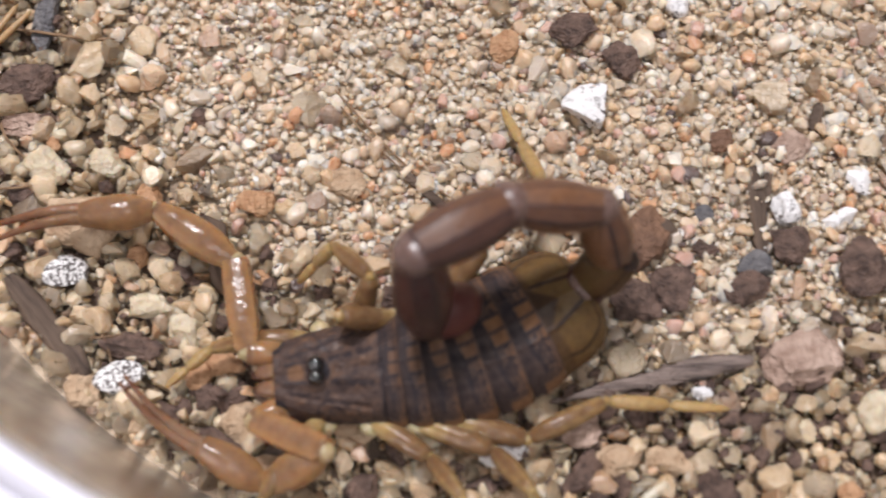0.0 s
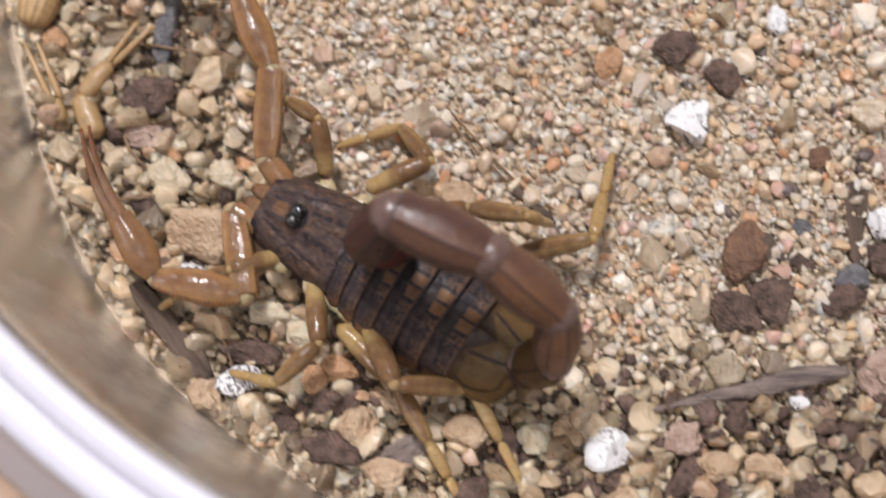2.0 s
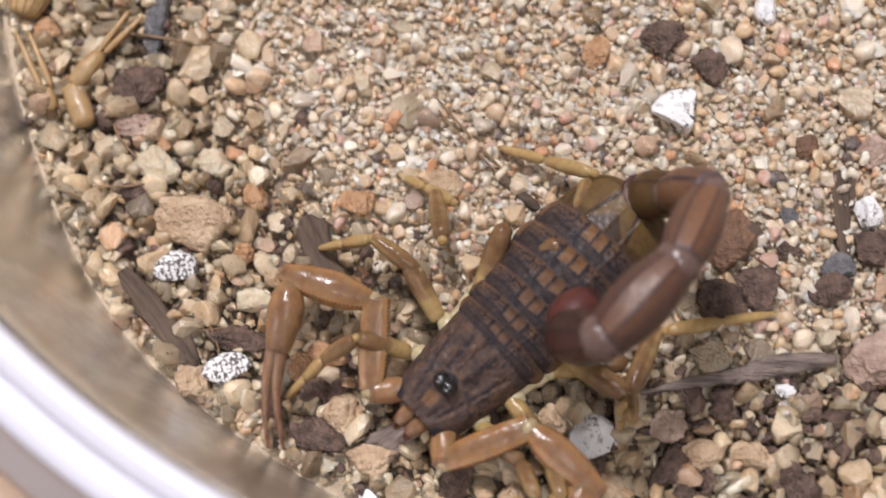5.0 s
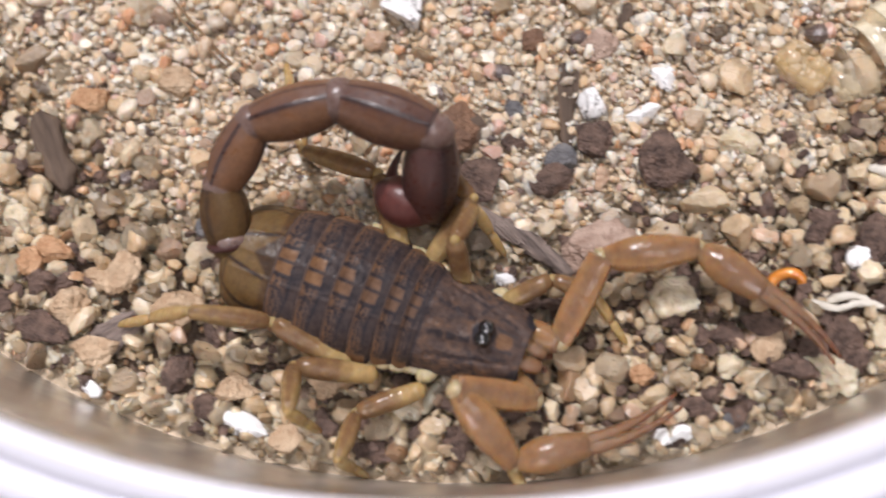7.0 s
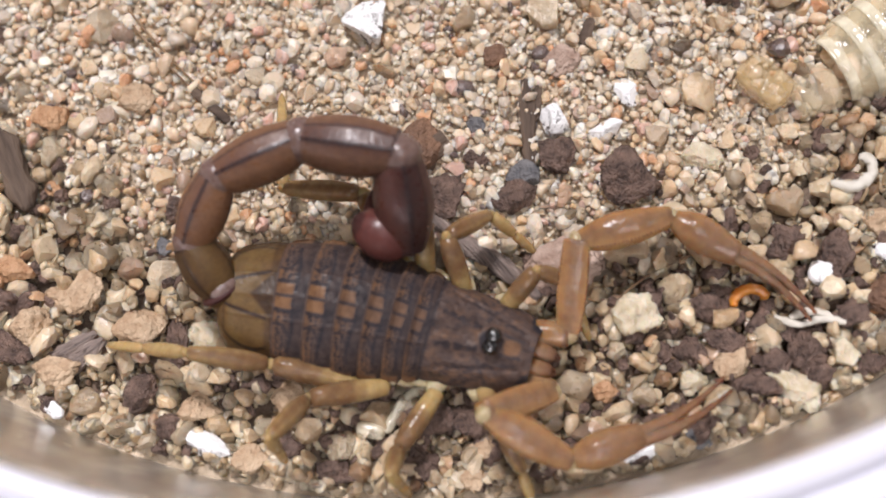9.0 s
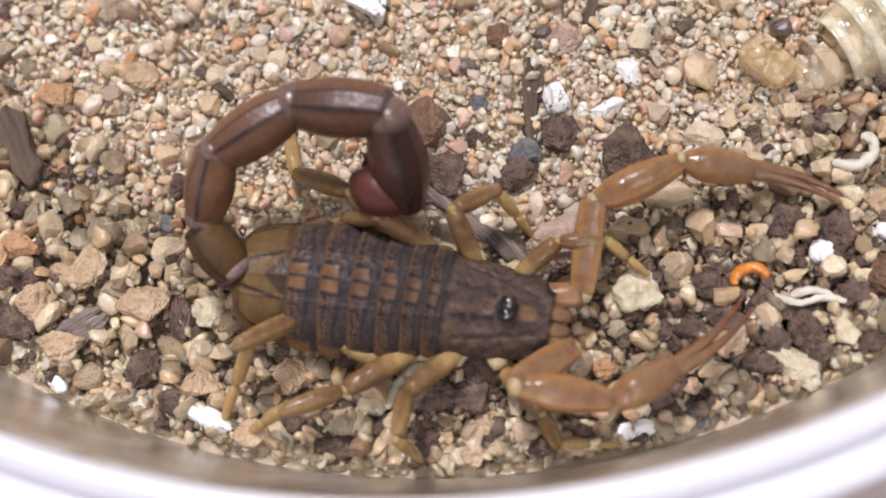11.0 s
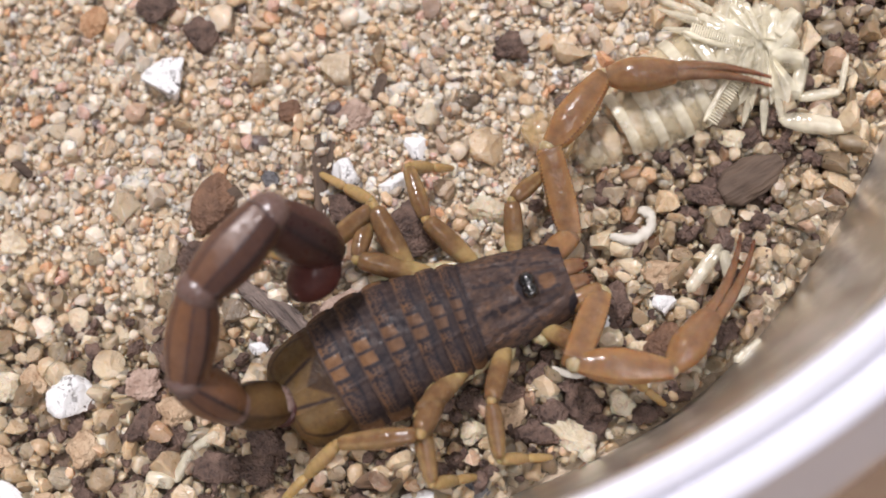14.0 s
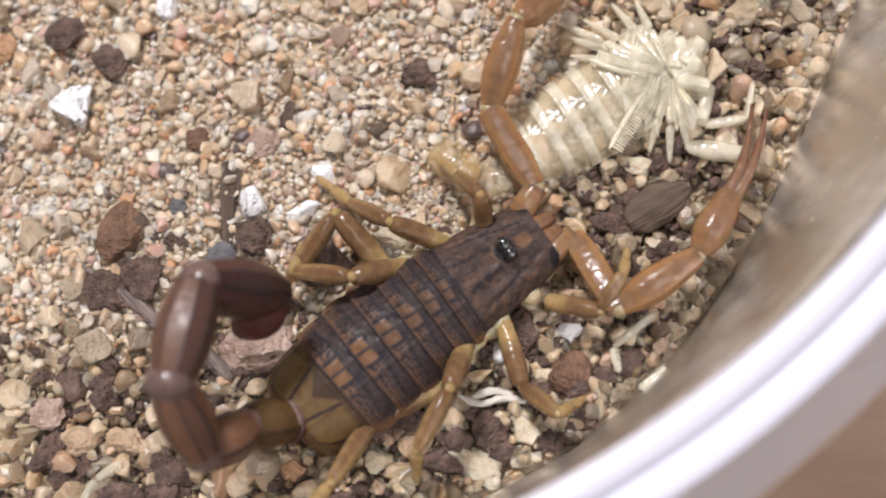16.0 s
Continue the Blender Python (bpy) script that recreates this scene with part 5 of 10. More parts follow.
rock("grey", 14.0, 4.0, 1.5, 1.4, 0)
rock("grey", 29.9, -19.0, 2.0, 1.6, 0)
rock("grey", -8.8, -5.0, 1.3, 1.7, 0)
rock("grey", -34.1, 19.9, 7.3, 1.8, 80)
rock("grey", 17.5, 0.2, 2.5, 2.3, 0)
rock("clear", 6.5, -2.1, 2.7, 1.9, 80)
rock("clear", 8.0, -6.6, 3.1, 2.5, 10)
rock("clear", 4.5, -19.5, 2.4, 2.4, 0)
TWIG = twig(((3.0, -9.6), (8.5, -8.3), (10.4, -8.0), (12.9, -7.2), (17.05, -6.6)), 0.75, "grey", 0.35)
chip(((-21.8, 3.6), (-19.1, -2.3)), 2.4, "bark")
chip(((-35.4, -0.7), (-29.4, -7.8)), 2.0, "bark")
chip(((-17.6, -14.0), (-13.4, -11.5)), 1.2, "grey")
chip(((47.7, 2.4), (52.1, 5.1)), 2.8, "bark")
chip(((8.8, 0.8), (11.8, 3.1)), 2.4, "bark")
chip(((17.6, 7.5), (18.1, 0.7)), 1.2, "bark")
chip(((21.9, 10.2), (22.6, 12.2)), 0.9, "bark")
chip(((18.4, 4.3), (18.7, 7.1)), 0.7, "bark")
chip(((-34.4, -2.1), (-29.9, -7.5)), 1.6, "bark")
chip(((-15.9, -14.6), (-12.9, -12.0)), 1.3, "grey")
twig(((-7.7, 7.3), (-4.1, 4.2)), 0.35, "bark")
fibre(((-13.4, 14.5), (-10.7, 11.2), (-6.9, 7.3), (-2.7, 4.3)), 0.09)
fibre(((-13.2, 13.5), (-10.6, 10.3), (-7.2, 6.9), (-3.2, 3.5)), 0.08)
fibre(((-39.4, 18.6), (-35.2, 18.0), (-30.7, 17.4), (-27.3, 17.6)), 0.12)
fibre(((-37.2, 11.8), (-36.3, 9.6), (-34.5, 7.8)), 0.10)
fibre(((-38.7, 6.0), (-35.3, 5.8), (-33.1, 6.5)), 0.09)
fibre(((-29.4, -3.9), (-28.3, -5.2), (-27.7, -7.2)), 0.08)
fibre(((23.0, -11.1), (24.7, -8.8), (27.1, -7.0), (30.4, -5.4)), 0.10)
fibre(((26.6, -12.5), (28.6, -13.5)), 0.10)
fibre(((10.3, -19.5), (13.4, -22.3)), 0.09)
fibre(((-32.4, -4.8), (-30.2, -5.2), (-26.8, -4.7)), 0.08)
fibre(((-25.2, 2.9), (-23.8, 0.5)), 0.10)
fibre(((36.1, -18.5), (39.4, -15.6)), 0.07)
fibre(((5.5, -17.1), (7.8, -19.9)), 0.08)
fibre(((55.0, -2.1), (55.8, -1.8), (56.6, -1.9)), 0.08)
pale_root(((35.2, -10.4), (37.0, -11.0), (38.6, -10.6), (40.2, -10.9)), 0.26)
pale_root(((36.3, -10.5), (37.7, -10.1), (39.3, -10.5)), 0.30)
pale_root(((39.5, -0.7), (41.2, -1.0), (42.4, -0.1), (42.4, 0.9), (41.6, 1.2)), 0.40)
SEED = amber_seed(33.6, -9.2, 20)
SEED_Z = SEED.location.z
shed_skin()
old_shed_skin()
for course, thick in ((((47.6, -1.4), (45.1, -4.9)), 0.55), (((47.8, -1.8), (48.1, -4.1)), 0.45), (((49.6, -4.5), (46.5, -6.9), (46.9, -8.8)), 0.36),
                      (((48.3, -10.0), (50.3, -8.4)), 0.36), (((11.0, -15.2), (9.1, -16.4), (7.8, -18.8)), 0.42), (((7.8, -18.8), (5.7, -18.4)), 0.6)):
    shed_leg(course, thick)
gravel(BED)
soil_crumbs(BED)
soil_grit(BED)
loose_grains(BED)


# ---- what moves ----
def motions():
    part = BODY_PARTS
    # the twig is kicked aside, the husk pushed under the body
    walk(TWIG, [(0, pose(0.00000, 0.00000, 0.00000, 0, 0, 0.0)), (3.2, pose(0.00000, 0.00000, 0.00000, 0, 0, 0.0)), (5.3, pose(0.00024, 0.00059, 0.00020, 0, 0, -2.0)), (5.6, pose(0.00204, 0.00366, 0.00020, 0, 0, -16.1)),
                (6, pose(0.01113, 0.00748, 0.00020, 0, 0, -54.1)), (6.5, pose(0.01034, 0.00840, 0.00020, 0, 0, -44.1)), (7.5, pose(0.01242, 0.00807, 0.00020, 0, 0, -48.8)), (16, pose(0.01242, 0.00807, 0.00020, 0, 0, -48.8))])
    walk(SEED, [(0, pose(0.0336, -0.0092, SEED_Z, 12, 0, 20)), (12.1, pose(0.0336, -0.0092, SEED_Z, 12, 0, 20)), (12.5, pose(0.0322, -0.0080, SEED_Z, 12, 0, 50)),
                (13, pose(0.0308, -0.0074, SEED_Z, 12, 0, 60)), (16, pose(0.0308, -0.0074, SEED_Z, 12, 0, 60))])
    walk(SCORPION, [
        (0, pose(-0.00834, -0.00784, 0.00000, 0.0, -0.0, -174.7)), (0.8, pose(-0.00834, -0.00784, 0.00000, 0.0, -0.0, -174.7)), (1, pose(-0.01043, -0.00752, 0.00000, 0.0, -0.0, 178.9)),
        (1.5, pose(-0.01618, -0.00167, 0.00000, 0.0, -0.0, 165.1)), (2, pose(-0.01885, 0.00126, 0.00000, 0.0, -0.0, 150.5)), (2.5, pose(-0.01919, 0.00158, 0.00000, 0.0, -0.0, 150.2)),
        (3, pose(-0.01912, 0.00141, 0.00000, 0.0, -0.0, 151.4)), (3.2, pose(-0.01912, 0.00141, 0.00000, 0.0, -0.0, 151.4)), (4.35, pose(-0.01217, -0.00321, 0.00000, 0.0, -0.0, -162.6)),
        (5.5, pose(-0.00522, -0.00783, 0.00000, 0.0, -0.0, -116.7)), (6, pose(-0.00357, -0.00878, 0.00000, 0.0, -0.0, -87.0)), (6.5, pose(0.00149, -0.01156, 0.00000, 0.0, -0.0, -43.9)),
        (7, pose(0.00829, -0.01223, 0.00000, 0.0, -0.0, -20.4)), (7.6, pose(0.01126, -0.01171, 0.00000, 0.0, -0.0, -16.2)), (9.2, pose(0.01126, -0.01171, 0.00000, 0.0, -0.0, -16.2)),
        (11.5, pose(0.01326, -0.01124, 0.00000, 0.0, -0.0, -4.4)), (12, pose(0.01889, -0.01085, 0.00000, 0.0, -0.0, 9.8)), (12.5, pose(0.02440, -0.00985, 0.00000, 0.0, -0.0, 11.5)),
        (13, pose(0.02950, -0.00649, 0.00000, 0.0, -0.0, 17.0)), (13.5, pose(0.03001, -0.00615, 0.00000, 0.0, -0.0, 19.9)), (14, pose(0.02950, -0.00666, 0.00000, 0.0, -0.0, 19.8)),
        (14.5, pose(0.02931, -0.00826, 0.00000, 0.0, -0.0, 13.9)), (15, pose(0.03239, -0.00549, 0.00000, 0.0, -0.0, 22.7)), (15.5, pose(0.03488, -0.00349, 0.00000, 0.0, -0.0, 33.5)),
        (16, pose(0.03534, -0.00310, 0.00000, 0.0, -0.0, 34.7)),
    ])
    walk(part["M", 0], [
        (0, pose(0.00000, 0.00000, 0.00000, 0.0, 0.0, 2.0)), (0.8, pose(0.00000, 0.00000, 0.00000, 0.0, 0.0, 2.0)), (1, pose(0.00000, 0.00000, 0.00000, 0.0, 0.0, 2.0)),
        (1.5, pose(0.00000, 0.00000, 0.00000, 0.0, -0.0, -0.6)), (2, pose(0.00000, 0.00000, 0.00000, 0.0, -0.0, -0.7)), (2.5, pose(0.00000, 0.00000, 0.00000, 0.0, -0.0, -0.5)),
        (3, pose(0.00000, 0.00000, 0.00000, 0.0, -0.0, -0.7)), (3.2, pose(0.00000, 0.00000, 0.00000, 0.0, -0.0, -0.7)), (5.5, pose(0.00000, 0.00000, 0.00000, 0.0, -0.0, 0.9)),
        (6, pose(0.00000, 0.00000, 0.00000, 0.0, -0.0, -1.0)), (6.5, pose(0.00000, 0.00000, 0.00000, 0.0, -0.0, -2.4)), (7, pose(0.00000, 0.00000, 0.00000, 0.0, -0.0, 0.3)),
        (7.6, pose(0.00000, 0.00000, 0.00000, 0.0, -0.0, 1.5)), (9.2, pose(0.00000, 0.00000, 0.00000, 0.0, -0.0, 1.5)), (11.5, pose(0.00000, 0.00000, 0.00000, 0.0, -0.0, -0.0)),
        (12, pose(0.00000, 0.00000, 0.00000, 0.0, -0.0, -1.0)), (12.5, pose(0.00000, 0.00000, 0.00000, 0.0, -0.0, 1.0)), (13, pose(0.00000, 0.00000, 0.00000, 0.0, -0.0, 2.0)),
        (13.5, pose(0.00000, 0.00000, 0.00000, 0.0, -0.0, 2.0)), (14, pose(0.00000, 0.00000, 0.00000, 0.0, -0.0, 1.6)), (14.5, pose(0.00000, 0.00000, 0.00000, 0.0, -0.0, -0.1)),
        (15, pose(0.00000, 0.00000, 0.00000, 0.0, -0.0, 0.7)), (15.5, pose(0.00000, 0.00000, 0.00000, 0.0, -0.0, 1.1)), (16, pose(0.00000, 0.00000, 0.00000, 0.0, -0.0, 0.9)),
    ])
    walk(part["M", 1], [
        (0, pose(-0.00125, -0.00004, 0.00000, 0.0, 0.0, 5.0)), (0.8, pose(-0.00125, -0.00004, 0.00000, 0.0, 0.0, 5.0)), (1, pose(-0.00125, -0.00004, 0.00000, 0.0, 0.0, 5.0)),
        (1.5, pose(-0.00125, 0.00001, 0.00000, 0.0, -0.0, -1.1)), (2, pose(-0.00125, 0.00002, 0.00000, 0.0, -0.0, -1.4)), (2.5, pose(-0.00125, 0.00001, 0.00000, 0.0, -0.0, -1.0)),
        (3, pose(-0.00125, 0.00001, 0.00000, 0.0, -0.0, -1.3)), (3.2, pose(-0.00125, 0.00001, 0.00000, 0.0, -0.0, -1.3)), (5.5, pose(-0.00125, -0.00002, 0.00000, 0.0, -0.0, 1.8)),
        (6, pose(-0.00125, 0.00002, 0.00000, 0.0, -0.0, -1.9)), (6.5, pose(-0.00125, 0.00005, 0.00000, 0.0, -0.0, -4.7)), (7, pose(-0.00125, -0.00001, 0.00000, 0.0, -0.0, 0.6)),
        (7.6, pose(-0.00125, -0.00003, 0.00000, 0.0, -0.0, 3.1)), (9.2, pose(-0.00125, -0.00003, 0.00000, 0.0, -0.0, 3.1)), (11.5, pose(-0.00125, 0.00000, 0.00000, 0.0, -0.0, -0.0)),
        (12, pose(-0.00125, 0.00002, 0.00000, 0.0, -0.0, -2.1)), (12.5, pose(-0.00125, -0.00002, 0.00000, 0.0, -0.0, 2.0)), (13, pose(-0.00125, -0.00004, 0.00000, 0.0, -0.0, 3.9)),
        (13.5, pose(-0.00125, -0.00004, 0.00000, 0.0, -0.0, 3.9)), (14, pose(-0.00125, -0.00003, 0.00000, 0.0, -0.0, 3.1)), (14.5, pose(-0.00125, 0.00000, 0.00000, 0.0, -0.0, -0.1)),
        (15, pose(-0.00125, -0.00002, 0.00000, 0.0, -0.0, 1.4)), (15.5, pose(-0.00125, -0.00002, 0.00000, 0.0, -0.0, 2.3)), (16, pose(-0.00125, -0.00002, 0.00000, 0.0, -0.0, 1.8)),
    ])
    walk(part["M", 2], [
        (0, pose(-0.00274, -0.00017, 0.00000, 0.0, 0.0, 9.0)), (0.8, pose(-0.00274, -0.00017, 0.00000, 0.0, 0.0, 9.0)), (1, pose(-0.00274, -0.00017, 0.00000, 0.0, 0.0, 9.0)),
        (1.5, pose(-0.00275, 0.00004, 0.00000, 0.0, -0.0, -1.7)), (2, pose(-0.00275, 0.00005, 0.00000, 0.0, -0.0, -2.2)), (2.5, pose(-0.00275, 0.00004, 0.00000, 0.0, -0.0, -1.6)),
        (3, pose(-0.00275, 0.00005, 0.00000, 0.0, -0.0, -2.0)), (3.2, pose(-0.00275, 0.00005, 0.00000, 0.0, -0.0, -2.0)), (5.5, pose(-0.00275, -0.00007, 0.00000, 0.0, -0.0, 2.7)),
        (6, pose(-0.00275, 0.00007, 0.00000, 0.0, -0.0, -2.9)), (6.5, pose(-0.00274, 0.00017, 0.00000, 0.0, -0.0, -7.1)), (7, pose(-0.00275, -0.00002, 0.00000, 0.0, -0.0, 0.9)),
        (7.6, pose(-0.00275, -0.00011, 0.00000, 0.0, -0.0, 4.6)), (9.2, pose(-0.00275, -0.00011, 0.00000, 0.0, -0.0, 4.6)), (11.5, pose(-0.00275, 0.00000, 0.00000, 0.0, -0.0, -0.0)),
        (12, pose(-0.00275, 0.00008, 0.00000, 0.0, -0.0, -3.1)), (12.5, pose(-0.00275, -0.00007, 0.00000, 0.0, -0.0, 3.0)), (13, pose(-0.00275, -0.00014, 0.00000, 0.0, -0.0, 5.9)),
        (13.5, pose(-0.00275, -0.00015, 0.00000, 0.0, -0.0, 5.9)), (14, pose(-0.00275, -0.00012, 0.00000, 0.0, -0.0, 4.7)), (14.5, pose(-0.00275, 0.00000, 0.00000, 0.0, -0.0, -0.2)),
        (15, pose(-0.00275, -0.00005, 0.00000, 0.0, -0.0, 2.1)), (15.5, pose(-0.00275, -0.00008, 0.00000, 0.0, -0.0, 3.4)), (16, pose(-0.00275, -0.00007, 0.00000, 0.0, -0.0, 2.7)),
    ])
    walk(part["M", 3], [
        (0, pose(-0.00447, -0.00045, 0.00000, 0.0, 0.0, 14.0)), (0.8, pose(-0.00447, -0.00045, 0.00000, 0.0, 0.0, 14.0)), (1, pose(-0.00447, -0.00045, 0.00000, 0.0, 0.0, 14.0)),
        (1.5, pose(-0.00450, 0.00009, 0.00000, 0.0, -0.0, -2.2)), (2, pose(-0.00450, 0.00012, 0.00000, 0.0, -0.0, -2.9)), (2.5, pose(-0.00450, 0.00009, 0.00000, 0.0, -0.0, -2.1)),
        (3, pose(-0.00450, 0.00011, 0.00000, 0.0, -0.0, -2.7)), (3.2, pose(-0.00450, 0.00011, 0.00000, 0.0, -0.0, -2.7)), (5.5, pose(-0.00450, -0.00015, 0.00000, 0.0, -0.0, 3.6)),
        (6, pose(-0.00450, 0.00016, 0.00000, 0.0, -0.0, -3.9)), (6.5, pose(-0.00448, 0.00039, 0.00000, 0.0, -0.0, -9.4)), (7, pose(-0.00450, -0.00005, 0.00000, 0.0, -0.0, 1.3)),
        (7.6, pose(-0.00449, -0.00025, 0.00000, 0.0, -0.0, 6.1)), (9.2, pose(-0.00449, -0.00025, 0.00000, 0.0, -0.0, 6.1)), (11.5, pose(-0.00450, 0.00000, 0.00000, 0.0, -0.0, -0.0)),
        (12, pose(-0.00450, 0.00017, 0.00000, 0.0, -0.0, -4.1)), (12.5, pose(-0.00450, -0.00017, 0.00000, 0.0, -0.0, 4.0)), (13, pose(-0.00449, -0.00032, 0.00000, 0.0, -0.0, 7.8)),
        (13.5, pose(-0.00449, -0.00032, 0.00000, 0.0, -0.0, 7.8)), (14, pose(-0.00449, -0.00026, 0.00000, 0.0, -0.0, 6.3)), (14.5, pose(-0.00450, 0.00001, 0.00000, 0.0, -0.0, -0.3)),
        (15, pose(-0.00450, -0.00011, 0.00000, 0.0, -0.0, 2.8)), (15.5, pose(-0.00450, -0.00019, 0.00000, 0.0, -0.0, 4.6)), (16, pose(-0.00450, -0.00015, 0.00000, 0.0, -0.0, 3.6)),
    ])
    walk(part["M", 4], [
        (0, pose(-0.00641, -0.00093, 0.00000, 0.0, 0.0, 19.0)), (0.8, pose(-0.00641, -0.00093, 0.00000, 0.0, 0.0, 19.0)), (1, pose(-0.00641, -0.00093, 0.00000, 0.0, 0.0, 19.0)),
        (1.5, pose(-0.00650, 0.00017, 0.00000, 0.0, -0.0, -2.8)), (2, pose(-0.00650, 0.00022, 0.00000, 0.0, -0.0, -3.6)), (2.5, pose(-0.00650, 0.00016, 0.00000, 0.0, -0.0, -2.6)),
        (3, pose(-0.00650, 0.00021, 0.00000, 0.0, -0.0, -3.4)), (3.2, pose(-0.00650, 0.00021, 0.00000, 0.0, -0.0, -3.4)), (5.5, pose(-0.00649, -0.00027, 0.00000, 0.0, -0.0, 4.5)),
        (6, pose(-0.00649, 0.00030, 0.00000, 0.0, -0.0, -4.9)), (6.5, pose(-0.00645, 0.00072, 0.00000, 0.0, -0.0, -11.8)), (7, pose(-0.00650, -0.00010, 0.00000, 0.0, -0.0, 1.6)),
        (7.6, pose(-0.00648, -0.00047, 0.00000, 0.0, -0.0, 7.6)), (9.2, pose(-0.00648, -0.00047, 0.00000, 0.0, -0.0, 7.6)), (11.5, pose(-0.00650, 0.00000, 0.00000, 0.0, -0.0, -0.1)),
        (12, pose(-0.00649, 0.00031, 0.00000, 0.0, -0.0, -5.1)), (12.5, pose(-0.00649, -0.00030, 0.00000, 0.0, -0.0, 5.0)), (13, pose(-0.00647, -0.00060, 0.00000, 0.0, -0.0, 9.8)),
        (13.5, pose(-0.00647, -0.00060, 0.00000, 0.0, -0.0, 9.8)), (14, pose(-0.00648, -0.00048, 0.00000, 0.0, -0.0, 7.9)), (14.5, pose(-0.00650, 0.00002, 0.00000, 0.0, -0.0, -0.3)),
        (15, pose(-0.00650, -0.00021, 0.00000, 0.0, -0.0, 3.5)), (15.5, pose(-0.00649, -0.00035, 0.00000, 0.0, -0.0, 5.7)), (16, pose(-0.00649, -0.00028, 0.00000, 0.0, -0.0, 4.5)),
    ])
    walk(part["M", 5], [
        (0, pose(-0.00849, -0.00165, 0.00000, 0.0, 0.0, 24.0)), (0.8, pose(-0.00849, -0.00165, 0.00000, 0.0, 0.0, 24.0)), (1, pose(-0.00849, -0.00165, 0.00000, 0.0, 0.0, 24.0)),
        (1.5, pose(-0.00869, 0.00028, 0.00000, 0.0, -0.0, -3.4)), (2, pose(-0.00869, 0.00036, 0.00000, 0.0, -0.0, -4.3)), (2.5, pose(-0.00870, 0.00026, 0.00000, 0.0, -0.0, -3.1)),
        (3, pose(-0.00869, 0.00034, 0.00000, 0.0, -0.0, -4.0)), (3.2, pose(-0.00869, 0.00034, 0.00000, 0.0, -0.0, -4.0)), (5.5, pose(-0.00869, -0.00044, 0.00000, 0.0, -0.0, 5.4)),
        (6, pose(-0.00868, 0.00048, 0.00000, 0.0, -0.0, -5.8)), (6.5, pose(-0.00861, 0.00117, 0.00000, 0.0, -0.0, -14.2)), (7, pose(-0.00870, -0.00016, 0.00000, 0.0, -0.0, 1.9)),
        (7.6, pose(-0.00866, -0.00076, 0.00000, 0.0, -0.0, 9.2)), (9.2, pose(-0.00866, -0.00076, 0.00000, 0.0, -0.0, 9.2)), (11.5, pose(-0.00870, 0.00001, 0.00000, 0.0, -0.0, -0.1)),
        (12, pose(-0.00868, 0.00051, 0.00000, 0.0, -0.0, -6.2)), (12.5, pose(-0.00868, -0.00050, 0.00000, 0.0, -0.0, 6.0)), (13, pose(-0.00864, -0.00097, 0.00000, 0.0, -0.0, 11.7)),
        (13.5, pose(-0.00864, -0.00097, 0.00000, 0.0, -0.0, 11.8)), (14, pose(-0.00866, -0.00078, 0.00000, 0.0, -0.0, 9.4)), (14.5, pose(-0.00870, 0.00003, 0.00000, 0.0, -0.0, -0.4)),
        (15, pose(-0.00869, -0.00034, 0.00000, 0.0, -0.0, 4.1)), (15.5, pose(-0.00868, -0.00057, 0.00000, 0.0, -0.0, 6.8)), (16, pose(-0.00869, -0.00045, 0.00000, 0.0, -0.0, 5.4)),
    ])
    walk(part["M", 6], [
        (0, pose(-0.01059, -0.00258, 0.00000, 0.0, 0.0, 28.0)), (0.8, pose(-0.01059, -0.00258, 0.00000, 0.0, 0.0, 28.0)), (1, pose(-0.01059, -0.00258, 0.00000, 0.0, 0.0, 28.0)),
        (1.5, pose(-0.01099, 0.00041, 0.00000, 0.0, -0.0, -3.9)), (2, pose(-0.01098, 0.00053, 0.00000, 0.0, -0.0, -5.1)), (2.5, pose(-0.01099, 0.00038, 0.00000, 0.0, -0.0, -3.6)),
        (3, pose(-0.01099, 0.00050, 0.00000, 0.0, -0.0, -4.7)), (3.2, pose(-0.01099, 0.00050, 0.00000, 0.0, -0.0, -4.7)), (5.5, pose(-0.01098, -0.00066, 0.00000, 0.0, -0.0, 6.3)),
        (6, pose(-0.01097, 0.00072, 0.00000, 0.0, -0.0, -6.8)), (6.5, pose(-0.01084, 0.00173, 0.00000, 0.0, -0.0, -16.5)), (7, pose(-0.01100, -0.00023, 0.00000, 0.0, -0.0, 2.2)),
        (7.6, pose(-0.01093, -0.00113, 0.00000, 0.0, -0.0, 10.7)), (9.2, pose(-0.01093, -0.00113, 0.00000, 0.0, -0.0, 10.7)), (11.5, pose(-0.01100, 0.00001, 0.00000, 0.0, -0.0, -0.1)),
        (12, pose(-0.01097, 0.00076, 0.00000, 0.0, -0.0, -7.2)), (12.5, pose(-0.01097, -0.00073, 0.00000, 0.0, -0.0, 7.0)), (13, pose(-0.01089, -0.00144, 0.00000, 0.0, -0.0, 13.7)),
        (13.5, pose(-0.01089, -0.00144, 0.00000, 0.0, -0.0, 13.7)), (14, pose(-0.01093, -0.00116, 0.00000, 0.0, -0.0, 11.0)), (14.5, pose(-0.01100, 0.00005, 0.00000, 0.0, -0.0, -0.5)),
        (15, pose(-0.01099, -0.00051, 0.00000, 0.0, -0.0, 4.8)), (15.5, pose(-0.01096, -0.00084, 0.00000, 0.0, -0.0, 8.0)), (16, pose(-0.01098, -0.00067, 0.00000, 0.0, -0.0, 6.3)),
    ])
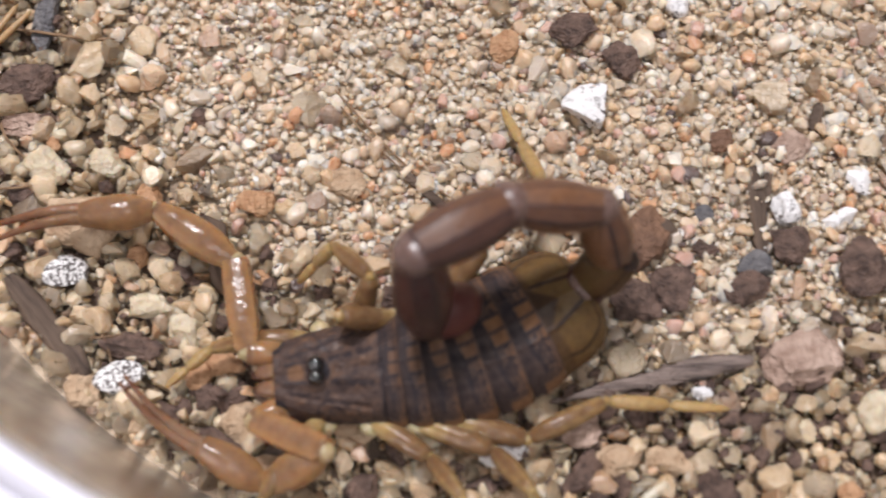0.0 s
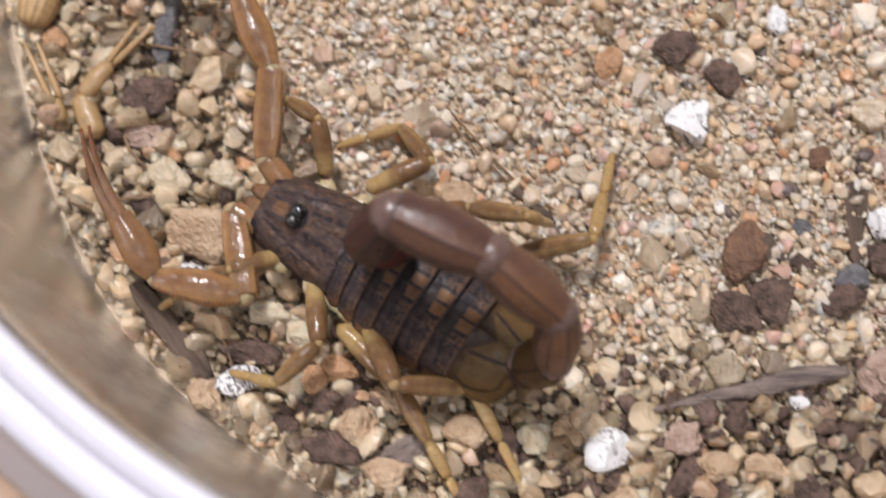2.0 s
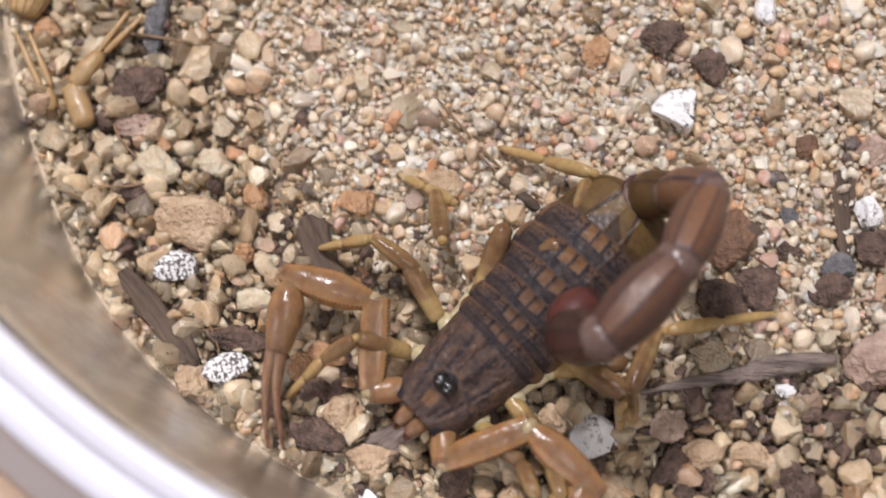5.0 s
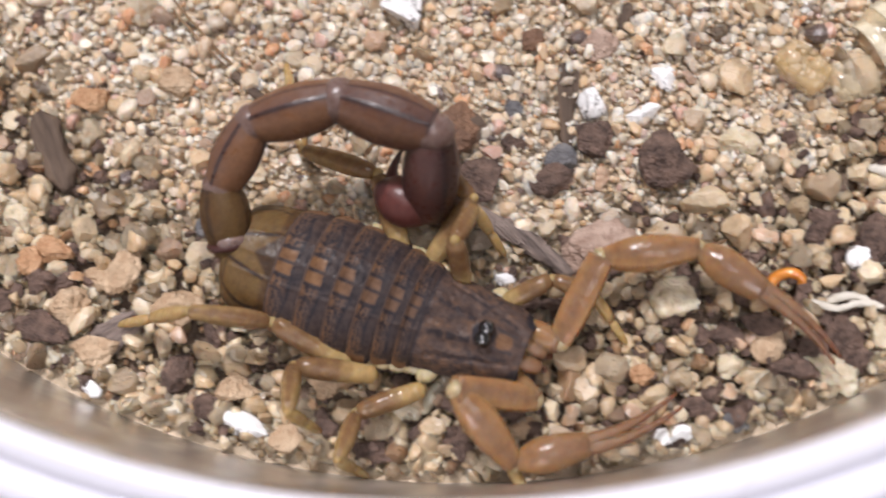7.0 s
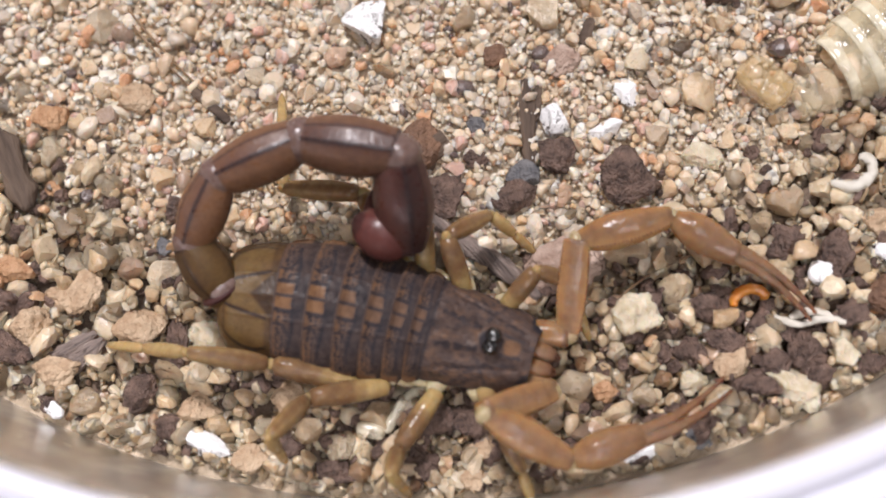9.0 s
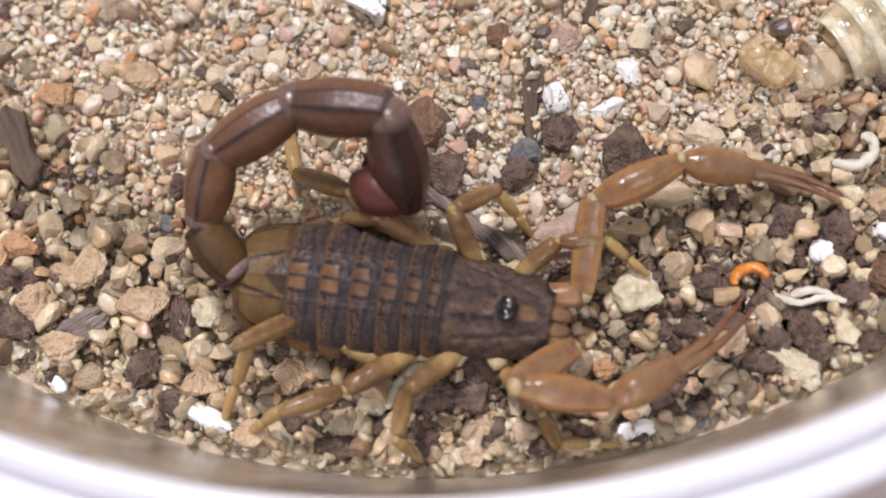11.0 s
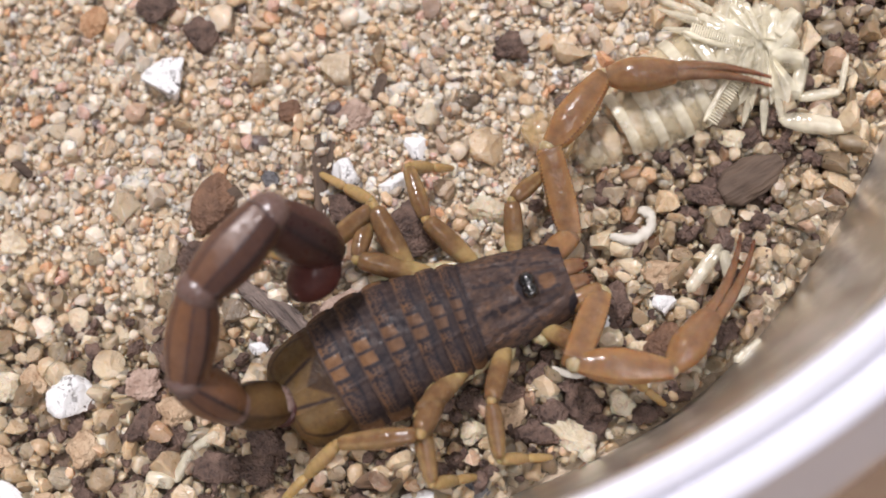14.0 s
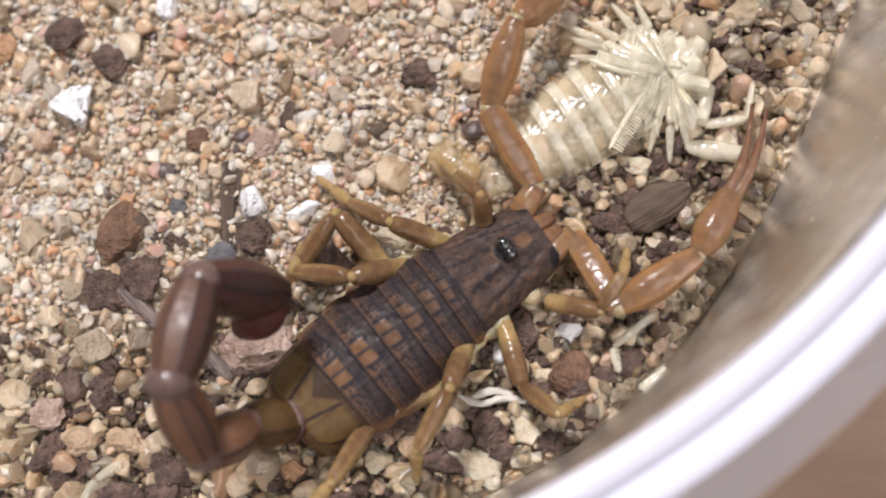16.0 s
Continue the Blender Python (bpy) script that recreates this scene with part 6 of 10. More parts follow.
    walk(part["T", 0], [
        (0, pose(-0.01404, -0.00441, 0.00430, 11.6, -49.3, -155.9)), (0.8, pose(-0.01404, -0.00441, 0.00430, 11.6, -49.3, -155.9)), (1, pose(-0.01404, -0.00441, 0.00430, 14.7, -30.6, -174.6)),
        (1.5, pose(-0.01488, 0.00068, 0.00430, -4.7, -55.2, -174.9)), (2, pose(-0.01487, 0.00088, 0.00430, -13.2, -58.5, -161.8)), (2.5, pose(-0.01488, 0.00063, 0.00430, -15.7, -58.9, -156.2)),
        (3, pose(-0.01487, 0.00082, 0.00430, -13.1, -60.0, -162.2)), (3.2, pose(-0.01487, 0.00082, 0.00430, -13.1, -60.0, -162.2)), (5.5, pose(-0.01485, -0.00109, 0.00430, 43.6, -56.8, 113.3)),
        (6, pose(-0.01484, 0.00118, 0.00430, -1.8, -60.4, 176.3)), (6.5, pose(-0.01458, 0.00284, 0.00430, 13.0, -46.2, 133.7)), (7, pose(-0.01489, -0.00038, 0.00430, 18.0, -28.2, 117.7)),
        (7.6, pose(-0.01476, -0.00185, 0.00430, 14.0, -28.3, 138.7)), (9.2, pose(-0.01476, -0.00185, 0.00430, 14.0, -28.3, 138.7)), (11.5, pose(-0.01490, 0.00001, 0.00430, 12.6, -33.8, 139.9)),
        (12, pose(-0.01484, 0.00125, 0.00430, 1.2, -54.1, 170.4)), (12.5, pose(-0.01484, -0.00121, 0.00430, 7.8, -37.7, 164.5)), (13, pose(-0.01468, -0.00236, 0.00430, 8.5, -52.9, 176.7)),
        (13.5, pose(-0.01468, -0.00237, 0.00430, 3.9, -60.5, -173.0)), (14, pose(-0.01476, -0.00190, 0.00430, 9.4, -50.5, 171.3)), (14.5, pose(-0.01490, 0.00008, 0.00430, 1.6, -47.6, 175.9)),
        (15, pose(-0.01487, -0.00084, 0.00430, 3.4, -45.6, 176.7)), (15.5, pose(-0.01482, -0.00138, 0.00430, 7.2, -39.1, 167.8)), (16, pose(-0.01485, -0.00110, 0.00430, 11.0, -52.9, 164.4)),
    ])
    walk(part["T", 1], [
        (0, pose(-0.01599, -0.00529, 0.00679, -49.7, -59.0, -71.7)), (0.8, pose(-0.01599, -0.00529, 0.00679, -49.7, -59.0, -71.7)), (1, pose(-0.01683, -0.00468, 0.00596, -30.5, -57.7, -92.2)),
        (1.5, pose(-0.01733, 0.00046, 0.00783, -83.1, -58.9, -86.5)), (2, pose(-0.01700, 0.00018, 0.00797, -98.9, -62.5, -68.1)), (2.5, pose(-0.01691, -0.00027, 0.00798, -97.6, -63.9, -66.9)),
        (3, pose(-0.01692, 0.00016, 0.00803, -103.8, -65.8, -65.0)), (3.2, pose(-0.01692, 0.00016, 0.00803, -103.8, -65.8, -65.0)), (4.35, pose(-0.01635, 0.00062, 0.00796, 38.8, -80.7, 135.3)),
        (5.5, pose(-0.01578, 0.00108, 0.00790, 46.5, -48.7, 109.6)), (6, pose(-0.01697, 0.00132, 0.00804, 81.2, -39.9, 79.1)), (6.5, pose(-0.01663, 0.00499, 0.00741, 51.7, -18.8, 68.7)),
        (7, pose(-0.01666, 0.00297, 0.00633, 36.6, -26.4, 78.4)), (7.6, pose(-0.01761, 0.00065, 0.00634, 44.1, -27.3, 78.8)), (9.2, pose(-0.01761, 0.00065, 0.00634, 44.1, -27.3, 78.8)),
        (11.5, pose(-0.01763, 0.00232, 0.00669, 45.9, -42.0, 88.1)), (12, pose(-0.01732, 0.00167, 0.00778, 45.9, -42.1, 112.9)), (12.5, pose(-0.01812, -0.00030, 0.00693, 34.2, -35.2, 121.3)),
        (13, pose(-0.01727, -0.00221, 0.00773, 39.3, -52.2, 138.4)), (13.5, pose(-0.01678, -0.00262, 0.00804, 38.0, -45.6, 145.4)), (14, pose(-0.01746, -0.00149, 0.00762, 39.3, -56.1, 134.5)),
        (14.5, pose(-0.01779, 0.00029, 0.00747, 41.4, -57.4, 127.1)), (15, pose(-0.01788, -0.00067, 0.00737, 22.8, -53.7, 151.6)), (15.5, pose(-0.01809, -0.00068, 0.00701, 2.8, -54.4, 173.8)),
        (16, pose(-0.01735, -0.00040, 0.00773, -10.4, -53.6, -169.0)),
    ])
    walk(part["T", 2], [
        (0, pose(-0.01515, -0.00783, 0.01124, -102.1, -24.3, -1.2)), (0.8, pose(-0.01515, -0.00783, 0.01124, -102.1, -24.3, -1.2)), (1, pose(-0.01694, -0.00746, 0.01036, -100.4, -29.9, -3.4)),
        (1.5, pose(-0.01716, -0.00222, 0.01228, -130.0, -29.3, -24.4)), (2, pose(-0.01611, -0.00205, 0.01258, -146.5, -29.3, -7.1)), (2.5, pose(-0.01602, -0.00237, 0.01265, -141.2, -27.4, -11.0)),
        (3, pose(-0.01602, -0.00177, 0.01277, -146.8, -31.2, -11.6)), (3.2, pose(-0.01602, -0.00177, 0.01277, -146.8, -31.2, -11.6)), (4.35, pose(-0.01648, 0.00127, 0.01229, 155.1, -35.9, 11.1)),
        (5.5, pose(-0.01694, 0.00431, 0.01180, 101.5, -22.7, 27.7)), (6, pose(-0.01621, 0.00524, 0.01137, 104.3, -11.9, 30.1)), (6.5, pose(-0.01484, 0.00958, 0.00908, 59.9, -5.5, 31.6)),
        (7, pose(-0.01572, 0.00754, 0.00864, 51.0, -8.7, 33.6)), (7.6, pose(-0.01671, 0.00518, 0.00872, 56.4, -6.9, 38.9)), (9.2, pose(-0.01671, 0.00518, 0.00872, 56.4, -6.9, 38.9)),
        (11.5, pose(-0.01751, 0.00618, 0.01017, 68.5, -13.2, 42.7)), (12, pose(-0.01882, 0.00522, 0.01127, 80.4, -26.1, 55.4)), (12.5, pose(-0.02033, 0.00333, 0.00993, 70.2, -33.5, 61.6)),
        (13, pose(-0.01965, -0.00009, 0.01184, 95.2, -32.7, 62.9)), (13.5, pose(-0.01977, -0.00055, 0.01176, 102.2, -30.5, 54.8)), (14, pose(-0.01949, 0.00058, 0.01193, 96.9, -28.6, 57.6)),
        (14.5, pose(-0.01948, 0.00252, 0.01186, 97.7, -36.5, 55.5)), (15, pose(-0.02058, 0.00080, 0.01156, 106.6, -35.8, 48.4)), (15.5, pose(-0.02109, -0.00035, 0.01124, 108.2, -52.6, 56.8)),
        (16, pose(-0.02038, -0.00099, 0.01191, 93.8, -49.4, 73.7)),
    ])
    walk(part["T", 3], [
        (0, pose(-0.00941, -0.00795, 0.01384, -109.9, -10.5, 24.4)), (0.8, pose(-0.00941, -0.00795, 0.01384, -109.9, -10.5, 24.4)), (1, pose(-0.01149, -0.00778, 0.01350, -108.7, -9.1, 20.8)),
        (1.5, pose(-0.01216, -0.00449, 0.01536, -137.0, -3.1, -0.4)), (2, pose(-0.01066, -0.00273, 0.01566, -150.9, -6.1, 6.7)), (2.5, pose(-0.01053, -0.00344, 0.01556, -145.3, -4.1, 3.6)),
        (3, pose(-0.01074, -0.00286, 0.01603, -150.3, 0.2, 0.8)), (3.2, pose(-0.01074, -0.00286, 0.01603, -150.3, 0.2, 0.8)), (4.35, pose(-0.01126, 0.00208, 0.01513, 158.0, -1.6, 2.8)),
        (5.5, pose(-0.01179, 0.00701, 0.01423, 106.2, -1.2, 5.4)), (6, pose(-0.01088, 0.00833, 0.01267, 106.1, 3.1, 7.3)), (6.5, pose(-0.00950, 0.01286, 0.00968, 60.9, 2.3, -4.5)),
        (7, pose(-0.01054, 0.01099, 0.00960, 52.9, 1.7, 2.5)), (7.6, pose(-0.01184, 0.00911, 0.00947, 59.8, -5.1, 7.1)), (9.2, pose(-0.01184, 0.00911, 0.00947, 59.8, -5.1, 7.1)),
        (11.5, pose(-0.01300, 0.01034, 0.01161, 76.4, -9.1, 3.7)), (12, pose(-0.01561, 0.00988, 0.01404, 89.1, -2.9, 22.2)), (12.5, pose(-0.01783, 0.00795, 0.01341, 80.9, -3.3, 29.5)),
        (13, pose(-0.01723, 0.00463, 0.01524, 101.3, 10.7, 33.6)), (13.5, pose(-0.01664, 0.00388, 0.01495, 109.6, -0.1, 28.2)), (14, pose(-0.01653, 0.00525, 0.01495, 104.2, -0.6, 30.2)),
        (14.5, pose(-0.01661, 0.00670, 0.01560, 105.6, 8.2, 26.4)), (15, pose(-0.01719, 0.00462, 0.01525, 111.0, 4.5, 33.4)), (15.5, pose(-0.01900, 0.00285, 0.01625, 116.2, 5.9, 39.4)),
        (16, pose(-0.01923, 0.00294, 0.01670, 106.1, 7.9, 43.8)),
    ])
    walk(part["T", 4], [
        (0, pose(-0.00323, -0.00514, 0.01510, -70.8, 60.0, 94.0)), (0.8, pose(-0.00323, -0.00514, 0.01510, -70.8, 60.0, 94.0)), (1, pose(-0.00512, -0.00536, 0.01458, -73.5, 67.5, 74.8)),
        (1.5, pose(-0.00527, -0.00454, 0.01574, -102.9, 61.6, 55.4)), (2, pose(-0.00384, -0.00193, 0.01640, -125.3, 65.7, 47.3)), (2.5, pose(-0.00366, -0.00301, 0.01606, -112.0, 69.5, 51.3)),
        (3, pose(-0.00384, -0.00275, 0.01601, -114.3, 69.4, 51.0)), (3.2, pose(-0.00384, -0.00275, 0.01601, -114.3, 69.4, 51.0)), (4.35, pose(-0.00438, 0.00245, 0.01519, 119.5, 80.0, -42.6)),
        (5.5, pose(-0.00492, 0.00766, 0.01438, 66.0, 57.5, -62.8)), (6, pose(-0.00405, 0.00921, 0.01229, 61.3, 55.1, -67.2)), (6.5, pose(-0.00263, 0.01232, 0.00941, 32.3, 37.0, -76.4)),
        (7, pose(-0.00365, 0.01128, 0.00940, 11.7, 48.8, -75.4)), (7.6, pose(-0.00502, 0.00996, 0.01008, 34.2, 36.8, -68.6)), (9.2, pose(-0.00502, 0.00996, 0.01008, 34.2, 36.8, -68.6)),
        (11.5, pose(-0.00620, 0.01078, 0.01270, 48.1, 46.5, -65.9)), (12, pose(-0.00923, 0.01248, 0.01440, 54.1, 51.2, -46.8)), (12.5, pose(-0.01183, 0.01134, 0.01381, 46.8, 41.9, -51.8)),
        (13, pose(-0.01159, 0.00838, 0.01396, 53.8, 55.6, -39.7)), (13.5, pose(-0.01056, 0.00714, 0.01496, 64.7, 58.2, -45.0)), (14, pose(-0.01057, 0.00872, 0.01502, 61.3, 56.8, -42.2)),
        (14.5, pose(-0.01049, 0.00973, 0.01462, 62.1, 51.0, -47.4)), (15, pose(-0.01145, 0.00841, 0.01471, 67.3, 55.1, -38.7)), (15.5, pose(-0.01369, 0.00720, 0.01553, 81.4, 52.0, -22.1)),
        (16, pose(-0.01430, 0.00767, 0.01575, 63.3, 49.9, -30.5)),
    ])
    walk(part["T", 5], [
        (0, pose(-0.00348, -0.00155, 0.00886, 29.5, 17.1, -144.4)), (0.8, pose(-0.00348, -0.00155, 0.00886, 29.5, 17.1, -144.4)), (1, pose(-0.00440, -0.00271, 0.00793, 32.2, -2.7, -158.1)),
        (1.5, pose(-0.00332, -0.00172, 0.00941, 34.6, 30.2, -156.9)), (2, pose(-0.00184, 0.00024, 0.00984, 59.0, 40.1, -129.2)), (2.5, pose(-0.00209, -0.00104, 0.00931, 72.9, 48.9, -124.4)),
        (3, pose(-0.00225, -0.00079, 0.00927, 59.6, 52.6, -134.4)), (3.2, pose(-0.00225, -0.00079, 0.00927, 59.6, 52.6, -134.4)), (4.35, pose(-0.00270, 0.00171, 0.00879, 19.6, 24.7, -164.8)),
        (5.5, pose(-0.00315, 0.00421, 0.00831, -1.5, -10.8, -171.5)), (6, pose(-0.00245, 0.00541, 0.00638, 5.2, -14.1, -170.0)), (6.5, pose(-0.00127, 0.00674, 0.00508, -40.0, -18.0, 175.0)),
        (7, pose(-0.00245, 0.00670, 0.00397, -72.0, -15.7, 176.6)), (7.6, pose(-0.00292, 0.00459, 0.00577, -82.0, -15.2, 173.0)), (9.2, pose(-0.00292, 0.00459, 0.00577, -82.0, -15.2, 173.0)),
        (10.35, pose(-0.00355, 0.00542, 0.00663, -78.0, -6.0, 170.0)), (11.5, pose(-0.00417, 0.00626, 0.00748, -80.0, -2.0, 165.0)), (12, pose(-0.00614, 0.00919, 0.00878, -47.6, 26.5, -171.5)),
        (12.5, pose(-0.00852, 0.00713, 0.00900, -61.2, 8.0, 174.1)), (13, pose(-0.00845, 0.00578, 0.00802, -29.0, 1.5, -157.1)), (13.5, pose(-0.00788, 0.00446, 0.00883, -48.0, 10.0, -174.0)),
        (14, pose(-0.00764, 0.00607, 0.00900, -26.6, 16.8, -155.3)), (14.5, pose(-0.00743, 0.00639, 0.00902, -12.9, 5.1, -160.1)), (15, pose(-0.00824, 0.00583, 0.00880, -48.0, 8.0, -172.0)),
        (15.5, pose(-0.00959, 0.00554, 0.00986, -58.0, 16.0, -174.0)), (16, pose(-0.01030, 0.00532, 0.01024, -64.2, 14.0, -175.8)),
    ])
    walk(part["PL", 0], [
        (0, pose(0.00620, 0.00170, 0.00300, 0.0, -8.9, 19.7)), (0.8, pose(0.00620, 0.00170, 0.00300, 0.0, -8.9, 19.7)), (1, pose(0.00620, 0.00170, 0.00300, 0.0, -33.7, 38.3)),
        (1.5, pose(0.00620, 0.00170, 0.00300, 0.0, -1.4, 7.3)), (2, pose(0.00620, 0.00170, 0.00300, -0.0, -6.5, -0.2)), (2.5, pose(0.00620, 0.00170, 0.00300, -0.0, -1.1, 7.5)),
        (3, pose(0.00620, 0.00170, 0.00300, -0.0, -3.7, -1.1)), (3.2, pose(0.00620, 0.00170, 0.00300, -0.0, -3.7, -1.1)), (5.5, pose(0.00620, 0.00170, 0.00300, 0.0, -16.4, 52.4)),
        (6, pose(0.00620, 0.00170, 0.00300, -0.0, -27.8, 44.3)), (6.5, pose(0.00620, 0.00170, 0.00300, 0.0, -8.4, -5.3)), (7, pose(0.00620, 0.00170, 0.00300, 0.0, -3.4, -2.5)),
        (7.6, pose(0.00620, 0.00170, 0.00300, 0.0, -3.0, 9.7)), (9.2, pose(0.00620, 0.00170, 0.00300, 0.0, -3.0, 9.7)), (11.5, pose(0.00620, 0.00170, 0.00300, 0.0, -3.2, 11.4)),
        (12, pose(0.00620, 0.00170, 0.00300, -0.0, -5.4, 20.8)), (12.5, pose(0.00620, 0.00170, 0.00300, 0.0, -5.6, 24.6)), (13, pose(0.00620, 0.00170, 0.00300, -0.0, 4.8, 17.2)),
        (13.5, pose(0.00620, 0.00170, 0.00300, 0.0, 22.7, 22.6)), (14, pose(0.00620, 0.00170, 0.00300, 0.0, 20.9, 27.7)), (14.5, pose(0.00620, 0.00170, 0.00300, 0.0, -6.1, 13.7)),
        (15, pose(0.00620, 0.00170, 0.00300, 0.0, -2.1, 4.7)), (15.5, pose(0.00620, 0.00170, 0.00300, 0.0, -11.6, 21.8)), (16, pose(0.00620, 0.00170, 0.00300, 0.0, -6.2, 23.9)),
    ])
    walk(part["PL", 1], [
        (0, pose(0.00899, 0.00270, 0.00347, 0.0, -29.3, 150.1)), (0.8, pose(0.00899, 0.00270, 0.00347, 0.0, -29.3, 150.1)), (1, pose(0.00816, 0.00325, 0.00466, 0.0, -8.7, 165.5)),
        (1.5, pose(0.00918, 0.00208, 0.00307, 0.0, -25.7, 157.3)), (2, pose(0.00918, 0.00169, 0.00334, 0.0, -4.8, 131.4)), (2.5, pose(0.00917, 0.00209, 0.00306, 0.0, -11.1, 126.1)),
        (3, pose(0.00919, 0.00164, 0.00319, -0.0, -7.7, 123.9)), (3.2, pose(0.00919, 0.00164, 0.00319, -0.0, -7.7, 123.9)), (5.5, pose(0.00796, 0.00398, 0.00385, -0.0, -3.2, 163.3)),
        (6, pose(0.00810, 0.00355, 0.00440, 0.0, -11.9, 134.0)), (6.5, pose(0.00916, 0.00143, 0.00344, 0.0, -8.5, 98.8)), (7, pose(0.00919, 0.00157, 0.00318, 0.0, -11.3, 83.6)),
        (7.6, pose(0.00915, 0.00221, 0.00316, 0.0, -11.4, 100.3)), (9.2, pose(0.00915, 0.00221, 0.00316, 0.0, -11.4, 100.3)), (11.5, pose(0.00914, 0.00229, 0.00317, 0.0, -11.4, 89.1)),
        (12, pose(0.00899, 0.00276, 0.00328, 0.0, -7.2, 83.5)), (12.5, pose(0.00892, 0.00294, 0.00329, 0.0, -7.8, 76.6)), (13, pose(0.00906, 0.00259, 0.00275, -0.0, -13.9, 71.6)),
        (13.5, pose(0.00876, 0.00276, 0.00184, 0.0, -15.6, 86.6)), (14, pose(0.00868, 0.00300, 0.00193, 0.0, -19.9, 84.7)), (14.5, pose(0.00910, 0.00241, 0.00332, 0.0, -14.3, 79.3)),
        (15, pose(0.00919, 0.00194, 0.00311, 0.0, -10.8, 64.7)), (15.5, pose(0.00893, 0.00279, 0.00360, -0.0, -22.3, 66.7)), (16, pose(0.00893, 0.00291, 0.00332, 0.0, -11.3, 86.2)),
    ])
    walk(part["PL", 2], [
        (0, pose(0.00400, 0.00557, 0.00669, 0.0, 44.0, 17.5)), (0.8, pose(0.00400, 0.00557, 0.00669, 0.0, 44.0, 17.5)), (1, pose(0.00184, 0.00488, 0.00566, 0.0, 29.0, 27.3)),
        (1.5, pose(0.00369, 0.00438, 0.00593, -0.0, 4.2, 29.4)), (2, pose(0.00483, 0.00662, 0.00389, 0.0, -3.2, 19.9)), (2.5, pose(0.00536, 0.00732, 0.00432, 0.0, -4.1, 15.5)),
        (3, pose(0.00554, 0.00707, 0.00408, 0.0, -5.5, 16.0)), (3.2, pose(0.00554, 0.00707, 0.00408, 0.0, -5.5, 16.0)), (4.35, pose(0.00359, 0.00647, 0.00415, -2.8, 1.3, 61.3)),
        (5.5, pose(0.00164, 0.00588, 0.00421, 0.0, 8.1, 106.7)), (6, pose(0.00361, 0.00820, 0.00576, -0.0, -14.6, 70.2)), (6.5, pose(0.00815, 0.00788, 0.00441, 0.0, -0.0, 58.0)),
        (7, pose(0.00991, 0.00800, 0.00447, 0.0, -2.0, 26.1)), (7.6, pose(0.00800, 0.00857, 0.00447, 0.0, -0.6, 31.1)), (9.2, pose(0.00800, 0.00857, 0.00447, 0.0, -0.6, 31.1)),
        (11.5, pose(0.00924, 0.00876, 0.00447, 0.0, -3.2, 36.7)), (12, pose(0.00973, 0.00926, 0.00411, 0.0, -6.1, 28.9)), (12.5, pose(0.01043, 0.00930, 0.00419, -0.0, -3.4, 33.4)),
        (13, pose(0.01108, 0.00867, 0.00433, -0.0, -3.7, 20.2)), (13.5, pose(0.00914, 0.00911, 0.00362, 0.0, -6.9, 37.4)), (14, pose(0.00925, 0.00918, 0.00417, 0.0, 0.1, 33.8)),
        (14.5, pose(0.01029, 0.00869, 0.00495, -0.0, 8.3, 2.0)), (15, pose(0.01196, 0.00781, 0.00434, 0.0, -7.6, 27.1)), (15.5, pose(0.01134, 0.00840, 0.00611, 0.0, 6.8, 30.4)),
        (16, pose(0.00936, 0.00937, 0.00461, 0.0, -14.5, 37.1)),
    ])
    walk(part["PL", 3], [
        (0, pose(0.00859, 0.00702, 0.00203, 0.0, -10.3, -35.7)), (0.8, pose(0.00859, 0.00702, 0.00203, 0.0, -10.3, -35.7)), (1, pose(0.00705, 0.00757, 0.00241, 0.0, -3.4, -36.8)),
        (1.5, pose(0.00951, 0.00765, 0.00544, -0.0, 2.5, -33.6)), (2, pose(0.01112, 0.00890, 0.00426, -0.0, -8.0, -28.8)), (2.5, pose(0.01180, 0.00911, 0.00481, 0.0, -5.0, -27.2)),
        (3, pose(0.01195, 0.00891, 0.00473, 0.0, -2.4, -27.5)), (3.2, pose(0.01195, 0.00891, 0.00473, 0.0, -2.4, -27.5)), (4.35, pose(0.00585, 0.01057, 0.00400, -1.4, 2.1, 7.0)),
        (5.5, pose(-0.00026, 0.01223, 0.00327, -0.0, 6.5, 41.5)), (6, pose(0.00581, 0.01430, 0.00745, 0.0, 50.9, 40.3)), (6.5, pose(0.01170, 0.01356, 0.00442, -0.0, 11.4, 12.7)),
        (7, pose(0.01592, 0.01095, 0.00470, 0.0, 6.7, -12.9)), (7.6, pose(0.01374, 0.01203, 0.00454, -0.0, 11.2, -12.5)), (9.2, pose(0.01374, 0.01203, 0.00454, -0.0, 11.2, -12.5)),
        (11.5, pose(0.01460, 0.01276, 0.00484, 0.0, 16.5, 8.4)), (12, pose(0.01557, 0.01248, 0.00482, 0.0, 9.7, -18.0)), (12.5, pose(0.01602, 0.01299, 0.00458, 0.0, 7.1, 0.0)),
        (13, pose(0.01735, 0.01098, 0.00476, 0.0, 14.8, -13.3)), (13.5, pose(0.01442, 0.01315, 0.00443, -0.0, 4.5, -12.4)), (14, pose(0.01482, 0.01291, 0.00416, 0.0, 3.5, -16.4)),
        (14.5, pose(0.01692, 0.00892, 0.00399, 0.0, 10.0, -28.7)), (15, pose(0.01787, 0.01084, 0.00523, 0.0, 15.1, 13.3)), (15.5, pose(0.01708, 0.01177, 0.00532, 0.0, 29.2, 15.8)),
        (16, pose(0.01453, 0.01328, 0.00629, 0.0, 30.3, 11.7)),
    ])
